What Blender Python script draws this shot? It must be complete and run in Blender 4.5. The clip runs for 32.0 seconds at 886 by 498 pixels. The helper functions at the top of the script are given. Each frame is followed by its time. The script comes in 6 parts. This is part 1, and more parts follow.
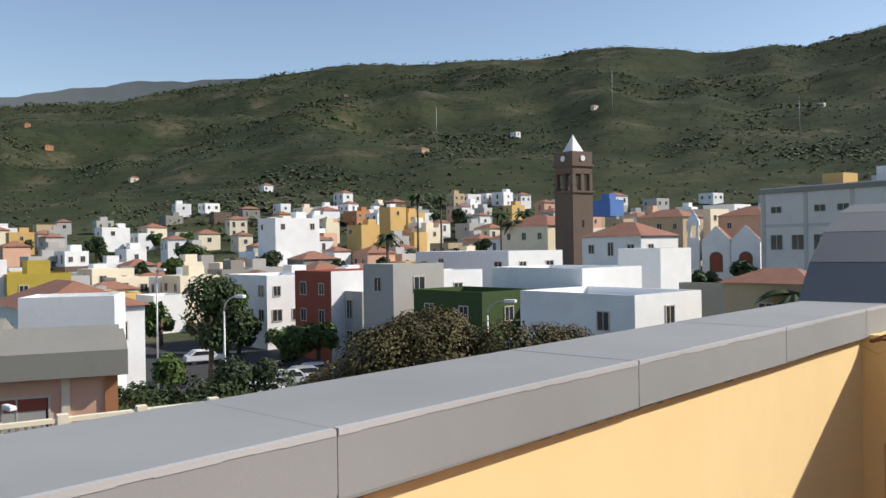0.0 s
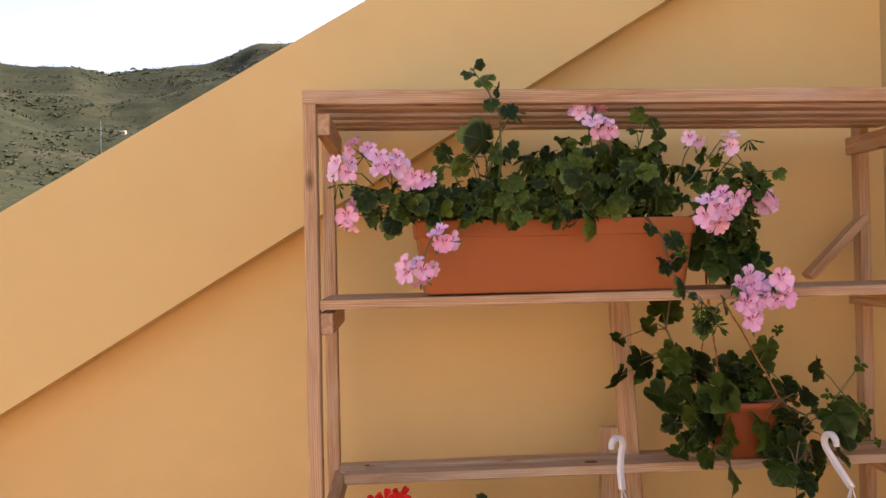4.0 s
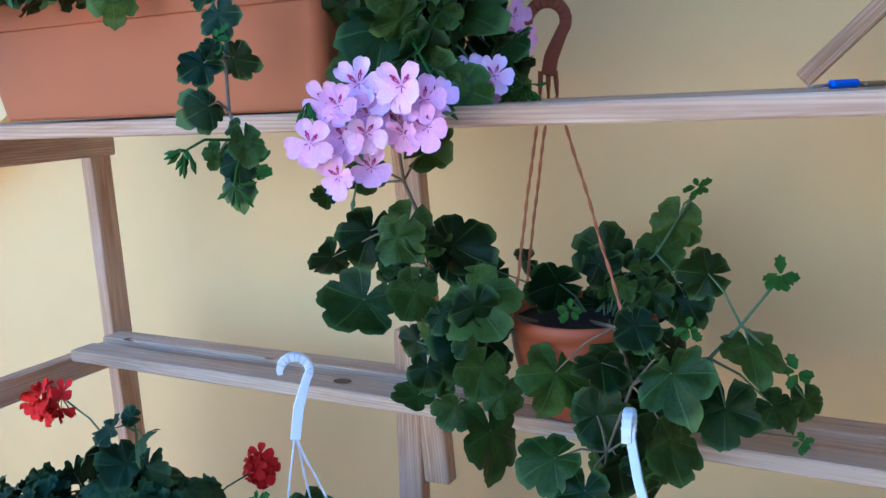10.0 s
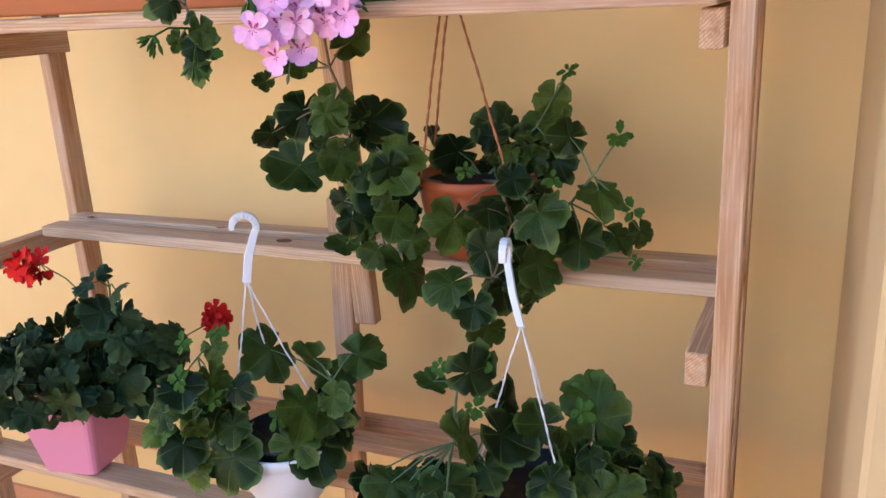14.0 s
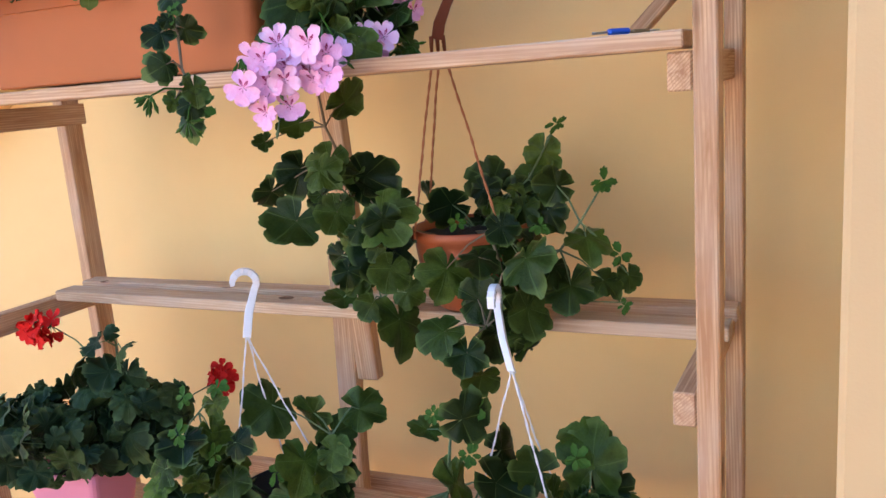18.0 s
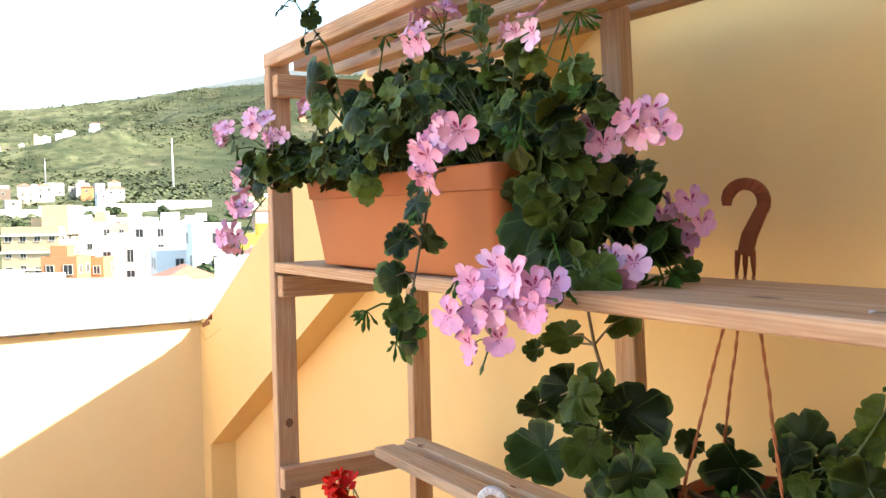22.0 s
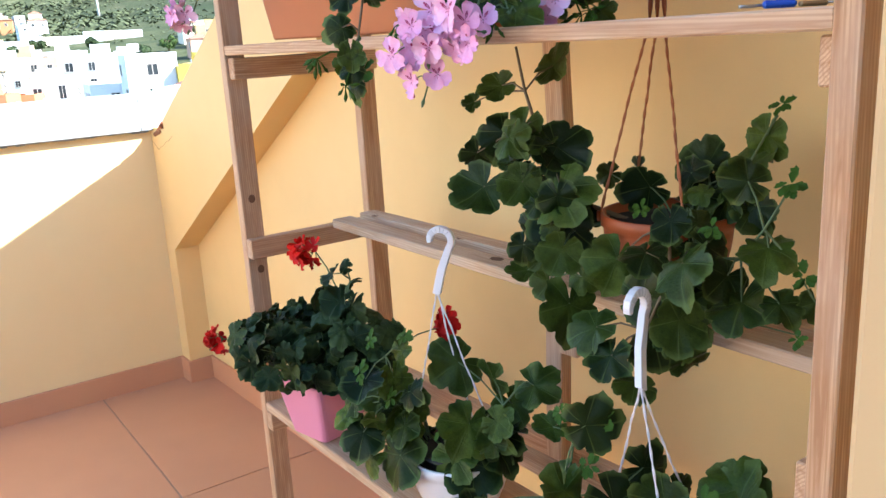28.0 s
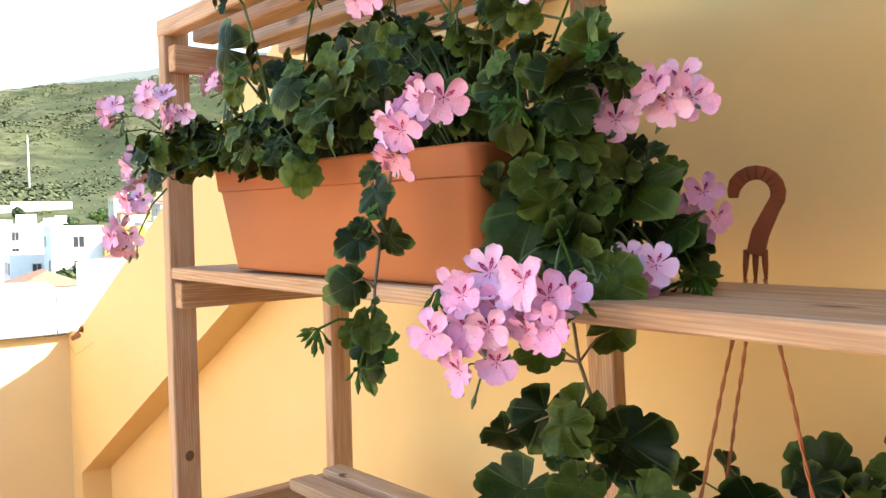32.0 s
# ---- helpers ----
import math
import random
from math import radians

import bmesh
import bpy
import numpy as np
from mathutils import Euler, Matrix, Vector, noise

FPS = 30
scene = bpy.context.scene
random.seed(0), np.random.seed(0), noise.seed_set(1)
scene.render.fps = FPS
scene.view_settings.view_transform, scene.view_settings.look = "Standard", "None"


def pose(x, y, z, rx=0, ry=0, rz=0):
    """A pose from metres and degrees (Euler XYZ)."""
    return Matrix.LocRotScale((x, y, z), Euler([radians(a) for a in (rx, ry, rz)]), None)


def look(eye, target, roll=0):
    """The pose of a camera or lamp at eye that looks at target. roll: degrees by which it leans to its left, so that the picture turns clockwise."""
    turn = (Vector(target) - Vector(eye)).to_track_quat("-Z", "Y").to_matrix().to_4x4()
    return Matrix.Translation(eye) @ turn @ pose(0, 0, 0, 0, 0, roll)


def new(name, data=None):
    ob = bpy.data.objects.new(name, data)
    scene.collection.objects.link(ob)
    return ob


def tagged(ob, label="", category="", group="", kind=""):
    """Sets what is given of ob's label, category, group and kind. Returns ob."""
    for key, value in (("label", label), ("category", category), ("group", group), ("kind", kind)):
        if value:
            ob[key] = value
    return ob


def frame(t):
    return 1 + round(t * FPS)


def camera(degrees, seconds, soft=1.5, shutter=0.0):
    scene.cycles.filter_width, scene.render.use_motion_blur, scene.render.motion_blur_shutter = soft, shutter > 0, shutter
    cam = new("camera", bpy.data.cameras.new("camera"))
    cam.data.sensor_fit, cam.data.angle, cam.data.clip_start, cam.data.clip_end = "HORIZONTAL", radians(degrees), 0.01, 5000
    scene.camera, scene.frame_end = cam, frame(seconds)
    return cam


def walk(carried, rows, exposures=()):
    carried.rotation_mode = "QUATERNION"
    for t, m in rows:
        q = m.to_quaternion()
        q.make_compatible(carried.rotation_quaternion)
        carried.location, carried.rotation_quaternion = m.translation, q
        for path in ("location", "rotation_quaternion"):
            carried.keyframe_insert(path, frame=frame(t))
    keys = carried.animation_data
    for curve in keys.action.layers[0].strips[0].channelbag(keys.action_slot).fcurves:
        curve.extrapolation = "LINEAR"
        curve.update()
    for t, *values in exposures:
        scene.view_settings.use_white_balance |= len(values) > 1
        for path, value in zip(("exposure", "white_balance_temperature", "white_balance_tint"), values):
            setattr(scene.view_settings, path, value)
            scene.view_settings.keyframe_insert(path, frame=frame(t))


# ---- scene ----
cam = camera(55.8, 32.0)
PATH = [
    (0, (-0.605, -4.089, 1.616), (-1.948, -2.607, 1.608), -0.9),
    (0.5, (-0.55, -3.808, 1.597), (-1.782, -2.232, 1.606), -1.3),
    (1, (-0.381, -3.512, 1.613), (-1.57, -1.903, 1.631), -1.4),
    (1.5, (-0.258, -3.204, 1.596), (-1.103, -1.391, 1.603), -1.2),
    (2, (-0.289, -2.555, 1.572), (-0.812, -0.625, 1.583), -0.6),
    (2.5, (-0.182, -2.343, 1.556), (-0.479, -0.365, 1.56), -0.5),
    (3, (-0.043, -2.126, 1.561), (-0.202, -0.132, 1.568), -0.5),
    (3.5, (0.061, -1.932, 1.56), (0.109, 0.067, 1.57), -0.4),
    (4, (0.168, -1.756, 1.552), (0.273, 0.242, 1.573), -1.1),
    (4.5, (0.413, -1.64, 1.534), (0.488, 0.358, 1.58), -1.7),
    (6.5, (1.061, -1.119, 1.56), (0.445, 0.784, 1.602), -1.1),
    (7, (1.132, -1.037, 1.556), (0.331, 0.796, 1.601), -1.1),
    (7.5, (1.111, -0.959, 1.572), (0.269, 0.854, 1.62), -1.0),
    (8, (1.113, -0.93, 1.551), (0.273, 0.884, 1.594), -1.2),
    (8.5, (1.177, -0.858, 1.555), (0.314, 0.946, 1.576), -2.4),
    (9, (1.298, -0.788, 1.526), (0.28, 0.933, 1.461), -2.4),
    (9.5, (1.331, -0.757, 1.5), (0.329, 0.962, 1.299), -2.1),
    (10, (1.361, -0.761, 1.495), (0.416, 0.96, 1.114), -2.7),
    (10.5, (1.504, -0.779, 1.482), (0.423, 0.853, 1.074), -3.0),
    (11, (1.627, -0.846, 1.441), (0.54, 0.745, 0.905), -2.0),
    (11.5, (1.641, -0.847, 1.432), (0.578, 0.734, 0.823), -1.7),
    (12, (1.645, -0.85, 1.441), (0.587, 0.722, 0.8), -1.8),
    (12.5, (1.665, -0.87, 1.452), (0.618, 0.709, 0.811), -1.9),
    (13, (1.629, -0.88, 1.459), (0.597, 0.714, 0.831), -1.7),
    (13.5, (1.514, -0.934, 1.482), (0.644, 0.762, 0.876), -2.6),
    (15.5, (1.539, -1.079, 1.477), (0.789, 0.686, 0.909), -2.7),
    (16, (1.555, -1.084, 1.474), (0.788, 0.686, 0.944), -2.7),
    (16.5, (1.563, -1.082, 1.476), (0.785, 0.698, 1.003), -2.7),
    (17, (1.575, -1.08, 1.462), (0.708, 0.67, 1.031), -3.5),
    (17.5, (1.588, -1.073, 1.459), (0.718, 0.681, 1.051), -3.8),
    (18, (1.577, -0.996, 1.447), (0.704, 0.756, 1.037), -4.3),
    (18.5, (1.547, -0.845, 1.453), (0.662, 0.899, 1.034), -4.3),
    (19, (1.615, -0.729, 1.467), (0.485, 0.856, 1.01), -6.4),
    (19.5, (1.673, -0.665, 1.468), (0.332, 0.733, 0.972), -3.1),
    (20, (1.675, -0.654, 1.509), (0.172, 0.595, 1.08), -2.0),
    (20.5, (1.696, -0.632, 1.543), (0.144, 0.609, 1.311), -0.8),
    (21, (1.704, -0.624, 1.554), (0.083, 0.539, 1.413), -0.9),
    (21.5, (1.694, -0.618, 1.555), (0.03, 0.486, 1.441), -0.9),
    (22, (1.683, -0.622, 1.566), (-0.017, 0.429, 1.48), -1.0),
    (22.5, (1.681, -0.619, 1.566), (-0.038, 0.401, 1.502), -1.0),
    (23, (1.612, -0.607, 1.539), (-0.118, 0.392, 1.469), -1.1),
    (23.5, (1.47, -0.565, 1.536), (-0.193, 0.543, 1.465), -1.0),
    (24, (1.427, -0.532, 1.52), (-0.219, 0.603, 1.452), -1.3),
    (24.5, (1.495, -0.458, 1.513), (-0.158, 0.665, 1.44), -1.9),
    (25, (1.543, -0.427, 1.494), (-0.12, 0.681, 1.407), -2.0),
    (25.5, (1.547, -0.414, 1.491), (-0.157, 0.626, 1.375), -1.9),
    (26, (1.561, -0.423, 1.491), (-0.15, 0.583, 1.248), -1.7),
    (26.5, (1.575, -0.495, 1.464), (-0.039, 0.592, 1.0), -0.8),
    (28.5, (1.848, -0.719, 1.487), (0.25, 0.377, 0.994), -3.9),
    (29, (1.847, -0.705, 1.523), (0.117, 0.267, 1.273), -2.5),
    (29.5, (1.854, -0.707, 1.537), (0.107, 0.255, 1.38), -1.8),
    (30, (1.84, -0.719, 1.542), (0.092, 0.243, 1.415), -1.4),
    (30.5, (1.737, -0.74, 1.541), (0.002, 0.25, 1.441), -1.2),
    (31, (1.596, -0.757, 1.553), (-0.009, 0.433, 1.458), -1.3),
    (31.5, (1.494, -0.667, 1.546), (-0.045, 0.607, 1.456), -1.2),
    (32, (1.45, -0.589, 1.556), (-0.077, 0.7, 1.472), -0.9),
]
EXPOSURES = [(0.0, 0.12, 6700, 11), (1.0, -0.18, 7300, 15), (2.2, 0.55, 8300, 34), (3.0, 1.1, 8300, 30), (4.0, 1.33, 8150, 26),
             (7.0, 2.3, 7400, 6), (9.0, 2.38, 6750, 2), (10.0, 2.15, 4150, -2), (11.0, 2.78, 4200, -1), (12.0, 2.4, 4850, 6), (13.0, 2.15, 5850, 12), (15.5, 2.33, 5800, 10), (17.0, 2.18, 5800, 14), (18.0, 2.3, 5800, 11), (19.0, 2.37, 4300, 1), (20.0, 2.84, 4900, 4),
             (21.0, 2.22, 7050, 7), (23.0, 2.44, 7000, 7), (24.0, 2.5, 7250, 6), (25.0, 2.30, 7250, 6), (26.0, 2.22, 6200, 9), (29.0, 2.28, 5850, 4), (29.6, 2.17, 6750, 7), (32.0, 2.36, 7150, 6)]
walk(cam, [(t, look(eye, target, roll)) for t, eye, target, roll in PATH], EXPOSURES)

# ---- light ----
SUN = Vector((1.0, 1.0, 1.1)).normalized()
world = bpy.data.worlds.new("sky")
scene.world = world
world.use_nodes = True
wn = world.node_tree.nodes
sky = wn.new("ShaderNodeTexSky")
sky.sky_type, sky.sun_disc = "NISHITA", False
sky.sun_elevation = math.asin(SUN.z)
sky.sun_rotation = math.atan2(SUN.x, SUN.y)
sky.air_density, sky.dust_density, sky.ozone_density, sky.altitude = 1.0, 0.6, 1.0, 400
world.node_tree.links.new(sky.outputs[0], wn["Background"].inputs[0])
wn["Background"].inputs[1].default_value = 0.138
sun_lamp = new("sun", bpy.data.lights.new("sun", "SUN"))
sun_lamp.data.energy, sun_lamp.data.angle, sun_lamp.data.color = 4.9, radians(0.6), (1.0, 0.945, 0.86)
sun_lamp.matrix_world = look(SUN * 50, (0, 0, 0))


# ---- helpers ----
def part(name, bm, material, parent=None, label="", smooth=False, m=None):
    """Links a bmesh as one mesh object, under a thing or part if given."""
    me = bpy.data.meshes.new(name)
    bm.to_mesh(me)
    bm.free()
    for mat in (material if isinstance(material, (list, tuple)) else (material,)):
        me.materials.append(mat)
    if smooth:
        me.polygons.foreach_set("use_smooth", [True] * len(me.polygons))
    ob = new(name, me)
    ob.parent = parent
    if m is not None:
        ob.matrix_basis = m
    if label:
        ob["label"] = label
    return ob


def thing(name, label, category, m=None, group="", kind=""):
    ob = new(name)
    ob.empty_display_size = 0.05
    if m is not None:
        ob.matrix_basis = m
    return tagged(ob, label, category, group, kind)


def box(bm, x0, x1, y0, y1, z0, z1, bevel=0.0):
    r = bmesh.ops.create_cube(bm, size=1)
    for v in r["verts"]:
        v.co = ((x0 + x1) / 2 + v.co.x * (x1 - x0), (y0 + y1) / 2 + v.co.y * (y1 - y0), (z0 + z1) / 2 + v.co.z * (z1 - z0))
    if bevel:
        es = list({e for v in r["verts"] for e in v.link_edges})
        bmesh.ops.bevel(bm, geom=es, offset=bevel, segments=1, affect="EDGES", profile=0.5)
    return bm


def cube(x0, x1, y0, y1, z0, z1, bevel=0.0):
    return box(bmesh.new(), x0, x1, y0, y1, z0, z1, bevel)


def prism(bm, pts, thick, place):
    """A flat outline (u, w) made thick; place(u, w, d) gives the corner for depth d."""
    a = [bm.verts.new(place(u, w, 0)) for u, w in pts]
    b = [bm.verts.new(place(u, w, thick)) for u, w in pts]
    bm.faces.new(a)
    bm.faces.new(b[::-1])
    n = len(pts)
    for i in range(n):
        bm.faces.new((a[i], b[i], b[(i + 1) % n], a[(i + 1) % n]))
    bmesh.ops.recalc_face_normals(bm, faces=bm.faces)
    return bm


def tube(bm, pts, radii, sides=6, cap=True):
    """A round rod along points, with a radius for each point."""
    pts = [Vector(p) for p in pts]
    if not isinstance(radii, (list, tuple)):
        radii = [radii] * len(pts)
    rings, side = [], None
    for i, p in enumerate(pts):
        d = (pts[min(i + 1, len(pts) - 1)] - pts[max(i - 1, 0)]).normalized()
        if side is None:
            side = d.orthogonal().normalized()
        side = (side - d * side.dot(d)).normalized()
        other = d.cross(side)
        rings.append([bm.verts.new(p + (side * math.cos(a) + other * math.sin(a)) * radii[i])
                      for a in (2 * math.pi * k / sides for k in range(sides))])
    for r0, r1 in zip(rings, rings[1:]):
        for k in range(sides):
            f = bm.faces.new((r0[k], r0[(k + 1) % sides], r1[(k + 1) % sides], r1[k]))
            f.smooth = True
    if cap:
        bm.faces.new(rings[0][::-1])
        bm.faces.new(rings[-1])
    return bm


def lathe(bm, profile, sides=32, centre=(0, 0, 0)):
    """A turned shape: (radius, height) from one end to the other."""
    rings = [[bm.verts.new((centre[0] + r * math.cos(2 * math.pi * k / sides), centre[1] + r * math.sin(2 * math.pi * k / sides), centre[2] + z))
              for k in range(sides)] for r, z in profile]
    for r0, r1 in zip(rings, rings[1:]):
        for k in range(sides):
            f = bm.faces.new((r0[k], r0[(k + 1) % sides], r1[(k + 1) % sides], r1[k]))
            f.smooth = True
    return rings


# ---- materials ----
class Nodes:
    def __init__(self, name):
        self.mat = bpy.data.materials.new(name)
        self.mat.use_nodes = True
        self.t = self.mat.node_tree
        self.b = self.t.nodes["Principled BSDF"]

    def add(self, kind, **kw):
        n = self.t.nodes.new(kind)
        for k, v in kw.items():
            n.inputs[k].default_value = v
        return n

    def link(self, a, b):
        self.t.links.new(a, b)

    def coords(self, scale=(1, 1, 1), world_space=False, spread=0.0):
        if world_space:
            src = self.add("ShaderNodeNewGeometry").outputs["Position"]
        else:
            src = self.add("ShaderNodeTexCoord").outputs["Object"]
        mp = self.add("ShaderNodeMapping", Scale=scale)
        self.link(src, mp.inputs["Vector"])
        if spread:
            info = self.add("ShaderNodeObjectInfo")
            mul = self.add("ShaderNodeVectorMath", )
            mul.operation = "SCALE"
            mul.inputs[0].default_value = (spread, spread * 0.7, spread * 1.3)
            self.link(info.outputs["Random"], mul.inputs["Scale"])
            self.link(mul.outputs[0], mp.inputs["Location"])
        return mp.outputs[0]

    def noise(self, co, scale, detail=4.0, rough=0.55, distort=0.0):
        n = self.add("ShaderNodeTexNoise", Scale=scale, Detail=detail, Roughness=rough, Distortion=distort)
        self.link(co, n.inputs["Vector"])
        return n.outputs["Fac"]

    def ramp(self, fac, stops):
        r = self.add("ShaderNodeValToRGB")
        el = r.color_ramp.elements
        while len(el) < len(stops):
            el.new(0.5)
        for e, (p, c) in zip(el, stops):
            e.position, e.color = p, (*c, 1) if len(c) == 3 else c
        self.link(fac, r.inputs[0])
        return r.outputs[0]

    def mix(self, fac, a, b, mode="MIX"):
        m = self.add("ShaderNodeMix")
        m.data_type, m.blend_type = "RGBA", mode
        for sock, v in ((m.inputs[0], fac), (m.inputs[6], a), (m.inputs[7], b)):
            if hasattr(v, "is_output"):
                self.link(v, sock)
            else:
                sock.default_value = v if isinstance(v, float) else (*v, 1)
        return m.outputs[2]

    def done(self, colour, rough=0.6, bump=None, strength=0.2, distance=0.002, metal=0.0, spec=0.5):
        if hasattr(colour, "is_output"):
            self.link(colour, self.b.inputs["Base Color"])
        else:
            self.b.inputs["Base Color"].default_value = (*colour, 1)
        if hasattr(rough, "is_output"):
            self.link(rough, self.b.inputs["Roughness"])
        else:
            self.b.inputs["Roughness"].default_value = rough
        self.b.inputs["Metallic"].default_value = metal
        self.b.inputs["Specular IOR Level"].default_value = spec
        if bump is not None:
            n = self.add("ShaderNodeBump", Strength=strength, Distance=distance)
            self.link(bump, n.inputs["Height"])
            self.link(n.outputs[0], self.b.inputs["Normal"])
        return self.mat


def plaster(name, base, stain, rough=0.85, fine=0.002):
    n = Nodes(name)
    co = n.coords(world_space=True)
    big = n.noise(co, 1.3, 5)
    mid = n.noise(co, 9.0, 6)
    grit = n.noise(co, 220.0, 3)
    c = n.mix(n.ramp(big, ((0.35, (0, 0, 0)), (0.75, (1, 1, 1)))), base, stain)
    c = n.mix(n.ramp(mid, ((0.45, (0, 0, 0)), (0.8, (0.35, 0.35, 0.35)))), c, [v * 0.9 for v in base])
    both = n.mix(0.35, grit, mid)
    return n.done(c, rough, both, 0.25, fine)


def wood(name, light, dark, grey):
    n = Nodes(name)
    co = n.coords((1.2, 26, 26), spread=9.0)
    grain = n.noise(co, 3.0, 7, 0.65, 1.2)
    rings = n.add("ShaderNodeTexWave", Scale=4.2, Distortion=2.5, Detail=3.0)
    rings.bands_direction = "DIAGONAL"
    n.link(n.coords((0.7, 30, 30), spread=5.0), rings.inputs["Vector"])
    c = n.mix(n.ramp(grain, ((0.40, (0, 0, 0)), (0.64, (1, 1, 1)))), light, dark)
    c = n.mix(n.ramp(rings.outputs["Fac"], ((0.42, (0, 0, 0)), (0.92, (0.65, 0.65, 0.65)))), c, dark)
    wear = n.noise(n.coords((2, 6, 6), spread=4.0), 2.2, 4)
    c = n.mix(n.ramp(wear, ((0.45, (0, 0, 0)), (0.75, (0.8, 0.8, 0.8)))), c, grey)
    # knots
    vor = n.add("ShaderNodeTexVoronoi", Scale=1.0)
    n.link(n.coords((4.0, 9, 9), spread=7.0), vor.inputs["Vector"])
    c = n.mix(n.ramp(vor.outputs["Distance"], ((0.05, (0.9, 0.9, 0.9)), (0.12, (0.0, 0.0, 0.0)))), c, [v * 0.35 for v in dark])
    return n.done(c, 0.72, grain, 0.35, 0.0015, spec=0.3)


def simple(name, colour, rough=0.5, vary=0.12, scale=14.0, bump=0.1, metal=0.0, spec=0.5, dirt=None):
    n = Nodes(name)
    co = n.coords(spread=3.0)
    a = n.noise(co, scale, 5)
    b = n.noise(co, scale * 9, 3)
    c = n.mix(a, [v * (1 - vary) for v in colour], [min(1, v * (1 + vary)) for v in colour])
    if dirt:
        c = n.mix(n.ramp(n.noise(co, scale * 0.4, 6), ((0.52, (0, 0, 0)), (0.72, (0.7, 0.7, 0.7)))), c, dirt)
    return n.done(c, rough, n.mix(0.5, a, b), bump, 0.001, metal, spec)


M_WALL = plaster("yellow_plaster", (0.80, 0.57, 0.250), (0.75, 0.515, 0.218))
# parapet plaster, paler than the gable wall
M_PARAPET = plaster("paler_yellow_plaster", (0.83, 0.635, 0.325), (0.79, 0.585, 0.29))
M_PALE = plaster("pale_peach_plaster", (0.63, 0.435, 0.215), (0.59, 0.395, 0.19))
M_WHITEWALL = plaster("white_plaster", (0.80, 0.79, 0.76), (0.74, 0.73, 0.70))
M_ORANGE = plaster("orange_plaster", (0.50, 0.205, 0.095), (0.45, 0.175, 0.078))
M_CAP = plaster("grey_cement_paint", (0.275, 0.285, 0.285), (0.222, 0.23, 0.232))
M_RING = plaster("weathered_cement", (0.27, 0.275, 0.28), (0.20, 0.20, 0.20))
M_CAPEDGE = plaster("cement_edge_highlight", (0.44, 0.45, 0.46), (0.33, 0.335, 0.34))
M_SLATE = plaster("dark_cement_paint", (0.17, 0.175, 0.185), (0.13, 0.135, 0.145))
M_FLOOR = plaster("terracotta_floor_paint", (0.57, 0.285, 0.150), (0.50, 0.24, 0.125), 0.7)
M_SKIRT = plaster("terracotta_skirting", (0.58, 0.285, 0.145), (0.52, 0.245, 0.125), 0.7)
M_GROUT = plaster("floor_joint", (0.42, 0.27, 0.18), (0.3, 0.2, 0.13))
M_RUST = simple("rusty_iron", (0.25, 0.10, 0.04), 0.9, 0.4)
M_WOOD = wood("weathered_pine", (0.66, 0.440, 0.258), (0.41, 0.215, 0.105), (0.56, 0.40, 0.285))
# greyed pine, its colour lightened to imitate sky sheen on the slats
M_WOODSKY = wood("greyed_sky_sheen_pine", (0.66, 0.485, 0.32), (0.44, 0.27, 0.15), (0.55, 0.425, 0.315))
M_TERRA = simple("terracotta_plastic", (0.42, 0.127, 0.040), 0.5, 0.08, 8.0, 0.05, spec=0.25)
M_PINKPOT = simple("pink_plastic", (0.70, 0.27, 0.40), 0.5, 0.05, 6.0, 0.04, spec=0.35)
M_WHITEPOT = simple("white_plastic", (0.78, 0.77, 0.78), 0.42, 0.03, 6.0, 0.03)
M_SOIL = simple("potting_soil", (0.018, 0.013, 0.010), 0.95, 0.5, 60.0, 0.9)

# ---- structure ----
B = 0.04                       # the shelf wall stands slightly askew to the shelf
Y0 = 0.352                     # its proud border at x = -1.8


def wall_y(x, depth=0.0):
    return Y0 + B * (x + 1.8) + depth


PX = -1.85                     # inner face of the parapet
CAP = 1.272                    # top of its cap


def top_z(x):
    return 2.173 + 0.588 * x


def low_z(x):
    return 1.688 + 0.608 * x


on_wall = lambda u, w, d: (u, wall_y(u, d), w)
XR = 3.2
bm = bmesh.new()
# backing of the recess
prism(bm, [(PX - 0.4, -0.02), (XR, -0.02), (XR, top_z(XR)), (-1.69, top_z(-1.69)), (-1.69, 1.14), (PX - 0.4, 1.14)], 0.26, lambda u, w, d: (u, wall_y(u, 0.105 + d), w))
# proud border: strip beside the corner and band under the sloping top
prism(bm, [(PX, -0.02), (-1.757, -0.02), (-1.757, low_z(-1.757)), (XR, low_z(XR)), (XR, top_z(XR)), (-1.69, top_z(-1.69)), (-1.69, 1.145), (PX, 1.145)], 0.105, on_wall)
north = part("wall_north", bm, M_WALL)
tagged(north, "yellow rendered gable wall with a sloping raised border", "wall", kind="structure")

bm = cube(PX - 0.40, PX, -7.2, wall_y(PX, 0.0), -0.02, 1.135)
west = part("wall_west", bm, M_PARAPET)
tagged(west, "yellow rendered terrace parapet wall", "parapet", kind="structure")

# cap of the parapet, slab by slab
cap = thing("parapet_cap", "grey painted cement coping on the parapet with cracked joints", "coping", kind="structure")
part("coping_bed", cube(-2.2835, -1.8165, -7.19, 0.774, 1.15, CAP - 0.0008), M_CAP, cap)
joints = [-7.2, -6.0, -4.6, -3.06, -1.918, -0.755, 0.30, 0.775]
for k, (a, b) in enumerate(zip(joints, joints[1:])):
    bm = bmesh.new()
    box(bm, -2.285, -1.815, a + 0.0008, b - 0.0008, 1.135 + 0.002 * (k % 2), CAP + 0.0006 * (k % 3), 0.0018)
    r = random.Random(k)
    for v in bm.verts:
        if v.co.z < 1.18:
            v.co.z += r.uniform(-0.004, 0.004)
    part("coping_slab", bm, M_CAP, cap)
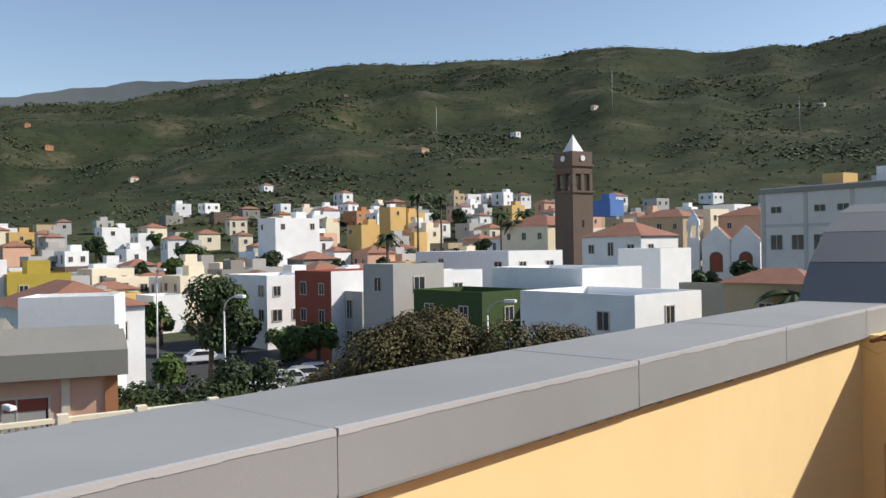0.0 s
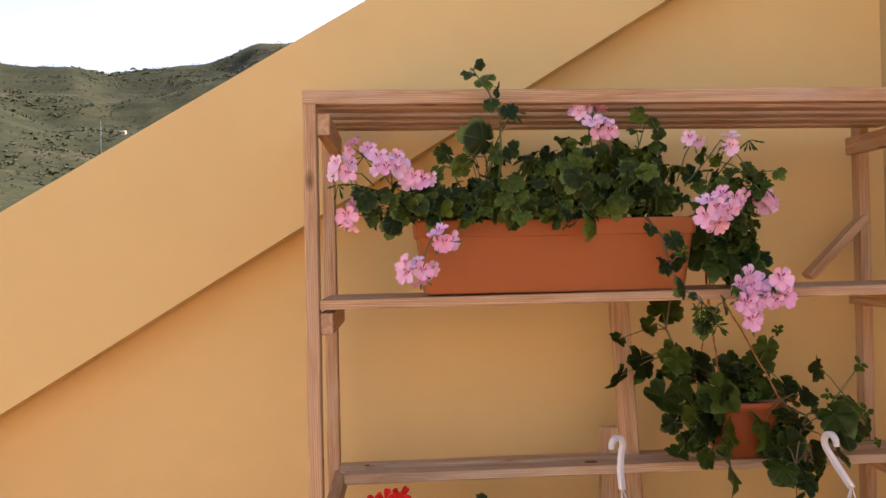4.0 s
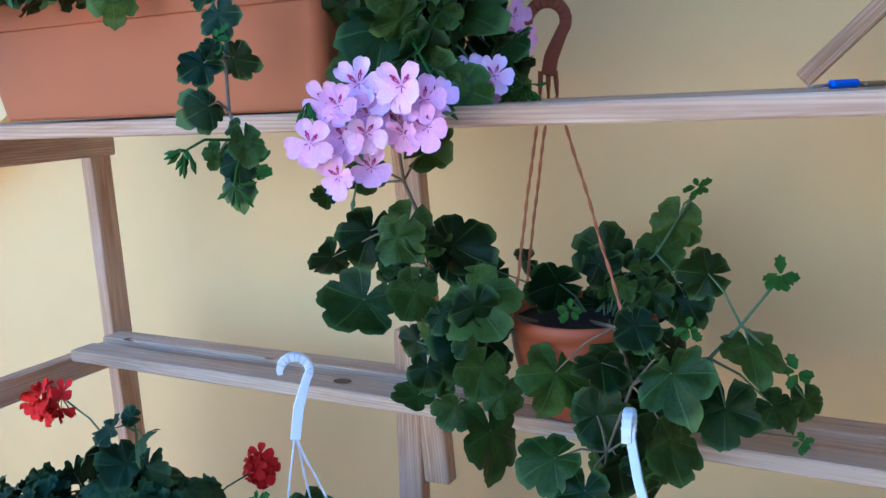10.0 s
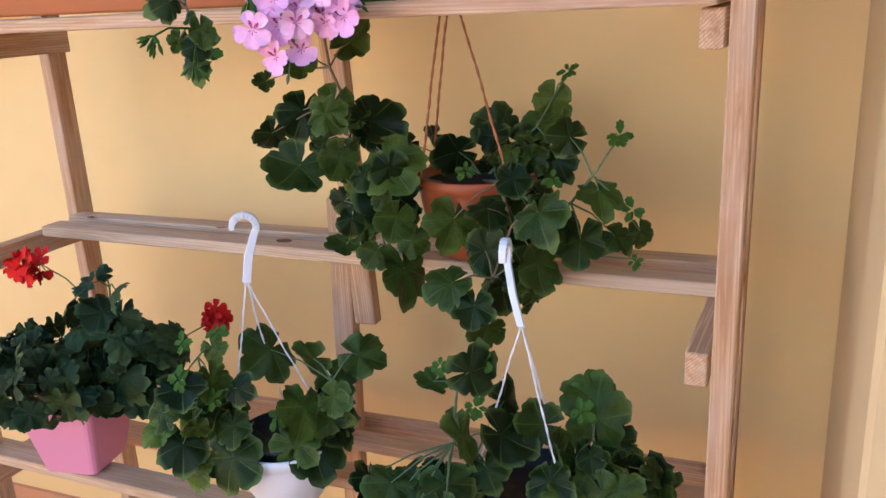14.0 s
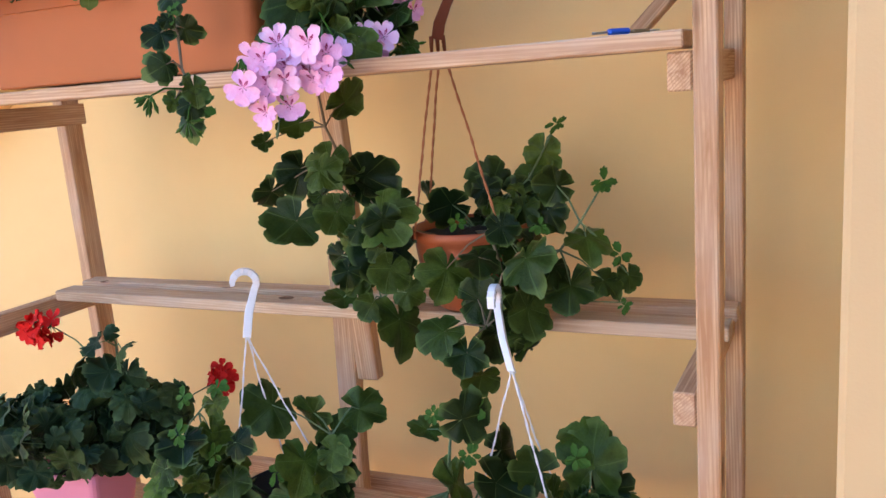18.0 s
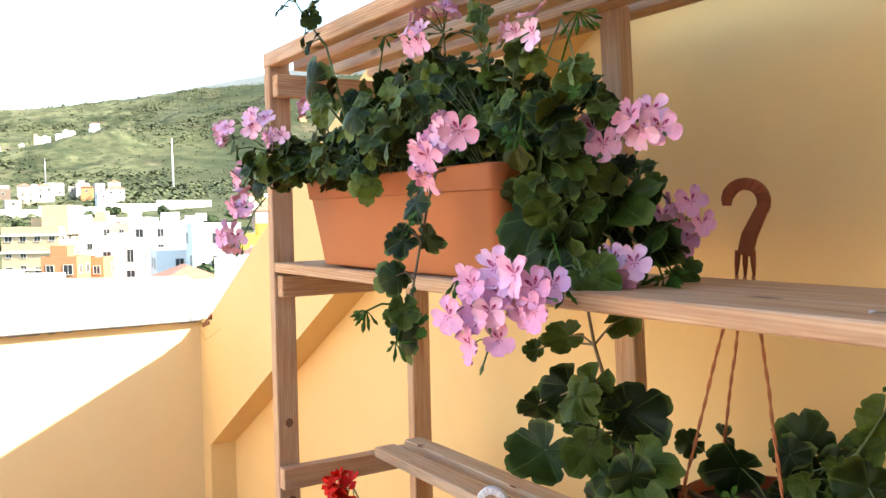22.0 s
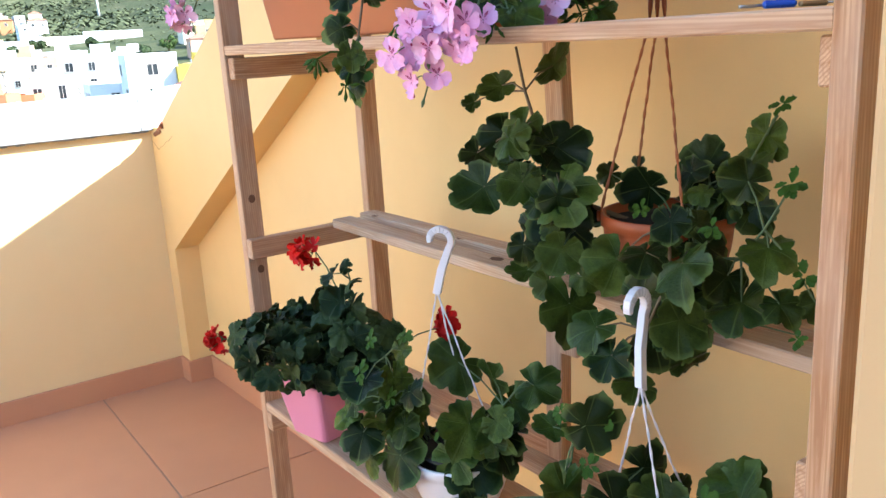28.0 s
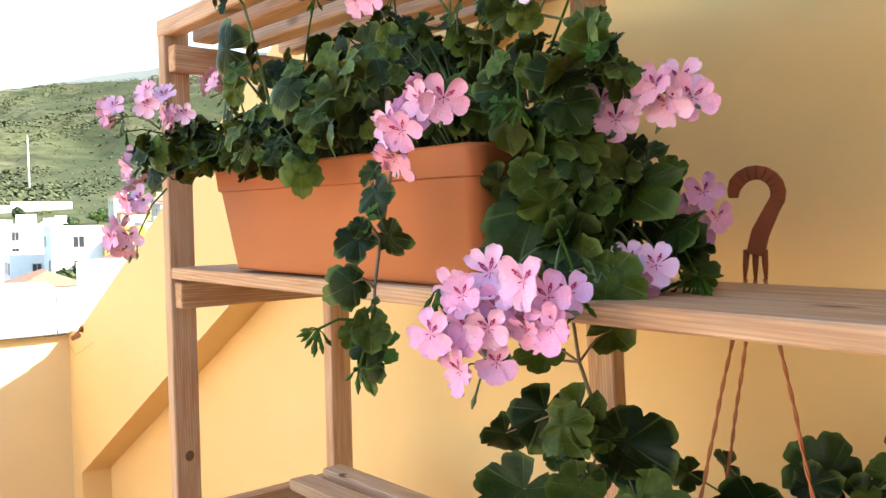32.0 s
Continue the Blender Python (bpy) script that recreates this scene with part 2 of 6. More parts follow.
# highlight along the coping edge, put in as strips of lighter cement colour
bm = bmesh.new()
for k, (a, b) in enumerate(zip(joints, joints[1:])):
    r = random.Random(90 + k)
    n = max(3, int((b - a) / 0.06))
    ys = [a + 0.004 + (b - a - 0.008) * i / n for i in range(n + 1)]
    for y_a, y_b in zip(ys, ys[1:]):
        h = 0.008 + r.uniform(0, 0.004)
        box(bm, -1.817 - h, -1.8135, y_a, y_b, CAP - h, CAP + 0.0028)
part("edge_highlight", bm, M_CAPEDGE, cap, "painted highlight along the edge of the coping")
# ragged mortar line below the cap
bm = bmesh.new()
r = random.Random(5)
y = -5.0
while y < 0.33:
    w = r.uniform(0.015, 0.05)
    box(bm, PX - 0.01, -1.8265 + r.uniform(-0.006, 0.002), y, min(y + w, 0.335), 1.1315 - r.uniform(0, 0.006), 1.14)
    y += w
part("mortar_drip", bm, M_CAP, cap, "ragged mortar edge")

# rusted iron ends and crack at the corner
rust = thing("rusty_iron", "rusty iron stub and broken render at the parapet corner", "rusty iron")
for k in range(4):
    r = random.Random(40 + k)
    u = -1.815 + 0.024 * k
    bm = cube(u, u + r.uniform(0.02, 0.032), wall_y(u) - 0.004, wall_y(u) + 0.004, 1.108 + 0.006 * k, 1.120 + 0.006 * k + r.uniform(0, 0.006), 0.003)
    part("rust_flake", bm, M_RUST, rust)
bm = bmesh.new()
pts = [Vector((-1.845 + 0.022 * i, wall_y(-1.845 + 0.022 * i) + 0.0004, 1.085 - 0.010 * min(i, 3) + 0.008 * max(0, i - 3) + 0.003 * math.sin(i * 1.9))) for i in range(12)]
tube(bm, pts, 0.0011, 4)
tagged(part("plaster_crack", bm, M_RUST), "thin brown crack in the yellow plaster", "crack", kind="structure")

M_BRICK = simple("broken_brick", (0.30, 0.115, 0.055), 0.95, 0.4, 30.0, 0.8)
# arched crest of the parapet beyond the gable wall
crest = thing("arched_crest", "grey arched crest of the parapet with orange infill", "arch", kind="structure")
AC, AZ, AR = 1.96, 0.345, 1.50
a0 = math.acos((AC - 0.77) / AR)
def arc(r, n=20, lo=a0):
    return [(AC - r * math.cos(lo + (math.pi - 2 * lo) * i / n), AZ + r * math.sin(lo + (math.pi - 2 * lo) * i / n)) for i in range(n + 1)]
on_x = lambda x: (lambda u, w, d: (x - d, u, w))
n_v = 9
part("arch_ring", prism(bmesh.new(), [*arc(AR - 0.002, 36), *reversed(arc(AR - 0.10, 36))], 0.10, on_x(-1.80)), M_RING, crest, "weathered cement arch ring")
outer, inner = arc(AR + 0.008, n_v), arc(AR - 0.04, n_v)
for i in range(n_v):
    q = [inner[i], inner[i + 1], outer[i + 1], outer[i]]
    cx, cz = sum(p[0] for p in q) / 4, sum(p[1] for p in q) / 4
    q = [(cx + (u - cx) * 0.970, cz + (w - cz) * 0.975) for u, w in q]
    part("roof_panel", prism(bmesh.new(), q, 0.50, on_x(-1.803)), M_SLATE if i < 6 else M_CAP, crest, "dark grey painted cement panel")
part("infill_wall", prism(bmesh.new(), [(0.70, 0.2), *arc(AR - 0.09, 20), (3.2, 0.2)], 0.30, on_x(-1.852)), M_ORANGE, crest, "orange rendered infill")
bm = cube(-2.25, PX, 0.62, 0.78, 0.0, 1.14)
part("pier", bm, M_WALL, crest)
part("broken_brick", prism(bmesh.new(), [(-1.80, top_z(-1.80) - 0.006), (-1.70, top_z(-1.70) - 0.006), (-1.70, top_z(-1.70) + 0.003), (-1.76, top_z(-1.76) + 0.007), (-1.80, top_z(-1.80) + 0.010)], 0.12, lambda u, w, d: (u, wall_y(u) - 0.002 + d, w)), M_BRICK, crest, "broken reddish brick at the wall corner")
bm = cube(-2.25, PX, 3.08, 9.0, 0.0, 1.14)
part("far_parapet", bm, M_WALL, crest)
part("coping_slab", cube(-2.285, -1.815, 3.14, 9.0, 1.14, CAP, 0.006), M_CAP, crest)

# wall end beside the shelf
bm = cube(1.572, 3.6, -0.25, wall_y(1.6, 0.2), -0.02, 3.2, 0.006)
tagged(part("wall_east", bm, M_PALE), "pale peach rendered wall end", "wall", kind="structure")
# two unseen white walls, added to bounce sunlight into the shaded terrace
bm = cube(3.4, 3.6, -7.2, -0.25, -0.02, 3.2)
tagged(part("bounce_wall_east", bm, M_WHITEWALL), "unseen white wall added to bounce light", "wall", kind="structure")
bm = cube(PX - 0.4, 3.6, -7.4, -7.2, -0.02, 3.2)
tagged(part("bounce_wall_south", bm, M_WHITEWALL), "unseen white wall added to bounce light", "wall", kind="structure")

# floor in painted bays with joints
bm = cube(PX - 0.4, 3.6, -7.4, 0.75, -0.25, -0.004)
floor = tagged(part("floor", bm, M_GROUT), "terracotta painted terrace floor", "floor", kind="structure")
xs = [PX + 0.002, -0.80, 0.42, 1.64, 2.86, 3.39]
ys = [-7.19, -6.0, -4.8, -3.6, -2.4, -1.2, -0.02, 0.60]
for xa, xb in zip(xs, xs[1:]):
    for ya, yb in zip(ys, ys[1:]):
        part("floor_slab", cube(xa + 0.003, xb - 0.003, ya + 0.003, yb - 0.003, -0.05, 0.0, 0.0015), M_FLOOR, floor)

skirt = thing("baseboard", "terracotta skirting painted along the wall foot", "skirting", kind="structure")
part("strip", cube(PX, PX + 0.012, -7.2, wall_y(PX) - 0.0, -0.003, 0.102, 0.002), M_SKIRT, skirt)
part("strip", prism(bmesh.new(), [(PX, -0.003), (-1.757, -0.003), (-1.757, 0.102), (PX, 0.102)], 0.012, lambda u, w, d: (u, wall_y(u, -d), w)), M_SKIRT, skirt)
part("strip", cube(-1.757, -1.745, wall_y(-1.757) - 0.012, wall_y(-1.757, 0.10), -0.003, 0.102, 0.002), M_SKIRT, skirt)
part("strip", prism(bmesh.new(), [(-1.757, -0.003), (1.572, -0.003), (1.572, 0.102), (-1.757, 0.102)], 0.012, lambda u, w, d: (u, wall_y(u, 0.105 - d), w)), M_SKIRT, skirt)

# ---- plant shelf ----
shelf = thing("plant_shelf", "homemade weathered pine shelf standing before the yellow wall", "shelf", pose(0, 0, 0))


def beam(name, a, b, w, h, up=(0, 0, 1), mat=None, parent=shelf, bevel=0.0022):
    """A sawn timber from a to b, w wide and h high across it."""
    a, b = Vector(a), Vector(b)
    d = (b - a).normalized()
    u = Vector(up)
    s = u.cross(d).normalized()
    u = d.cross(s).normalized()
    m = Matrix((d, s, u)).transposed().to_4x4()
    m.translation = (a + b) / 2
    ln = (b - a).length
    return part(name, cube(-ln / 2, ln / 2, -w / 2, w / 2, -h / 2, h / 2, bevel), mat or M_WOOD, parent, m=m)


TOP = 1.904
# posts
beam("post", (-0.014, 0.024, 0), (-0.014, 0.022, TOP), 0.028, 0.047, (0, 1, 0))
beam("post", (1.431, -0.008, 0), (1.431, -0.008, TOP - 0.004), 0.027, 0.042, (0, 1, 0))
beam("post", (0.000, 0.352, 0), (-0.004, 0.345, TOP - 0.02), 0.030, 0.047, (0, 1, 0))
beam("post", (1.408, 0.425, 0), (1.408, 0.425, TOP - 0.02), 0.028, 0.040, (0, 1, 0))
beam("post", (0.655, 0.345, 0), (0.690, 0.338, 1.118), 0.045, 0.028, (0, 1, 0))
beam("post", (0.745, 0.318, 0.878), (0.690, 0.318, TOP - 0.02), 0.045, 0.026, (0, 1, 0))
beam("post", (0.60, 0.075, 0), (0.60, 0.075, 0.60), 0.045, 0.028, (0, 1, 0))
# cross rails at both ends
for x in (0.014, 1.395):
    y1 = 0.37 if x < 1 else 0.45
    zs = (1.836, 1.418, 1.010, 0.575) if x < 1 else (1.832, 1.429, 1.010, 0.605)
    for z in zs:
        beam("rail", (x, (0.0 if z < 1.3 else 0.006) if x < 1 else 0.016, z), (x, y1, z), 0.028 if x < 1 else 0.029, 0.046)
# top slats
for k, y in enumerate((0.012, 0.085, 0.175, 0.262, 0.345)):
    beam("top_slat", (-0.028, y, TOP - 0.012), (1.435, y + 0.02 * (k > 0), TOP - 0.016), 0.030 if k == 0 else 0.042, 0.030, mat=M_WOODSKY if k in (2,) else M_WOOD)
# planter board, in two planks
beam("plank", (0.001, 0.062, 1.458), (1.402, 0.064, 1.466), 0.124, 0.021)
beam("plank", (0.001, 0.200, 1.458), (1.402, 0.203, 1.466), 0.144, 0.020)
# lower shelf: two slats
beam("slat", (0.030, 0.236, 1.037), (1.424, 0.240, 1.047), 0.052, 0.022, mat=M_WOODSKY)
beam("slat", (0.015, 0.318, 1.037), (1.424, 0.335, 1.047), 0.046, 0.022, mat=M_WOODSKY)
# bottom shelf
beam("slat", (-0.020, 0.032, 0.609), (1.402, 0.030, 0.633), 0.060, 0.022, mat=M_WOODSKY)
beam("slat", (0.015, 0.180, 0.609), (1.402, 0.185, 0.633), 0.060, 0.022)
beam("slat", (0.015, 0.300, 0.609), (1.402, 0.310, 0.633), 0.046, 0.022)
beam("back_rail", (0.03, 0.372, 0.60), (1.40, 0.40, 0.625), 0.022, 0.045)
# diagonal brace at the far end
beam("brace", (1.25, 0.415, 1.482), (1.41, 0.415, 1.640), 0.022, 0.040, (0, 1, 0))
# knots and nails
M_KNOT = simple("wood_knot", (0.16, 0.075, 0.035), 0.8, 0.3)
for y, z in ((0.025, 1.124), (0.028, 0.955)):
    bm = bmesh.new()
    rr = bmesh.ops.create_circle(bm, cap_ends=True, radius=0.0085, segments=14)
    for v in rr["verts"]:
        v.co = Vector((0.0006, y + v.co.x, z + v.co.y * 1.15))
    part("knot", bm, M_KNOT, shelf, "dark wood knot")
for x, y, z, rad in ((0.087, 0.300, 1.0485, 0.010), (0.43, 0.3035, 1.0505, 0.009), (0.62, 0.245, 1.0535, 0.011), (1.02, 0.238, 1.0565, 0.009), (0.80, 0.060, 0.6365, 0.010)):
    bm = bmesh.new()
    rr = bmesh.ops.create_circle(bm, cap_ends=True, radius=rad, segments=14)
    for v in rr["verts"]:
        v.co = Vector((x + v.co.x * 1.5, y + v.co.y, z))
    part("knot", bm, M_KNOT, shelf, "dark wood knot")

# ---- plant materials ----
def leaf_material(name, dark, light, vein, rough=0.42, zone=None):
    n = Nodes(name)
    tc = n.add("ShaderNodeTexCoord").outputs["Object"]
    info = n.add("ShaderNodeObjectInfo").outputs["Random"]
    c = n.mix(n.ramp(info, ((0.0, (0, 0, 0)), (0.45, (0.36, 0.36, 0.36)), (1.0, (1, 1, 1)))), dark, light)
    c = n.mix(n.ramp(n.noise(tc, 2.2, 5), ((0.35, (0, 0, 0)), (0.75, (0.55, 0.55, 0.55)))), c, dark)
    c = n.mix(n.ramp(n.noise(tc, 16.0, 4), ((0.45, (0, 0, 0)), (0.75, (0.35, 0.35, 0.35)))), c, [v * 0.7 for v in dark])
    g = n.add("ShaderNodeTexGradient")
    g.gradient_type = "RADIAL"
    rot = n.add("ShaderNodeMapping", Rotation=(0, 0, radians(90)))
    n.link(tc, rot.inputs["Vector"])
    n.link(rot.outputs[0], g.inputs["Vector"])
    mul = n.add("ShaderNodeMath")
    mul.operation = "MULTIPLY"
    mul.inputs[1].default_value = 10.0
    n.link(g.outputs["Fac"], mul.inputs[0])
    pp = n.add("ShaderNodeMath")
    pp.operation = "PINGPONG"
    pp.inputs[1].default_value = 1.0
    n.link(mul.outputs[0], pp.inputs[0])
    veins = n.ramp(pp.outputs[0], ((0.0, (0.5, 0.5, 0.5)), (0.075, (0.0, 0.0, 0.0))))
    c = n.mix(veins, c, vein)
    rim = n.add("ShaderNodeVectorMath")
    rim.operation = "DISTANCE"
    n.link(tc, rim.inputs[0])
    rim.inputs[1].default_value = (0, 0.2, 0)
    c = n.mix(n.ramp(rim.outputs["Value"], ((0.80, (0, 0, 0)), (1.0, (0.75, 0.75, 0.75)))), c, vein)
    if zone:
        ln = n.add("ShaderNodeVectorMath")
        ln.operation = "LENGTH"
        n.link(tc, ln.inputs[0])
        c = n.mix(n.ramp(ln.outputs["Value"], ((0.30, (0, 0, 0)), (0.42, (0.5, 0.5, 0.5)), (0.52, (0, 0, 0)))), c, zone)
    mat = n.done(c, rough, n.mix(0.5, veins, n.noise(tc, 9.0, 4)), 0.8, 0.0022, spec=0.14)
    n.b.inputs["Subsurface Weight"].default_value = 0.0
    n.b.inputs["Subsurface Radius"].default_value = (0.25, 0.5, 0.1)
    n.b.inputs["Subsurface Scale"].default_value = 0.01
    return mat


def petal_material(name, pale, deep):
    n = Nodes(name)
    tc = n.add("ShaderNodeTexCoord").outputs["Object"]
    info = n.add("ShaderNodeObjectInfo").outputs["Random"]
    c = n.mix(info, pale, deep)
    ln = n.add("ShaderNodeVectorMath")
    ln.operation = "LENGTH"
    n.link(tc, ln.inputs[0])
    c = n.mix(n.ramp(ln.outputs["Value"], ((0.1, (0.75, 0.75, 0.75)), (0.85, (0.0, 0.0, 0.0)))), c, deep)
    c = n.mix(n.ramp(n.noise(tc, 5.0, 4), ((0.4, (0, 0, 0)), (0.8, (0.4, 0.4, 0.4)))), c, [min(1, v * 1.15) for v in pale])
    mat = n.done(c, 0.65, n.noise(tc, 12.0, 4), 0.3, 0.02, spec=0.2)
    n.b.inputs["Subsurface Weight"].default_value = 0.12
    n.b.inputs["Subsurface Radius"].default_value = (0.6, 0.3, 0.4)
    n.b.inputs["Subsurface Scale"].default_value = 0.01
    return mat


M_IVY = leaf_material("ivy_geranium_leaf", (0.007, 0.016, 0.003), (0.102, 0.150, 0.014), (0.135, 0.190, 0.050), 0.46, (0.016, 0.022, 0.007))
M_IVYBIG = leaf_material("broad_geranium_leaf", (0.006, 0.014, 0.002), (0.068, 0.108, 0.013), (0.098, 0.142, 0.034), 0.42)
M_ZONAL = leaf_material("zonal_geranium_leaf", (0.007, 0.017, 0.005), (0.050, 0.080, 0.020), (0.062, 0.095, 0.030), 0.60, (0.009, 0.025, 0.007))
M_YOUNG = simple("young_green", (0.040, 0.092, 0.010), 0.6, 0.4, 60.0, 0.1, 0.0, 0.12)
M_STEM = simple("green_stem", (0.10, 0.15, 0.055), 0.6, 0.3, 40.0)
M_STEMBROWN = simple("brownish_stem", (0.17, 0.12, 0.065), 0.7, 0.35, 40.0)
M_PINK = petal_material("pink_petal", (0.95, 0.64, 0.77), (0.90, 0.40, 0.60))
M_LILAC = petal_material("lilac_pink_petal", (0.95, 0.62, 0.79), (0.89, 0.39, 0.63))
M_MARK = simple("crimson_petal_mark", (0.36, 0.010, 0.09), 0.7, 0.3)
M_RED = petal_material("scarlet_petal", (0.80, 0.020, 0.012), (0.62, 0.010, 0.008))


def leaf_mesh(name, kind, seed, mat):
    """A lobed leaf of radius one, its stalk at the origin, its face towards +z."""
    r = random.Random(seed)
    bm = bmesh.new()
    n = 60 if kind == "ivy" else 56
    lobes = 5 if kind == "ivy" else 7
    cup, wave = r.uniform(-0.25, 0.45), r.uniform(0.05, 0.14)
    ph, tilt = r.uniform(0, 6.28), r.uniform(-0.22, 0.22)
    shift = 0.20
    size = [r.uniform(0.92, 1.06) for k in range(lobes + 1)]

    def height(x, y):
        a, d = math.atan2(x, y), math.hypot(x, y)
        return -cup * d * d - wave * d * math.cos(lobes * a) + 0.17 * math.sin(2 * a + ph) * d * d + tilt * x * d

    def rad(a):
        k = abs(math.cos(lobes * a / 2))
        v = (0.76 + 0.22 * k ** 0.55 + 0.022 * math.cos(15 * a)) if kind == "ivy" else (0.80 + 0.16 * k ** 0.6 + 0.025 * math.cos(21 * a))
        v *= size[int((a / (2 * math.pi) + 0.5) * lobes + 0.5) % lobes]
        return v * (0.35 if abs(a) > 3.12 else 0.72 if abs(a) > 3.0 else 1.0)

    c = bm.verts.new((0, 0.02, 0))
    inner, outer = [], []
    for k in range(n):
        a = -math.pi + 2 * math.pi * k / n
        q = rad(a) * r.uniform(0.985, 1.015)
        x, y = q * math.sin(a), q * math.cos(a) + shift * (1 - max(0, abs(a) / math.pi - 0.8) * 2)
        outer.append(bm.verts.new((x, y, height(x, y) + r.uniform(-0.025, 0.025))))
        if k % 2 == 0:
            x, y = x * 0.52, y * 0.52
            inner.append(bm.verts.new((x, y, height(x, y) + 0.03)))
    m = len(inner)
    for k in range(m):
        a, b = inner[k], inner[(k + 1) % m]
        o0, o1, o2 = outer[2 * k], outer[2 * k + 1], outer[(2 * k + 2) % n]
        for f in ((c, b, a), (a, o1, o0), (a, b, o1), (b, o2, o1)):
            bm.faces.new(f).smooth = True
    bmesh.ops.recalc_face_normals(bm, faces=bm.faces)
    if sum(f.normal.z for f in bm.faces) < 0:
        bmesh.ops.reverse_faces(bm, faces=bm.faces)
    me = bpy.data.meshes.new(name)
    bm.to_mesh(me)
    bm.free()
    me.materials.append(mat)
    return me


IVY = [leaf_mesh("ivy_leaf", "ivy", 10 + k, M_IVY) for k in range(8)]
BROAD = [leaf_mesh("broad_leaf", "ivy", 30 + k, M_IVYBIG) for k in range(7)]
ZONAL = [leaf_mesh("zonal_leaf", "zonal", 50 + k, M_ZONAL) for k in range(7)]
def young_mesh(seed):
    """A narrow unfolding leaf of length one with a toothed tip."""
    r = random.Random(seed)
    bm = bmesh.new()
    rows = []
    for y, w in ((0.0, 0.05), (0.22, 0.20), (0.45, 0.34), (0.62, 0.26), (0.78, 0.30), (0.90, 0.14), (1.0, 0.02)):
        z = 0.28 * y * y * r.uniform(0.6, 1.2)
        rows.append([bm.verts.new((-w, y, z + w * 0.45)), bm.verts.new((0, y + 0.03, z)), bm.verts.new((w, y, z + w * 0.45))])
    for a, b in zip(rows, rows[1:]):
        bm.faces.new((a[0], a[1], b[1], b[0])).smooth = True
        bm.faces.new((a[1], a[2], b[2], b[1])).smooth = True
    me = bpy.data.meshes.new("young_leaf")
    bm.to_mesh(me)
    bm.free()
    me.materials.append(M_YOUNG)
    return me


FRESH = [young_mesh(70 + k) for k in range(3)]


def put_leaf(meshes, parent, p, normal, tip, size, r):
    n = Vector(normal).normalized()
    t = Vector(tip)
    t = (t - n * t.dot(n))
    t = t.normalized() if t.length > 1e-4 else n.orthogonal().normalized()
    s = t.cross(n)
    ob = new("leaf", r.choice(meshes))
    ob.parent = parent
    m = Matrix((s, t, n)).transposed().to_4x4()
    m = Matrix.Translation(Vector(p)) @ m @ Matrix.Diagonal((size * r.uniform(0.88, 1.1), size * r.uniform(0.85, 1.08), size, 1))
    ob.matrix_basis = m
    return ob


def bent(a, b, sag=0.0, n=4, r=None, wob=0.0):
    a, b = Vector(a), Vector(b)
    out = []
    for i in range(n + 1):
        f = i / n
        p = a.lerp(b, f) + Vector((0, 0, 1)) * sag * 4 * f * (1 - f)
        if r and 0 < i < n:
            p += Vector((r.uniform(-wob, wob), r.uniform(-wob, wob), r.uniform(-wob, wob)))
        out.append(p)
    return out


def foliage(plant, meshes, centre, radii, count, size, seed, roots, face=(0, -0.5, 0.45), low=-0.8, stem=None):
    """Leaves over a mass, each on its own stalk from the nearest root."""
    r = random.Random(seed)
    c = Vector(centre)
    made = []
    tries = 0
    while len(made) < count and tries < count * 30:
        tries += 1
        d = Vector((r.gauss(0, 1), r.gauss(0, 1), r.gauss(0, 1))).normalized()
        if d.z < low or (d.y > 0.55 and r.random() < 0.6):
            continue
        f = r.uniform(0.55, 1.06) if r.random() < 0.8 else r.uniform(0.25, 0.6)
        p = c + Vector((d.x * radii[0], d.y * radii[1], d.z * radii[2])) * f
        if 0.19 < p.x < 0.82 and -0.045 < p.y < 0.20 and 1.46 < p.z < 1.645:
            continue
        s = size * r.choice((0.55, 0.75, 0.9, 1.0, 1.0, 1.15, 1.3))
        if any((p - q).length < (s + t) * 0.36 for q, t in made):
            continue
        made.append((p, s))
        nrm = d * 0.75 + Vector(face) * 0.8 + Vector((r.gauss(0, 0.6), r.gauss(0, 0.4), r.gauss(0, 0.6)))
        tip = Vector((d.x * 0.8 + r.gauss(0, 0.5), d.y * 0.4, -0.6 + r.gauss(0, 0.4)))
        put_leaf(meshes, plant, p, nrm, tip, s, r)
        root = min((Vector(q) for q in roots), key=lambda q: (q - p).length)
        mid = root.lerp(p, 0.55) + Vector((0, 0, 0.02))
        part("leaf_stalk", tube(bmesh.new(), [root.lerp(p, 0.25), mid, p - Vector(nrm).normalized() * 0.004, p], [0.0016, 0.0012, 0.001, 0.0008], 4, False), stem or M_STEM, plant)


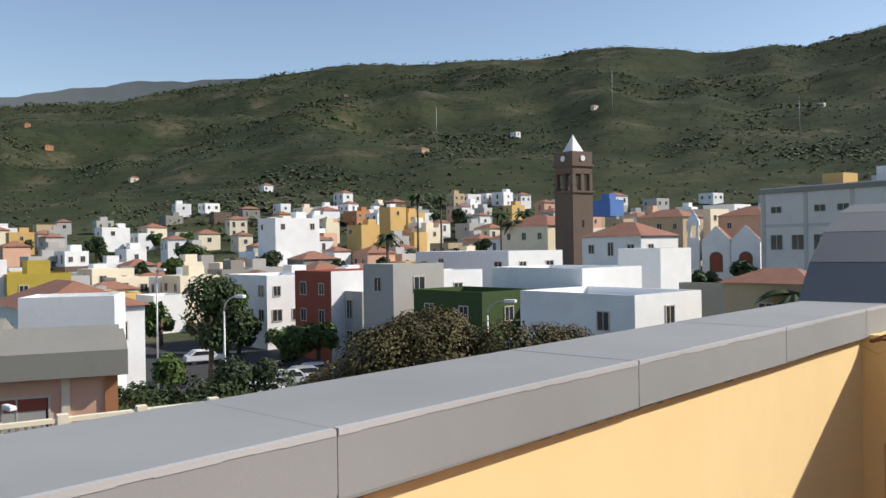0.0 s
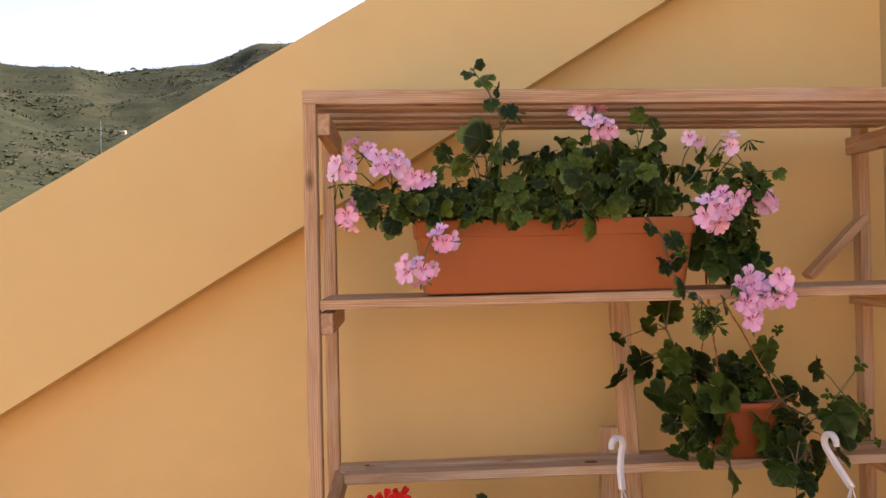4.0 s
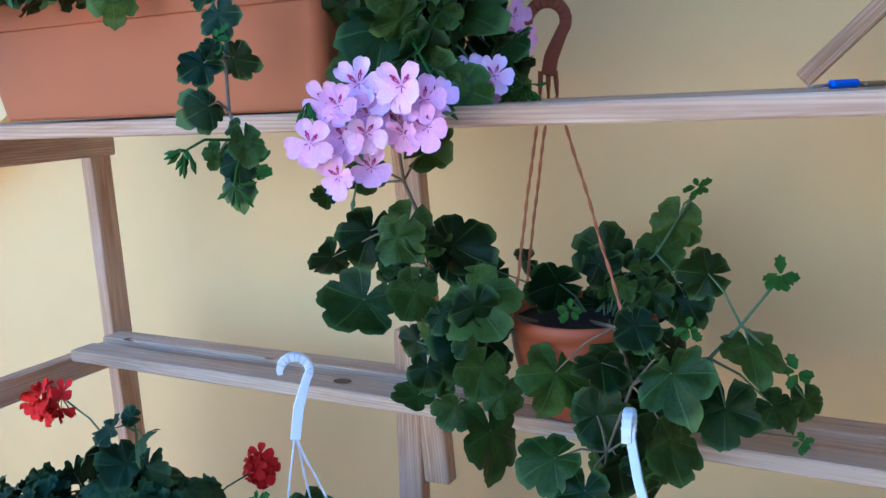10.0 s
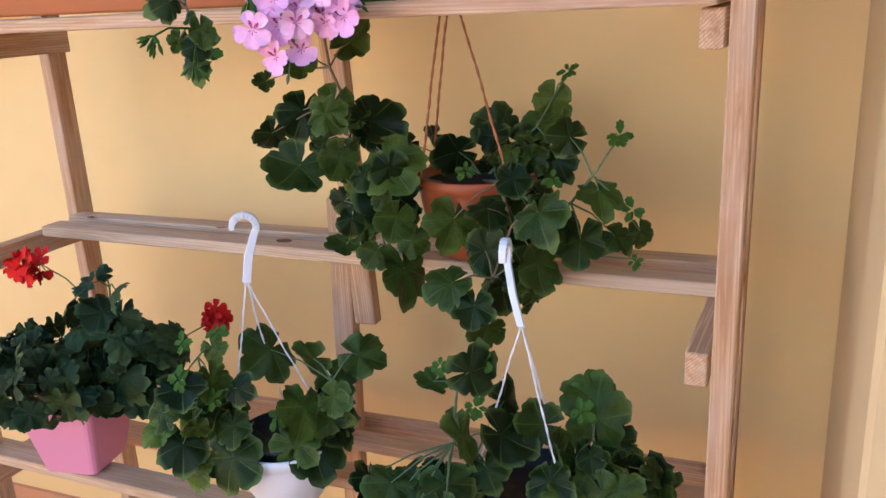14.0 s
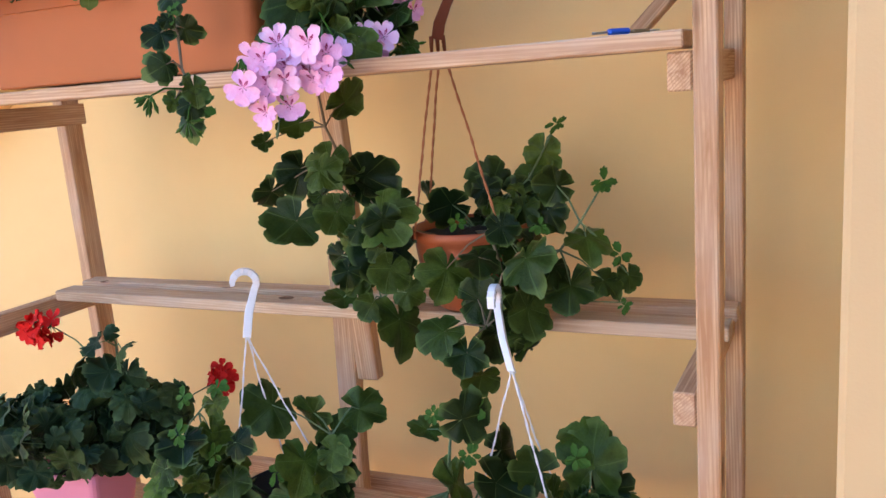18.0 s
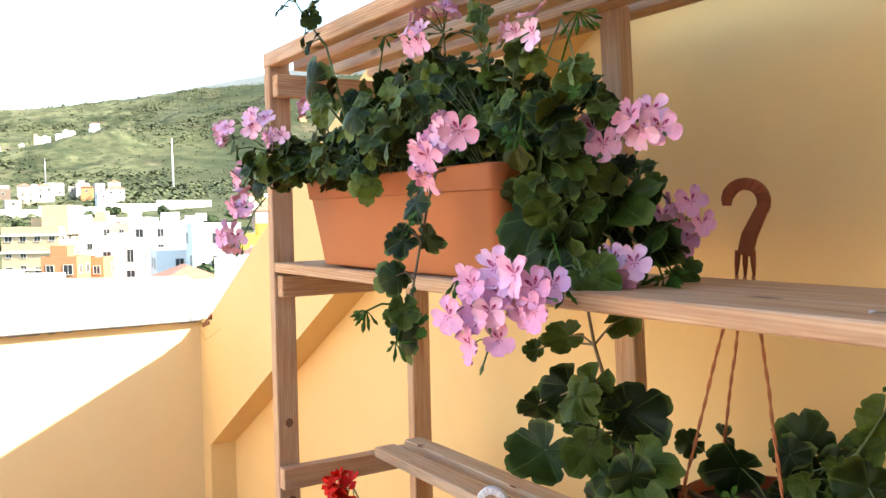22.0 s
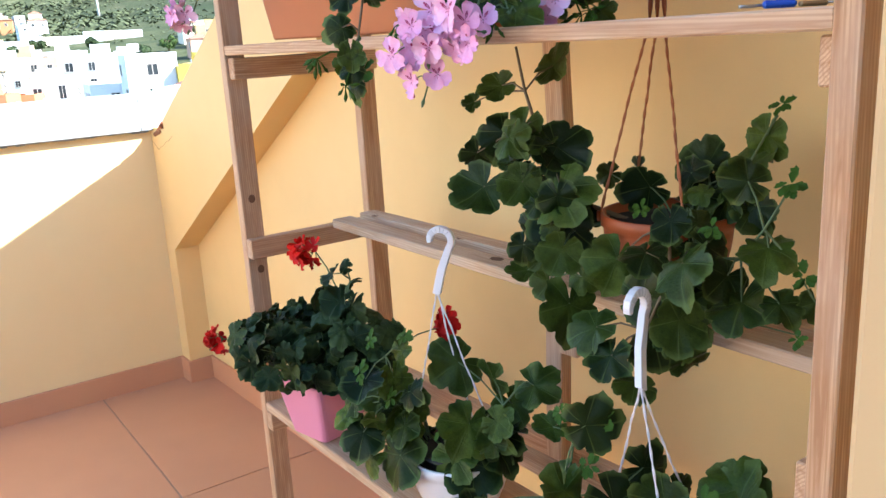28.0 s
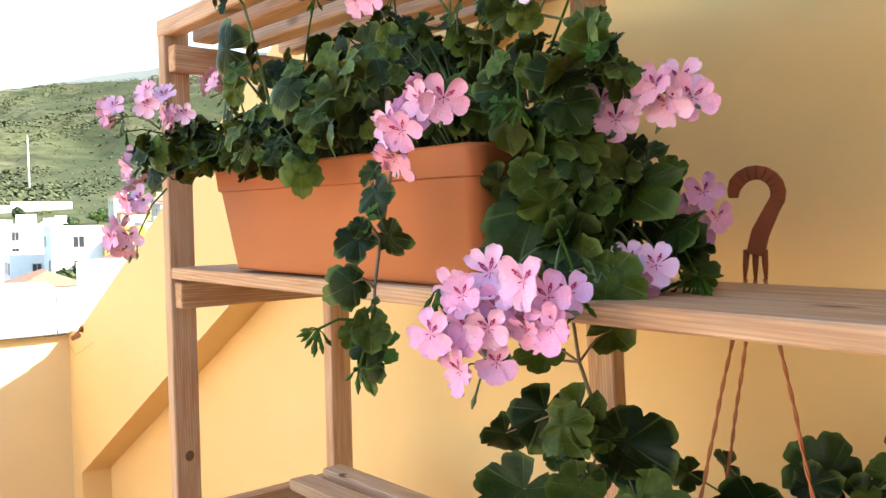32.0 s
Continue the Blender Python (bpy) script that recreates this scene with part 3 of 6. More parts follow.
def spray(plant, meshes, stem_pts, leaves, seed, thick=0.0035, face=(0, -0.8, 0.35), mat=None, droop=-0.6, grow=1.12):
    """A stem with leaves at given places: (x, y, z, radius)."""
    r = random.Random(seed)
    bm = bmesh.new()
    pts = [Vector(p) for p in stem_pts]
    if len(pts) > 1:
        tube(bm, pts, [thick * (1 - 0.5 * i / (len(pts) - 1)) for i in range(len(pts))], 6)
    for x, y, z, s in leaves:
        p = Vector((x, y, z))
        base = min(pts, key=lambda q: (q - p).length)
        nrm = Vector(face) + Vector((r.gauss(0, 0.42), r.gauss(0, 0.25), r.gauss(0, 0.42)))
        away = p - base
        tip = away.normalized() * 0.7 + Vector((r.gauss(0, 0.3), 0, droop)) if away.length > 1e-4 else Vector((0, 0, -1))
        put_leaf(meshes, plant, p, nrm, tip, s * grow, r)
        part("leaf_stalk", tube(bmesh.new(), [base, base.lerp(p, 0.5) + Vector((0, 0, 0.008)), p], [0.0018, 0.0014, 0.001], 5, False), mat or M_STEM, plant)
    part("stem", bm, mat or M_STEM, plant)


def floret_mesh(name, seed, mat, marks=True, narrow=False):
    """Five petals round the origin, facing +z, of radius one."""
    r = random.Random(seed)
    bm = bmesh.new()
    for k in range(5):
        a = 2 * math.pi * k / 5 + r.uniform(-0.13, 0.13) + math.pi / 2 + 0.63
        upper = k in (0, 4)
        w = (0.36 if upper else 0.46) * (0.9 if narrow else 1.0) * r.uniform(0.92, 1.1)
        ln = r.uniform(0.9, 1.08)
        lift = r.uniform(-0.05, 0.85)
        curl = r.uniform(0.2, 0.75)
        ax, ay = math.cos(a), math.sin(a)
        prof = ((0.04, 0.14), (0.28, 0.50), (0.55, 0.92), (0.80, 1.0), (0.96, 0.76), (1.03, 0.30))
        rows = []
        for u, ww in prof:
            h = lift * u * 0.6 - curl * max(0, u - 0.55) ** 2 + 0.02 * k
            row = []
            for s in (-1, -0.45, 0.45, 1):
                x, y = u * ln, s * w * ww
                ruffle = r.uniform(-0.09, 0.09) + (0.14 if abs(s) == 1 else 0.0)
                row.append(bm.verts.new((ax * x - ay * y, ay * x + ax * y, h + ruffle * u)))
            rows.append(row)
        for r0, r1 in zip(rows, rows[1:]):
            for i in (0, 1, 2):
                bm.faces.new((r0[i], r0[i + 1], r1[i + 1], r1[i])).smooth = True
        if marks:
            for da, u0, u1, mw in (((-0.14, 0.12, 0.40, 0.030), (0.14, 0.12, 0.38, 0.032), (0.0, 0.34, 0.50, 0.050)) if upper else ((0.0, 0.08, 0.22, 0.022),)):
                bx, by = math.cos(a + da), math.sin(a + da)
                q = []
                for u, ww in ((u0, mw * 0.4), (u1, mw), (u1 + 0.04, 0.0), (u1, -mw), (u0, -mw * 0.4)):
                    q.append(bm.verts.new((bx * u - by * ww, by * u + bx * ww, lift * u * 0.6 + 0.02 * k + 0.045)))
                bm.faces.new(q).material_index = 1
    me = bpy.data.meshes.new(name)
    bm.to_mesh(me)
    bm.free()
    me.materials.append(mat)
    me.materials.append(M_MARK)
    return me


PINKS = [floret_mesh("floret", 100 + k, M_PINK) for k in range(5)]
LILACS = [floret_mesh("floret", 120 + k, M_LILAC) for k in range(5)]
REDS = [floret_mesh("floret", 140 + k, M_RED, False, True) for k in range(4)]


def head(plant, meshes, centre, radii, count, size, seed, root, facing=(0, -1, 0.15), buds=2, spots=()):
    """A flower head: a stalk from its root, short stalks, florets as pieces of their own."""
    r = random.Random(seed)
    c = Vector(centre)
    root = Vector(root)
    fc = Vector(facing).normalized()
    hub = c - fc * (max(radii) * 0.55)
    bm = bmesh.new()
    tube(bm, [root, root.lerp(hub, 0.5) + Vector((0, 0, 0.012)), hub], [0.0018, 0.0015, 0.0015], 5)
    places = [(Vector(q), (Vector(q) - hub).normalized()) for q in spots]
    tries = 0
    while len(places) < count and tries < 900:
        tries += 1
        d = Vector((r.gauss(0, 1), r.gauss(0, 1), r.gauss(0, 1))).normalized()
        if d.dot(fc) < -0.25:
            continue
        p = c + Vector((d.x * radii[0], d.y * radii[1], d.z * radii[2])) * r.uniform(0.55, 1.0)
        if any((p - q).length < size * (1.0 - tries / 1500) for q, _ in places):
            continue
        places.append((p, d))
    for p, d in places:
        tube(bm, [hub, hub.lerp(p, 0.6) + Vector((0, 0, 0.004)), p], [0.0011, 0.0009, 0.001], 4, False)
    for k in range(buds):
        d = Vector((r.gauss(0, 0.7), -0.3, r.uniform(-1, 0.1))).normalized()
        q = hub + d * size * 1.3
        tube(bm, [hub, q, q + d * 0.006, q + d * 0.013], [0.0009, 0.0012, 0.0028, 0.0006], 5)
    top = part("flower_head", bm, M_STEM, plant, "flower head on a thin green stalk")
    for p, d in places:
        wide = 0.35 if spots else 0.9
        n = (d * wide + fc * (1.7 - wide) + Vector((r.gauss(0, 0.4), r.gauss(0, 0.2), r.gauss(0, 0.4))) * (0.7 if spots else 1.0)).normalized()
        t = Vector((r.gauss(0, 0.25), 0, 1))
        t = (t - n * t.dot(n)).normalized()
        s = t.cross(n)
        ob = new("floret", r.choice(meshes))
        ob.parent = top
        k = size * r.uniform(0.85, 1.12)
        ob.matrix_basis = Matrix.Translation(p) @ Matrix((s, t, n)).transposed().to_4x4() @ Matrix.Diagonal((k, k, k, 1))
    return top


def sprig(plant, centre, seed, size=0.0085, count=6):
    """A small star of unfolding leaves at a shoot's tip."""
    r = random.Random(seed)
    c = Vector(centre)
    for k in range(count):
        a = 2 * math.pi * k / count + r.uniform(-0.3, 0.3)
        d = Vector((math.cos(a), -0.35 + r.gauss(0, 0.3), math.sin(a) * 0.9))
        put_leaf(FRESH, plant, c + d * size * r.uniform(0.0, 0.35), Vector((d.x * 0.5, -0.8, 0.5 + d.z * 0.4)), d, size * r.uniform(0.8, 1.5), r)


def bud_cluster(plant, centre, count, seed, root, spread=0.022):
    r = random.Random(seed)
    c = Vector(centre)
    bm = bmesh.new()
    tube(bm, [Vector(root), Vector(root).lerp(c, 0.6) + Vector((0, 0, 0.006)), c], [0.0016, 0.0014, 0.0013], 5)
    for k in range(count):
        d = Vector((r.gauss(0, 0.8), r.gauss(-0.3, 0.5), r.uniform(-1.6, 0.2))).normalized()
        q = c + d * spread * r.uniform(0.4, 0.85)
        tube(bm, [c, c.lerp(q, 0.6) + Vector((0, 0, 0.002)), q, q + d * 0.005, q + d * 0.012], [0.0006, 0.0007, 0.0016, 0.0026, 0.0006], 6)
    part("flower_bud", bm, M_YOUNG, plant, "drooping green flower bud on a thin stalk")


# ---- terracotta trough with the pink ivy geranium ----
def trough(m):
    t = thing("window_box", "terracotta plastic trough on the upper shelf board", "planter", m)
    bm = bmesh.new()

    def ring(x, y0, y1, z, rad=0.018):
        out = []
        for cx, cy, a0 in ((x - rad, y1 - rad, 0), (-x + rad, y1 - rad, 90), (-x + rad, y0 + rad, 180), (x - rad, y0 + rad, 270)):
            for k in range(10):
                a = radians(a0 + 10 * k)
                out.append(bm.verts.new((cx + rad * math.cos(a), cy + rad * math.sin(a), z)))
        return out

    prof = [(0.280, 0.014, 0.156, 0.0), (0.282, 0.012, 0.158, 0.003), (0.2955, -0.006, 0.178, 0.120), (0.3005, -0.0095, 0.182, 0.1215),
            (0.3035, -0.0125, 0.185, 0.153), (0.3025, -0.011, 0.184, 0.156), (0.2975, -0.0065, 0.179, 0.156), (0.290, 0.001, 0.172, 0.116)]
    rings = [ring(*p) for p in prof]
    for r0, r1 in zip(rings, rings[1:]):
        for k in range(40):
            bm.faces.new((r0[k], r0[(k + 1) % 40], r1[(k + 1) % 40], r1[k]))
    bm.faces.new(rings[0][::-1])
    part("body", bm, M_TERRA, t)
    bm = cube(-0.277, 0.277, 0.007, 0.164, 0.100, 0.124)
    bmesh.ops.subdivide_edges(bm, edges=bm.edges, cuts=5, use_grid_fill=True)
    r = random.Random(3)
    for v in bm.verts:
        if v.co.z > 0.12:
            v.co.z += r.uniform(-0.006, 0.006)
    part("soil", bm, M_SOIL, t, "dark potting soil")
    return t


trough(Matrix.Translation((0.506, 0.005, 1.4745)) @ pose(0, 0, 0, 0, 0, 1.0))
plant = thing("pink_ivy_geranium", "pink flowering ivy geranium trailing from the terracotta trough", "geranium", pose(0, 0, 0))
roots = [(0.26 + 0.08 * k, 0.06 + 0.03 * (k % 2), 1.60) for k in range(7)]
foliage(plant, IVY, (0.585, 0.055, 1.700), (0.205, 0.12, 0.095), 215, 0.0215, 1, roots)
foliage(plant, IVY, (0.34, 0.02, 1.672), (0.17, 0.09, 0.055), 90, 0.0205, 22, roots[:4])
foliage(plant, IVY, (0.50, 0.02, 1.655), (0.27, 0.085, 0.035), 80, 0.022, 21, roots)
foliage(plant, IVY, (0.19, -0.045, 1.660), (0.115, 0.075, 0.050), 60, 0.021, 2, roots[:2])
foliage(plant, IVY, (0.30, 0.12, 1.64), (0.14, 0.06, 0.06), 24, 0.025, 6, roots[:3])
foliage(plant, IVY, (0.40, -0.066, 1.632), (0.20, 0.018, 0.028), 22, 0.021, 7, [(0.30, -0.03, 1.645), (0.40, -0.03, 1.645), (0.52, -0.03, 1.645)])
foliage(plant, IVY, (0.36, 0.03, 1.75), (0.06, 0.06, 0.040), 7, 0.022, 8, [(0.35, 0.05, 1.70)])
foliage(plant, IVY, (0.57, 0.04, 1.778), (0.08, 0.06, 0.035), 18, 0.021, 9, [(0.57, 0.05, 1.71)])
foliage(plant, IVY, (0.72, 0.07, 1.755), (0.06, 0.06, 0.050), 16, 0.021, 10, [(0.72, 0.06, 1.68)])
RIGHT = [(0.94, -0.009, 1.684, 0.023), (0.919, 0.015, 1.658, 0.022), (0.971, 0.031, 1.686, 0.016), (0.976, -0.017, 1.724, 0.013), (0.941, 0.023, 1.716, 0.018), (0.863, -0.009, 1.646, 0.025), (0.776, 0.015, 1.669, 0.022), (0.749, 0.061, 1.632, 0.026), (0.877, 0.013, 1.619, 0.025), (0.839, 0.053, 1.558, 0.032), (0.818, 0.021, 1.588, 0.019), (0.9, 0.045, 1.553, 0.021), (0.863, 0.061, 1.591, 0.019), (0.93, 0.013, 1.604, 0.016), (0.862, 0.015, 1.649, 0.017), (0.822, 0.061, 1.592, 0.02), (0.936, 0.04, 1.573, 0.017)]
ENDS = [(0.909, 0.114, 1.565, 0.026), (0.945, 0.135, 1.593, 0.021), (0.915, 0.149, 1.619, 0.017), (0.983, 0.107, 1.54, 0.026), (0.855, 0.142, 1.627, 0.014), (0.921, 0.114, 1.626, 0.015), (0.972, 0.135, 1.519, 0.019), (0.94, 0.10, 1.50, 0.022)]
spray(plant, IVY, [(0.78, 0.05, 1.61), (0.82, 0.04, 1.64), (0.87, 0.04, 1.67), (0.92, 0.04, 1.71)], RIGHT[:7], 25, 0.003, (0.1, -0.7, 0.5), grow=1.35)
spray(plant, BROAD, [(0.78, 0.07, 1.61), (0.83, 0.07, 1.60), (0.87, 0.07, 1.58), (0.90, 0.07, 1.56)], RIGHT[7:], 26, 0.003, (0.1, -0.8, 0.3), grow=1.35)
spray(plant, BROAD, [(0.79, 0.09, 1.61), (0.86, 0.13, 1.63), (0.92, 0.14, 1.60), (0.95, 0.13, 1.56), (0.97, 0.12, 1.52)], ENDS, 27, 0.003, (0.1, -0.8, 0.3), grow=1.3)
foliage(plant, BROAD, (0.892, 0.055, 1.598), (0.048, 0.060, 0.080), 36, 0.027, 3, [(0.80, 0.07, 1.62), (0.84, 0.07, 1.56)])
foliage(plant, BROAD, (0.895, 0.065, 1.545), (0.042, 0.075, 0.050), 20, 0.029, 29, [(0.83, 0.06, 1.60), (0.86, 0.06, 1.58)])
foliage(plant, IVY, (0.88, 0.050, 1.695), (0.080, 0.07, 0.050), 22, 0.022, 4, [(0.78, 0.07, 1.63), (0.84, 0.05, 1.66)])
BIG = [(0.878, 0.015, 1.558, 0.046), (0.927, 0.100, 1.573, 0.040), (0.842, -0.005, 1.526, 0.025), (0.909, 0.030, 1.554, 0.031), (0.945, 0.130, 1.537, 0.033), (0.946, 0.19, 1.49, 0.019),
       (0.880, 0.020, 1.610, 0.029), (0.929, 0.090, 1.584, 0.026), (0.900, 0.04, 1.520, 0.028)]
spray(plant, BROAD, [(0.79, 0.06, 1.61), (0.83, 0.05, 1.60), (0.87, 0.06, 1.57), (0.92, 0.11, 1.55), (0.95, 0.13, 1.50)], BIG, 57, 0.003, (0.1, -0.85, 0.25), grow=1.2)
RUFFLED = [(0.935, 0.018, 1.513, 0.027), (0.956, 0.026, 1.493, 0.028), (0.925, 0.010, 1.500, 0.022), (0.918, 0.006, 1.686, 0.027), (0.948, 0.015, 1.707, 0.019)]
spray(plant, IVY, [(0.86, 0.05, 1.57), (0.91, 0.03, 1.535), (0.95, 0.02, 1.49)], RUFFLED[:3], 58, 0.0025, (0.1, -0.85, 0.3), grow=1.25)
spray(plant, IVY, [(0.86, 0.05, 1.66), (0.91, 0.03, 1.69), (0.95, 0.02, 1.70)], RUFFLED[3:], 59, 0.0025, (0.1, -0.85, 0.3), grow=1.25)
spray(plant, IVY, [(0.62, 0.0, 1.67), (0.64, -0.05, 1.69), (0.67, -0.06, 1.71)], [(0.674, -0.072, 1.72, 0.020), (0.63, -0.088, 1.670, 0.019), (0.698, 0.0, 1.733, 0.020)], 60, 0.0025, grow=1.1)
bud_cluster(plant, (0.974, 0.125, 1.483), 9, 89, (0.95, 0.12, 1.52), 0.024)
sprig(plant, (0.865, -0.02, 1.66), 72, 0.014)
sprig(plant, (0.96, 0.0, 1.70), 73, 0.012)
sprig(plant, (0.74, -0.09, 1.555), 74, 0.014)
sprig(plant, (0.79, -0.11, 1.425), 75, 0.016, 7)

# stems that hang over the front or stand above the mass
spray(plant, IVY, [(0.69, 0.02, 1.635), (0.695, -0.02, 1.622), (0.715, -0.045, 1.585), (0.722, -0.062, 1.53), (0.742, -0.085, 1.48), (0.775, -0.11, 1.45), (0.79, -0.125, 1.43)],
      [(0.690, -0.045, 1.605, 0.020), (0.728, -0.072, 1.581, 0.026), (0.735, -0.062, 1.535, 0.024), (0.708, -0.080, 1.531, 0.027), (0.742, -0.100, 1.545, 0.014), (0.736, -0.108, 1.486, 0.025),
       (0.804, -0.135, 1.453, 0.022), (0.785, -0.125, 1.432, 0.022), (0.772, -0.115, 1.412, 0.025), (0.755, -0.120, 1.440, 0.018), (0.76, -0.10, 1.465, 0.012)],
      11, 0.0028, (0.62, -0.72, 0.15), M_STEMBROWN, grow=1.0)
bud_cluster(plant, (0.752, -0.160, 1.446), 11, 61, (0.770, -0.115, 1.452), 0.024)
bud_cluster(plant, (0.790, -0.140, 1.408), 7, 62, (0.785, -0.120, 1.435))
spray(plant, IVY, [(0.38, 0.0, 1.70), (0.385, -0.02, 1.77), (0.38, -0.04, 1.85), (0.355, -0.06, 1.89), (0.325, -0.07, 1.93)],
      [(0.40, -0.04, 1.775, 0.020), (0.36, -0.07, 1.865, 0.018), (0.395, -0.07, 1.85, 0.022), (0.352, -0.06, 1.913, 0.021), (0.375, -0.065, 1.895, 0.017), (0.315, -0.09, 1.92, 0.016), (0.335, -0.08, 1.94, 0.012), (0.37, -0.05, 1.76, 0.020)],
      12, 0.0026)
spray(plant, IVY, [(0.36, 0.0, 1.72), (0.35, -0.03, 1.76), (0.345, -0.045, 1.78)], [(0.345, -0.05, 1.793, 0.036), (0.305, -0.02, 1.745, 0.024)], 90, 0.0022, (0.3, -1.0, 0.1), grow=1.1)
spray(plant, IVY, [(0.30, 0.0, 1.70), (0.28, 0.0, 1.74)], [(0.272, 0.0, 1.770, 0.022), (0.250, 0.0, 1.735, 0.019)], 91, 0.0020, (0.2, -1.0, 0.2), grow=1.1)
spray(plant, IVY, [(0.66, 0.08, 1.72), (0.70, 0.06, 1.79), (0.715, 0.05, 1.85)],
      [(0.70, 0.04, 1.855, 0.020), (0.725, 0.04, 1.84, 0.018), (0.685, 0.03, 1.82, 0.020), (0.735, 0.03, 1.815, 0.016)], 13, 0.0022)
spray(plant, IVY, [(0.80, 0.06, 1.70), (0.85, 0.05, 1.76), (0.88, 0.05, 1.80)],
      [(0.83, 0.03, 1.765, 0.022), (0.86, 0.02, 1.755, 0.018), (0.93, 0.03, 1.735, 0.024), (0.95, 0.03, 1.71, 0.022)], 14, 0.0020)
bud_cluster(plant, (0.42, 0.05, 1.865), 9, 63, (0.36, 0.06, 1.75), 0.03)
bud_cluster(plant, (0.935, 0.03, 1.795), 9, 64, (0.86, 0.05, 1.71), 0.03)
bud_cluster(plant, (0.86, 0.00, 1.660), 8, 65, (0.84, 0.02, 1.70))
bud_cluster(plant, (0.90, -0.03, 1.655), 7, 66, (0.87, 0.0, 1.69))
bud_cluster(plant, (0.989, 0.124, 1.49), 11, 67, (0.95, 0.12, 1.55), 0.026)
bud_cluster(plant, (0.955, -0.01, 1.478), 9, 68, (0.92, 0.0, 1.54), 0.022)
bud_cluster(plant, (0.10, -0.08, 1.665), 8, 69, (0.16, -0.06, 1.68))
bud_cluster(plant, (0.845, -0.085, 1.485), 6, 70, (0.875, -0.07, 1.465), 0.02)
bud_cluster(plant, (0.05, -0.09, 1.70), 6, 71, (0.13, -0.05, 1.69), 0.024)

head(plant, PINKS, (0.808, -0.098, 1.632), (0.028, 0.02, 0.026), 6, 0.0225, 201, (0.79, 0.0, 1.66))
head(plant, PINKS, (0.843, -0.09, 1.664), (0.034, 0.015, 0.008), 3, 0.0215, 202, (0.81, 0.0, 1.67))
head(plant, LILACS, (0.884, -0.080, 1.465), (0.030, 0.02, 0.03), 10, 0.0238, 203, (0.905, 0.03, 1.540), (0.25, -0.95, 0.15), 3,
     [(0.862, -0.107, 1.447), (0.886, -0.084, 1.451), (0.862, -0.077, 1.484), (0.904, -0.066, 1.470), (0.890, -0.059, 1.500), (0.882, -0.052, 1.478), (0.915, -0.055, 1.487)])
head(plant, LILACS, (0.948, -0.055, 1.475), (0.025, 0.02, 0.03), 6, 0.0238, 204, (0.905, 0.03, 1.540), (0.25, -0.95, 0.15), 2,
     [(0.940, -0.060, 1.452), (0.949, -0.074, 1.497), (0.961, -0.032, 1.484), (0.925, -0.045, 1.462)])
head(plant, LILACS, (0.890, -0.075, 1.415), (0.015, 0.015, 0.012), 2, 0.0225, 220, (0.885, -0.06, 1.44), (0.2, -0.95, -0.2), 1, [(0.880, -0.088, 1.413), (0.900, -0.062, 1.419)])
head(plant, PINKS, (0.983, 0.085, 1.668), (0.030, 0.02, 0.018), 6, 0.0230, 205, (0.92, 0.06, 1.66))
head(plant, PINKS, (0.920, 0.065, 1.648), (0.018, 0.018, 0.022), 3, 0.0215, 206, (0.90, 0.06, 1.66))
head(plant, PINKS, (0.588, 0.045, 1.862), (0.050, 0.03, 0.018), 7, 0.0190, 207, (0.60, 0.06, 1.74), (0, -0.6, 0.7), buds=4)
head(plant, PINKS, (0.598, 0.01, 1.822), (0.034, 0.02, 0.014), 4, 0.0200, 208, (0.62, 0.05, 1.74), buds=1)
head(plant, PINKS, (0.885, 0.005, 1.788), (0.010, 0.01, 0.014), 2, 0.0200, 209, (0.85, 0.04, 1.74), buds=3)
head(plant, PINKS, (0.812, 0.025, 1.800), (0.012, 0.01, 0.008), 2, 0.0180, 210, (0.78, 0.05, 1.71), buds=2)
head(plant, PINKS, (0.067, -0.116, 1.727), (0.032, 0.02, 0.018), 4, 0.0200, 211, (0.12, -0.06, 1.70), (-0.3, -0.8, 0.3), buds=4)
head(plant, PINKS, (0.070, -0.087, 1.643), (0.012, 0.012, 0.020), 3, 0.0200, 212, (0.13, -0.05, 1.66), (-0.3, -0.9, 0.0), buds=3)
head(plant, LILACS, (0.252, -0.149, 1.582), (0.018, 0.02, 0.020), 4, 0.0205, 213, (0.25, -0.06, 1.64), (-0.2, -1, 0), buds=2)
head(plant, PINKS, (0.205, -0.153, 1.527), (0.034, 0.02, 0.022), 6, 0.0205, 214, (0.24, -0.10, 1.60), (-0.1, -1, 0), buds=3)
head(plant, PINKS, (0.155, -0.078, 1.742), (0.036, 0.03, 0.022), 6, 0.0200, 215, (0.19, 0.0, 1.69), (-0.1, -0.9, 0.4), buds=2)
head(plant, PINKS, (0.093, 0.06, 1.788), (0.032, 0.03, 0.018), 4, 0.0190, 216, (0.16, 0.03, 1.70), (-0.1, -0.7, 0.6), buds=3)
head(plant, PINKS, (0.21, -0.062, 1.713), (0.034, 0.02, 0.014), 4, 0.0190, 217, (0.22, 0.0, 1.68), buds=1)
head(plant, PINKS, (0.928, 0.212, 1.552), (0.036, 0.025, 0.026), 7, 0.0205, 218, (0.90, 0.15, 1.60), (0.5, -0.7, 0), buds=3)
head(plant, LILACS, (0.955, 0.075, 1.498), (0.034, 0.03, 0.018), 5, 0.0215, 219, (0.92, 0.05, 1.55), buds=2)

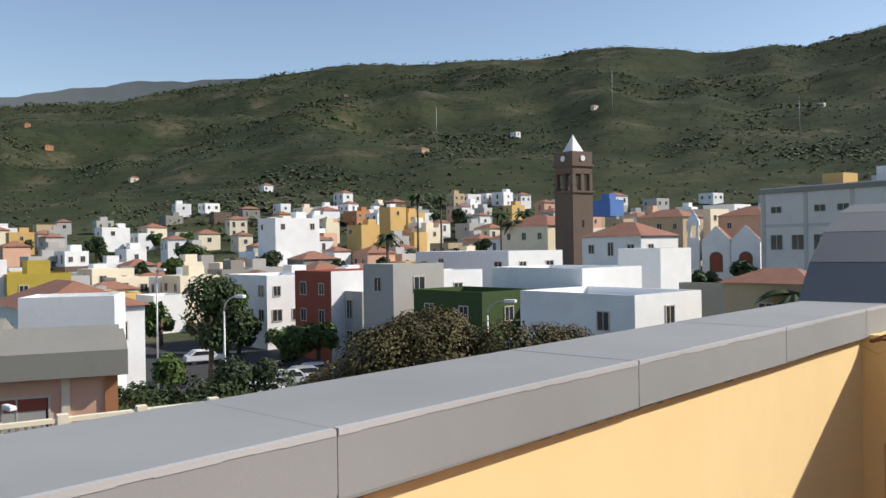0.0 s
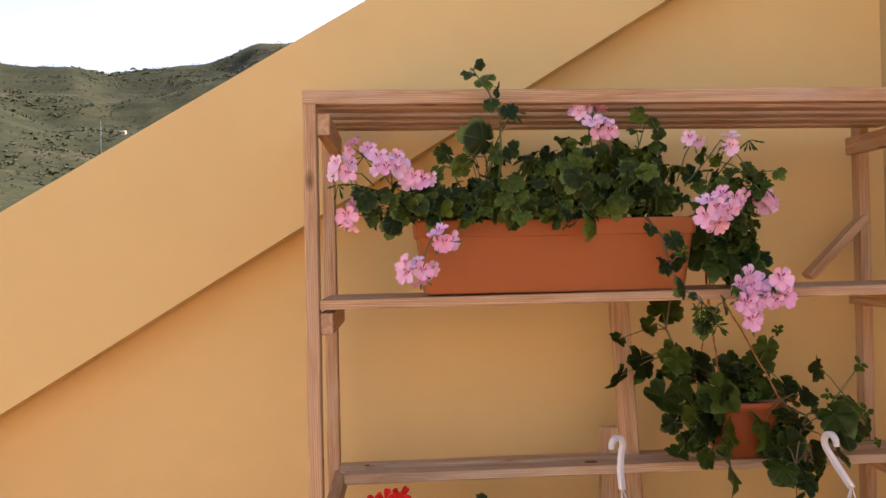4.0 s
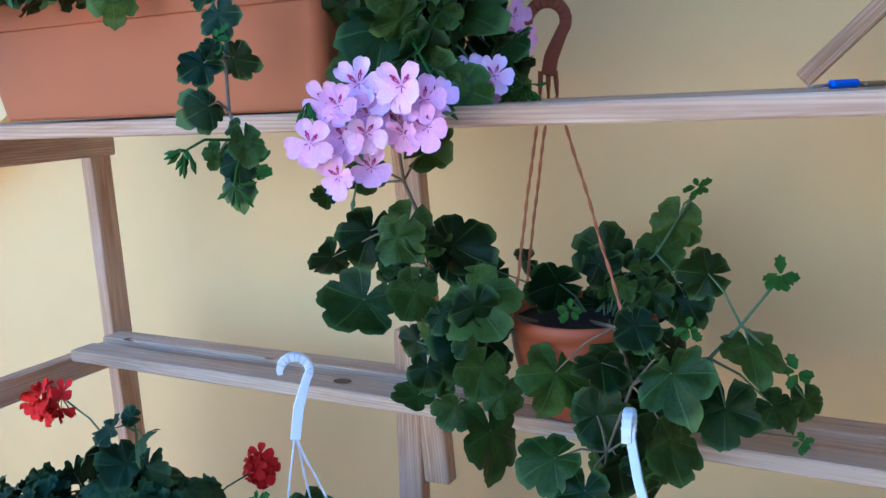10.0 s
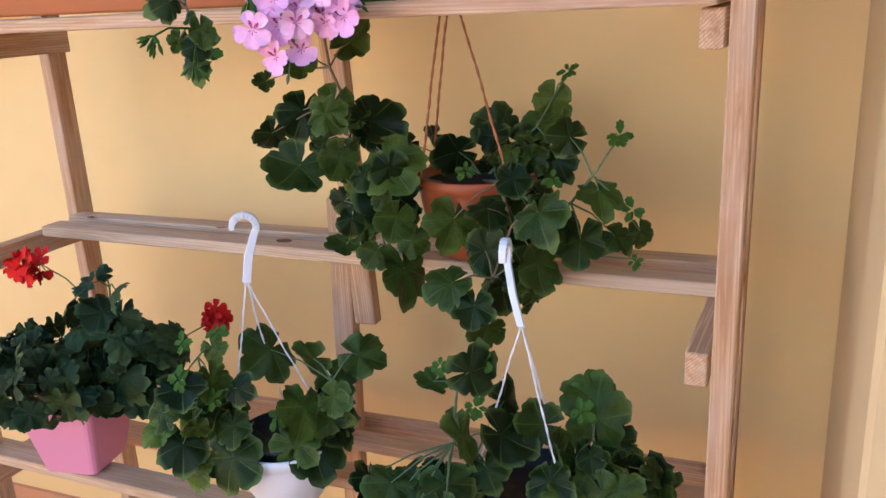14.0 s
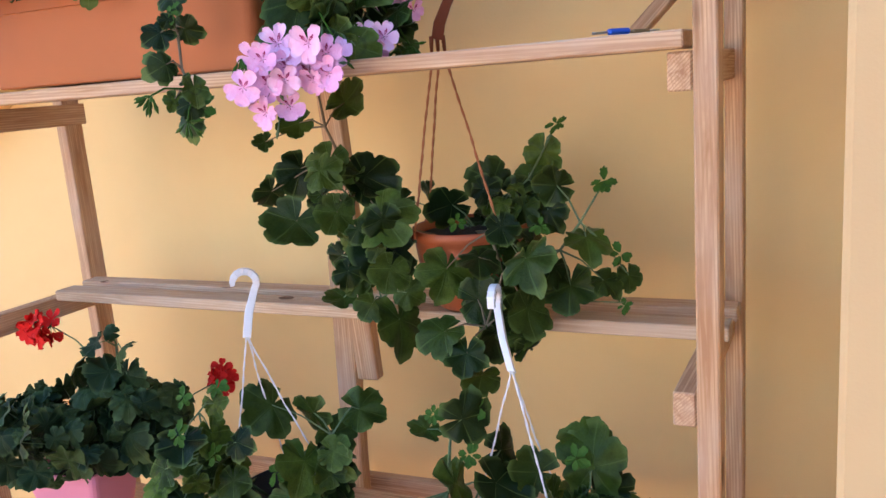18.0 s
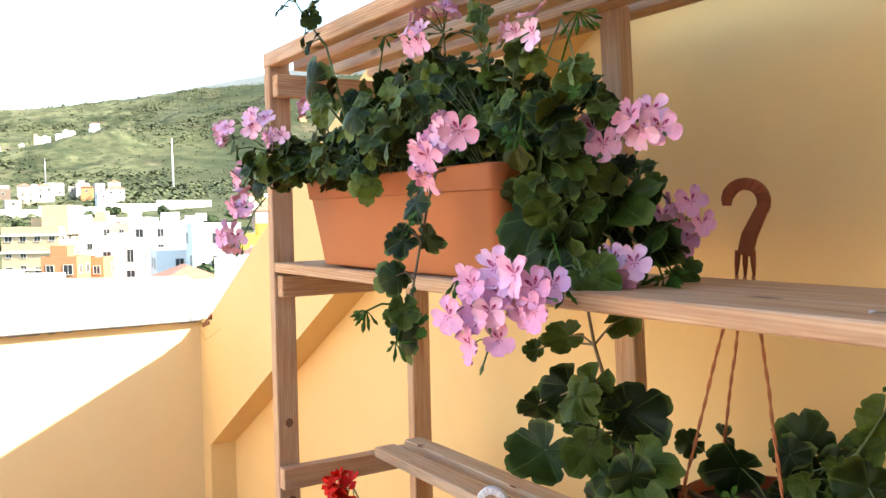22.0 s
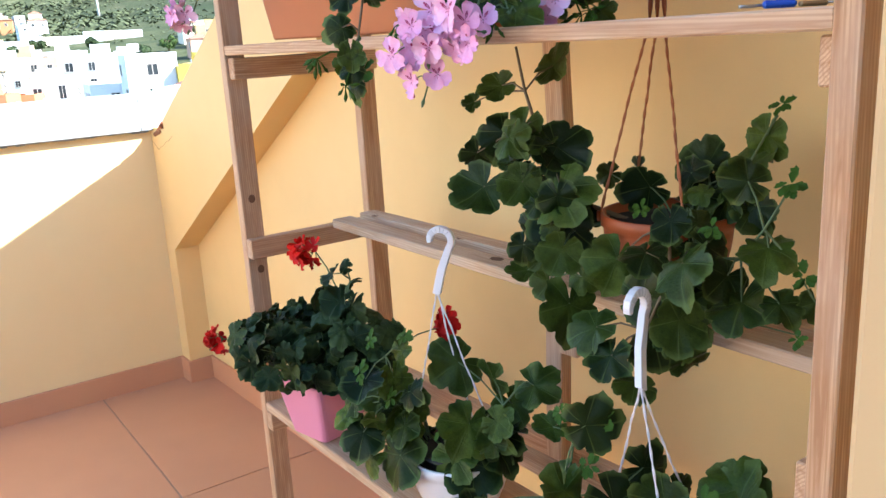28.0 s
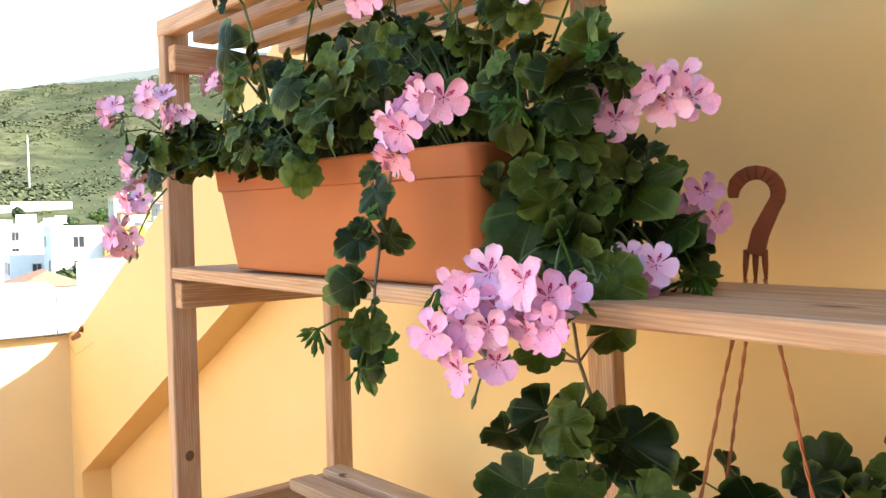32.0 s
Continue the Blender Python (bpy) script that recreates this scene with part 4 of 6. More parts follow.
# ---- pots ----
def round_pot(name, label, centre, r_rim, r_foot, height, mat, inside, rings=0, m_soil=M_SOIL):
    t = thing(name, label, "flower pot", Matrix.Translation(centre))
    bm = bmesh.new()
    prof = [(0.001, 0.0), (r_foot * 0.9, 0.0), (r_foot, 0.004)]
    n = 12
    for i in range(1, n + 1):
        f = i / n
        rr = r_foot + (r_rim * 0.95 - r_foot) * math.sin(f * math.pi / 2) ** 0.9
        prof.append((rr, 0.004 + (height - 0.024) * f))
        if rings and i in (1, 2, 3):
            prof.append((rr + 0.0012, 0.005 + (height - 0.024) * f))
            prof.append((rr, 0.0075 + (height - 0.024) * f))
    prof += [(r_rim, height - 0.018), (r_rim, height - 0.002), (r_rim - 0.002, height), (r_rim - 0.006, height - 0.001), (r_rim - 0.009, height - 0.03)]
    lathe(bm, prof, 40)
    part("body", bm, mat, t)
    bm = bmesh.new()
    lathe(bm, [(r_rim - 0.008, height - 0.016), (r_rim * 0.5, height - 0.010), (0.002, height - 0.008)], 20)
    r = random.Random(name)
    for v in bm.verts:
        v.co.z += r.uniform(-0.004, 0.004)
    part("soil", bm, m_soil, t, "dark potting soil")
    return t


def hook(parent, top, tip_dir, height, mat, width=0.011, ribs=True, prongs=True, tilt=0.0, span=0.26, deep=0.42, lean=(0, 0, 0)):
    """A flat moulded hanger hook, its stem foot at the base, curving over at the top."""
    d = Vector(tip_dir).normalized()
    n = Vector((d.y, -d.x, 0))
    foot = Vector(top) - Vector((0, 0, height)) - d * tilt + Vector(lean)
    pts = []
    R = height * span
    c = Vector(top) - Vector((0, 0, R))
    for f in (0, 0.12, 0.3, 0.5):
        pts.append(foot.lerp(c - d * R * 0.35 - Vector((0, 0, R * 1.15)), f / 0.5) if f < 0.5 else c - d * R * 0.75 - Vector((0, 0, R * 0.65)))
    for k in range(11):
        a = radians(180 + 15 - k * 20.5)
        pts.append(c + d * R * math.cos(a) + Vector((0, 0, R * math.sin(a))))
    bm = bmesh.new()
    rows = []
    for i, p in enumerate(pts):
        q = (pts[min(i + 1, len(pts) - 1)] - pts[max(i - 1, 0)]).normalized()
        side = q.cross(n).normalized()
        w = width * (0.75 if i < 3 else 0.62 if i < len(pts) - 2 else 0.5 - 0.12 * (i - len(pts) + 2))
        th = width * deep
        rows.append([bm.verts.new(p + side * a * w + n * b * th) for a, b in ((-1, -1), (1, -1), (1, 1), (-1, 1))])
    for r0, r1 in zip(rows, rows[1:]):
        for k in range(4):
            bm.faces.new((r0[k], r0[(k + 1) % 4], r1[(k + 1) % 4], r1[k]))
    bm.faces.new(rows[0][::-1])
    bm.faces.new(rows[-1])
    bmesh.ops.recalc_face_normals(bm, faces=bm.faces)
    bmesh.ops.bevel(bm, geom=list(bm.edges), offset=width * 0.08, segments=1, affect="EDGES")
    h = part("hook", bm, mat, parent, "moulded plastic hanger hook")
    if ribs:
        for i in range(4, len(pts) - 2):
            p = pts[i]
            bmr = bmesh.new()
            q = (pts[i + 1] - pts[i - 1]).normalized()
            side = q.cross(n).normalized()
            for sg in (-1, 1):
                tube(bmr, [p - side * width * 0.5 + n * width * (deep + 0.02) * sg, p + side * width * 0.5 + n * width * (deep + 0.02) * sg], width * 0.11, 4)
            part("rib", bmr, mat, h)
    if prongs:
        for k in (-1, 0, 1):
            bmp = bmesh.new()
            p = foot + d * k * width * 0.75
            tube(bmp, [p + Vector((0, 0, 0.006)), p + Vector((0, 0, -0.012)) + d * k * 0.001, p + Vector((0, 0, -0.030)) + d * k * 0.002], [width * 0.30, width * 0.27, width * 0.12], 6)
            part("prong", bmp, mat, h)
    return foot


def cord(parent, a, b, mat, sag=0.0, rad=0.0016, wob=0.002, seed=0):
    """A twisted cord from a to b."""
    r = random.Random(seed)
    bm = bmesh.new()
    line = bent(a, b, sag, 10, r, wob)
    dense = []
    for p, q in zip(line, line[1:]):
        for k in range(5):
            dense.append(p.lerp(q, k / 5))
    dense.append(line[-1])
    for s in (0, math.pi):
        off = [p + Vector((math.cos(i * 0.75 + s), math.sin(i * 0.75 + s), 0)) * rad * 0.62 for i, p in enumerate(dense)]
        tube(bm, off, rad * 0.72, 5)
    return part("cord", bm, mat, parent)


M_BROWNHOOK = simple("brown_plastic", (0.25, 0.062, 0.019), 0.55, 0.12, 20.0, 0.08, spec=0.25)
M_BROWNCORD = simple("brown_cord", (0.46, 0.165, 0.065), 0.75, 0.25, 90.0)
M_WHITECORD = simple("white_cord", (0.78, 0.77, 0.80), 0.6, 0.05, 90.0)

M_POT = simple("brown_terracotta_plastic", (0.31, 0.078, 0.026), 0.45, 0.10, 10.0, 0.1, spec=0.3)
# terracotta hanging pot on the lower slats
PC = Vector((0.999, 0.274, 1.0555))
pot = round_pot("hanging_pot", "terracotta plastic hanging pot standing on two slats", PC, 0.100, 0.062, 0.140, M_POT, M_POT)
pot["group"] = "hanging pots"
loc = lambda v: Vector(v) - PC
ears = []
for a in (226, 322, 162):
    e = Vector((0.099 * math.cos(radians(a)), 0.099 * math.sin(radians(a)), 0.128))
    ears.append(e)
    bm = bmesh.new()
    o = Vector((math.cos(radians(a)), math.sin(radians(a)), 0))
    s = Vector((-o.y, o.x, 0))
    tube(bm, [e + o * 0.003 + s * 0.009 * math.cos(k * math.pi / 5) + Vector((0, 0, 0.012 * math.sin(k * math.pi / 5))) for k in range(6)], 0.0028, 6)
    part("lug", bm, M_POT, pot)
foot = hook(pot, loc((0.946, 0.308, 1.598)), (-0.93, -0.36, 0), 0.095, M_BROWNHOOK, 0.0130)
for k, e in enumerate(ears):
    cord(pot, foot + Vector((-0.93, -0.36, 0)) * (0.0105, -0.0105, 0.0)[k] + Vector((0, 0, -0.028)), e + Vector((0, 0, 0.01)), M_BROWNCORD, 0.004, 0.0019, 0.0012, 300 + k)

vine = thing("broad_leaf_geranium", "dark green broad-leaved geranium in the terracotta hanging pot", "geranium", pose(0, 0, 0))
COLUMN = [(0.747, 0.169, 1.384, 0.024), (0.799, 0.232, 1.410, 0.034), (0.674, 0.168, 1.355, 0.016), (0.731, 0.183, 1.306, 0.035), (0.800, 0.167, 1.320, 0.029),
          (0.855, 0.185, 1.291, 0.040), (0.760, 0.113, 1.228, 0.041), (0.675, 0.168, 1.269, 0.025), (0.821, 0.142, 1.238, 0.028), (0.899, 0.153, 1.234, 0.040), (0.893, 0.163, 1.181, 0.040)]
COLUMN_LOW = [(0.801, 0.174, 1.158, 0.021), (0.846, 0.120, 1.145, 0.022), (0.806, 0.161, 1.087, 0.024), (0.917, 0.135, 1.148, 0.030), (0.869, 0.149, 1.083, 0.023), (0.921, 0.144, 1.060, 0.044),
              (0.925, 0.167, 1.100, 0.024), (0.838, 0.175, 1.115, 0.024), (0.880, 0.185, 1.135, 0.028)]
FRONT = [(1.005, 0.160, 1.145, 0.041), (1.066, 0.150, 1.167, 0.031), (1.105, 0.153, 1.216, 0.027), (1.157, 0.115, 1.177, 0.041), (1.145, 0.175, 1.185, 0.026), (1.104, 0.210, 1.120, 0.030),
         (1.156, 0.110, 1.103, 0.033), (1.090, 0.140, 1.051, 0.036), (1.026, 0.095, 1.063, 0.035), (1.067, 0.081, 1.036, 0.027), (1.069, 0.127, 0.985, 0.027), (1.120, 0.150, 1.080, 0.036), (1.060, 0.150, 1.100, 0.034)]
SIDE = [(1.204, 0.170, 1.124, 0.036), (1.253, 0.175, 1.132, 0.024), (1.224, 0.192, 1.194, 0.034), (1.284, 0.201, 1.135, 0.020), (1.174, 0.218, 1.267, 0.027), (1.175, 0.180, 1.150, 0.030)]
BACK = [(1.107, 0.355, 1.306, 0.034), (1.080, 0.360, 1.262, 0.036), (0.971, 0.267, 1.229, 0.040), (1.017, 0.340, 1.256, 0.038), (1.012, 0.310, 1.249, 0.030), (1.090, 0.345, 1.200, 0.032), (1.060, 0.330, 1.235, 0.032), (0.902, 0.321, 1.245, 0.019), (0.870, 0.288, 1.236, 0.019), (1.130, 0.300, 1.215, 0.030)]
TOWARDS = (0.38, -0.8, 0.42)
spray(vine, BROAD, [(0.95, 0.24, 1.18), (0.875, 0.22, 1.20), (0.835, 0.19, 1.26), (0.815, 0.18, 1.32), (0.79, 0.18, 1.375), (0.795, 0.16, 1.444)], COLUMN, 15, 0.0042, TOWARDS, M_STEMBROWN, grow=1.36)
spray(vine, BROAD, [(0.95, 0.21, 1.185), (0.905, 0.18, 1.17), (0.865, 0.17, 1.13), (0.88, 0.16, 1.09)], COLUMN_LOW, 16, 0.003, TOWARDS, grow=1.3)
spray(vine, BROAD, [(1.02, 0.25, 1.185), (1.07, 0.19, 1.20), (1.10, 0.16, 1.14), (1.075, 0.14, 1.06)], FRONT, 18, 0.0035, TOWARDS, M_STEMBROWN, grow=1.25)
spray(vine, BROAD, [(1.06, 0.24, 1.19), (1.13, 0.20, 1.16), (1.18, 0.20, 1.17), (1.215, 0.195, 1.215), (1.252, 0.185, 1.27)], SIDE, 17, 0.003, TOWARDS, grow=1.22)
spray(vine, BROAD, [(1.01, 0.28, 1.18), (1.04, 0.32, 1.22), (1.08, 0.35, 1.26), (1.125, 0.35, 1.335)], BACK, 19, 0.003, TOWARDS, grow=1.14)
part("stem", tube(bmesh.new(), [(1.15, 0.17, 1.10), (1.22, 0.17, 1.10), (1.285, 0.165, 1.103)], [0.0016, 0.0012, 0.0009], 5), M_STEM, vine)
for k, (p, z) in enumerate((((1.285, 0.165, 1.098), 0.009), ((1.257, 0.183, 1.278), 0.014), ((1.135, 0.346, 1.352), 0.013), ((1.277, 0.190, 1.168), 0.014), ((1.008, 0.207, 1.212), 0.014), ((1.165, 0.16, 1.215), 0.012))):
    sprig(vine, p, 16 + k, z, 7)
foliage(vine, BROAD, (1.08, 0.215, 1.13), (0.060, 0.04, 0.075), 22, 0.030, 20, [(1.05, 0.24, 1.19)], TOWARDS)
foliage(vine, BROAD, (1.10, 0.17, 1.035), (0.045, 0.04, 0.050), 12, 0.028, 34, [(1.07, 0.19, 1.12)], TOWARDS)
foliage(vine, BROAD, (0.815, 0.160, 1.262), (0.075, 0.03, 0.070), 9, 0.034, 36, [(0.83, 0.19, 1.26)], TOWARDS)
foliage(vine, BROAD, (0.885, 0.150, 1.195), (0.060, 0.03, 0.050), 8, 0.034, 37, [(0.89, 0.21, 1.19)], TOWARDS)
foliage(vine, BROAD, (0.875, 0.195, 1.14), (0.050, 0.025, 0.065), 9, 0.026, 23, [(0.90, 0.20, 1.17)], TOWARDS)
foliage(vine, BROAD, (1.06, 0.315, 1.215), (0.070, 0.035, 0.035), 14, 0.030, 28, [(1.03, 0.28, 1.18)], TOWARDS)

# pink square pot with the red zonal geranium
pz = 0.6265
pink = thing("square_pot", "pink plastic square pot on the bottom slats", "flower pot", Matrix.Translation((0.238, 0.048, pz)) @ pose(0, 0, 0, 0, 0, 12))
bm = bmesh.new()
rows = []
for h, z in ((0.052, 0), (0.056, 0.003), (0.076, 0.118), (0.080, 0.120), (0.081, 0.138), (0.078, 0.140), (0.070, 0.10)):
    rad = 0.012
    rows.append([bm.verts.new((sx * (h - rad) + rad * math.cos(radians(a)), sy * (h - rad) + rad * math.sin(radians(a)), z))
                 for sx, sy, q in ((1, 1, 0), (-1, 1, 90), (-1, -1, 180), (1, -1, 270)) for a in (q, q + 30, q + 60, q + 90)])
for r0, r1 in zip(rows, rows[1:]):
    for k in range(16):
        bm.faces.new((r0[k], r0[(k + 1) % 16], r1[(k + 1) % 16], r1[k]))
bm.faces.new(rows[0][::-1])
part("body", bm, M_PINKPOT, pink)
part("soil", cube(-0.069, 0.069, -0.069, 0.069, 0.10, 0.118), M_SOIL, pink, "dark potting soil")
red = thing("red_geranium", "red flowering zonal geranium in the pink pot", "geranium", pose(0, 0, 0))
rr = [(0.20, 0.03, 0.75), (0.28, 0.04, 0.75), (0.24, 0.08, 0.76)]
foliage(red, ZONAL, (0.235, 0.000, 0.838), (0.185, 0.13, 0.080), 105, 0.033, 31, rr, low=-0.70)
foliage(red, ZONAL, (0.375, 0.06, 0.875), (0.11, 0.09, 0.075), 38, 0.035, 32, [(0.30, 0.05, 0.80)])
spray(red, ZONAL, [(0.28, 0.05, 0.78), (0.31, 0.07, 0.87), (0.335, 0.08, 0.955), (0.34, 0.08, 0.99)],
      [(0.325, 0.05, 1.005, 0.026), (0.375, 0.06, 0.995, 0.028), (0.27, 0.04, 0.955, 0.030), (0.38, 0.06, 0.945, 0.034), (0.30, 0.03, 0.92, 0.028), (0.345, 0.07, 1.02, 0.017)], 33, 0.0035, (0, -0.6, 0.6))
head(red, REDS, (0.138, 0.085, 1.012), (0.036, 0.026, 0.022), 9, 0.0259, 231, (0.31, 0.07, 0.95), buds=1)
head(red, REDS, (0.075, -0.12, 0.838), (0.018, 0.02, 0.022), 8, 0.0213, 232, (0.14, -0.08, 0.82), (-0.6, -0.8, 0), buds=1)
head(red, REDS, (0.428, 0.255, 0.872), (0.018, 0.014, 0.030), 7, 0.0224, 233, (0.38, 0.12, 0.82), buds=0)

# white hanging pots
M_BLACKPOT = simple("black_plastic", (0.012, 0.012, 0.014), 0.5, 0.1, 12.0, 0.05, spec=0.3)
def white_pot(c, jct, top, tip, seed, label, angles=(200, 330, 80)):
    w = round_pot("white_hanging_pot", label, c, 0.093, 0.056, 0.118, M_WHITEPOT, M_WHITEPOT, 1)
    bm = bmesh.new()
    lathe(bm, [(0.058, 0.02), (0.074, 0.121), (0.079, 0.123), (0.079, 0.130), (0.075, 0.131), (0.071, 0.112), (0.001, 0.110)], 28)
    part("inner_pot", bm, M_BLACKPOT, w, "black plastic nursery pot inside", True)
    w["group"] = "hanging pots"
    off = lambda v: Vector(v) - Vector(c)
    d = Vector(tip) - Vector(top)
    d.z = 0
    f = hook(w, off(top), d, top[2] - jct[2] + 0.012, M_WHITEPOT, 0.0095, True, False, -0.006, 0.18, 0.55, ((jct[0] - top[0]) * 0.85, (jct[1] - top[1]) * 0.85, 0))
    for k, a in enumerate(angles):
        e = Vector((0.090 * math.cos(radians(a)), 0.090 * math.sin(radians(a)), 0.111))
        cord(w, f + Vector((0, 0, 0.006)), e, M_WHITECORD, -0.012 if k else 0.0, 0.0014, 0.0012, seed + k)
    return w


white_pot(Vector((0.700, 0.078, 0.6335)), (0.659, 0.084, 1.042), (0.647, 0.100, 1.142), (0.620, 0.080, 1.1), 320, "white plastic hanging pot standing on the bottom slats", (215, 30, 122))
white_pot(Vector((1.152, 0.080, 0.6405)), (1.158, 0.044, 1.040), (1.122, 0.070, 1.142), (1.130, 0.020, 1.1), 330, "white plastic hanging pot beside the end post", (190, 325, 70))
fern = thing("white_pot_geranium", "bushy green ivy geranium in a white hanging pot", "geranium", pose(0, 0, 0), "geraniums in white pots")
LEFTS = [(0.601, -0.045, 0.889, 0.037), (0.669, -0.025, 0.761, 0.049), (0.590, -0.052, 0.785, 0.038), (0.611, -0.051, 0.742, 0.028), (0.555, -0.060, 0.809, 0.030), (0.673, 0.001, 0.876, 0.027),
         (0.614, 0.023, 0.929, 0.025), (0.619, 0.002, 0.885, 0.030), (0.549, -0.043, 0.830, 0.028), (0.585, -0.01, 0.845, 0.030)]
RIGHTS = [(0.663, 0.114, 0.895, 0.045), (0.735, 0.136, 0.879, 0.032), (0.812, 0.162, 0.885, 0.041), (0.762, 0.058, 0.829, 0.048), (0.775, 0.055, 0.762, 0.047), (0.760, 0.030, 0.775, 0.036),
          (0.772, 0.124, 0.789, 0.035), (0.762, 0.153, 0.837, 0.035), (0.785, 0.10, 0.815, 0.034)]
spray(fern, IVY, [(0.67, 0.07, 0.74), (0.63, 0.03, 0.80), (0.61, 0.0, 0.84), (0.60, 0.0, 0.92)], LEFTS, 41, 0.003, (0.35, -0.7, 0.55), grow=1.25)
spray(fern, BROAD, [(0.71, 0.08, 0.75), (0.75, 0.09, 0.80), (0.78, 0.12, 0.85), (0.80, 0.14, 0.885)], RIGHTS, 43, 0.003, (0.4, -0.7, 0.5), grow=1.25)
foliage(fern, IVY, (0.600, 0.01, 0.815), (0.065, 0.05, 0.070), 22, 0.030, 45, [(0.65, 0.06, 0.75)], (0.3, -0.6, 0.5), -0.9)
foliage(fern, BROAD, (0.775, 0.095, 0.800), (0.040, 0.04, 0.055), 10, 0.034, 42, [(0.73, 0.07, 0.75)], (0.3, -0.6, 0.5), -0.9)
for k, p in enumerate(((0.595, -0.025, 0.957), (0.641, -0.019, 0.859), (0.604, -0.055, 0.905), (0.729, 0.025, 0.818), (0.623, 0.028, 0.958))):
    sprig(fern, p, 44 + k, 0.015, 7)
bush = thing("white_pot_geranium", "bushy green ivy geranium in a white hanging pot", "geranium", pose(0, 0, 0), "geraniums in white pots")
LEFTS = [(1.030, 0.006, 0.942, 0.022), (1.082, 0.016, 0.960, 0.033), (1.087, -0.029, 0.883, 0.038), (1.127, 0.021, 0.865, 0.039), (1.069, -0.052, 0.815, 0.034), (0.999, -0.085, 0.821, 0.031), (0.962, -0.085, 0.822, 0.025),
         (0.997, -0.110, 0.791, 0.024), (1.038, -0.084, 0.800, 0.032), (1.099, 0.110, 0.871, 0.030), (1.066, -0.007, 0.894, 0.018), (1.107, 0.008, 0.816, 0.028), (1.040, -0.107, 0.787, 0.027), (1.079, -0.082, 0.790, 0.029)]
RIGHTS = [(1.176, 0.064, 0.868, 0.031), (1.205, 0.047, 0.841, 0.032), (1.203, 0.010, 0.811, 0.033), (1.233, 0.137, 0.887, 0.035), (1.242, 0.118, 0.859, 0.046), (1.267, 0.123, 0.826, 0.029), (1.267, 0.075, 0.799, 0.031), (1.289, 0.113, 0.785, 0.034),
          (1.315, 0.142, 0.773, 0.030), (1.341, 0.158, 0.755, 0.026), (1.227, 0.002, 0.795, 0.028), (1.271, 0.042, 0.789, 0.032), (1.137, 0.134, 0.849, 0.022), (1.221, 0.081, 0.812, 0.032), (1.307, 0.101, 0.765, 0.030)]
spray(bush, BROAD, [(1.12, 0.07, 0.77), (1.08, 0.03, 0.81), (1.06, 0.0, 0.85), (1.065, 0.01, 0.93)], LEFTS, 51, 0.003, (0.35, -0.65, 0.6), grow=1.28)
spray(bush, BROAD, [(1.18, 0.08, 0.77), (1.21, 0.09, 0.80), (1.24, 0.11, 0.83), (1.26, 0.12, 0.81)], RIGHTS, 52, 0.003, (0.35, -0.65, 0.6), grow=1.28)
foliage(bush, IVY, (1.035, -0.05, 0.765), (0.075, 0.06, 0.055), 24, 0.030, 53, [(1.10, 0.05, 0.76)], (0.3, -0.6, 0.6))
foliage(bush, BROAD, (1.265, 0.10, 0.775), (0.080, 0.07, 0.060), 30, 0.031, 54, [(1.20, 0.08, 0.77)], (0.3, -0.6, 0.6), -0.9)
for k, p in enumerate(((1.233, 0.070, 0.895), (1.039, 0.012, 0.965), (1.088, 0.040, 0.967), (1.093, 0.011, 0.909))):
    sprig(bush, p, 55 + k, 0.015, 7)

# blue folding knife with a ring on the upper board
knife = thing("blue_screwdriver", "small blue-handled tool with a key lying on the upper board", "tool", Matrix.Translation((1.290, 0.018, 1.4765)) @ pose(0, 0, 0, 0, 0, 50))
M_BLUE = simple("blue_plastic", (0.015, 0.09, 0.55), 0.35, 0.1, 30.0)
M_STEEL = simple("steel", (0.55, 0.54, 0.52), 0.3, 0.1, 30.0, 0.1, 1.0)
M_BRASS = simple("dull_brass", (0.30, 0.22, 0.12), 0.45, 0.2, 30.0, 0.1, 0.8)
part("handle", cube(0.026, 0.058, -0.0048, 0.0048, 0.001, 0.0085, 0.0025), M_BLUE, knife, "blue plastic handle")
part("blade", tube(bmesh.new(), [(0.004, 0, 0.004), (0.010, 0, 0.004), (0.026, 0, 0.0045)], [0.0018, 0.0015, 0.0015], 6), M_STEEL, knife, "steel shaft")
part("key", cube(0.060, 0.086, -0.007, 0.004, 0.001, 0.006, 0.002), M_BRASS, knife, "dull brass key")
part("ring", tube(bmesh.new(), [(0.094 + 0.010 * math.cos(k * 0.5236), 0.004 + 0.010 * math.sin(k * 0.5236), 0.004) for k in range(13)], 0.0011, 5), M_STEEL, knife, "steel key ring")

# ---- town and hills beyond the parapet ----
EYE = Vector((-0.62, -4.1, 0.0))
RIDGE_AZ = [-180, -60, -30, -8, -0.3, 1.8, 4.2, 6.7, 9.5, 10.5, 12.4, 15.9, 18.6, 21.1, 25.1, 29.5, 33.1, 36.5, 41, 44, 49, 54.5, 63, 70, 78, 86, 92, 120, 180]
RIDGE_TAN = [0.05, 0.10, 0.17, 0.20, 0.2416, 0.255, 0.2617, 0.260, 0.254, 0.2438, 0.2284, 0.2205, 0.2118, 0.2189, 0.2162, 0.2318, 0.2316, 0.2255, 0.226, 0.218, 0.216, 0.200, 0.171, 0.155, 0.132, 0.116, 0.100, 0.05, 0.05]


def polar(az, r):
    return EYE.x - r * math.sin(radians(az)), EYE.y + r * math.cos(radians(az))


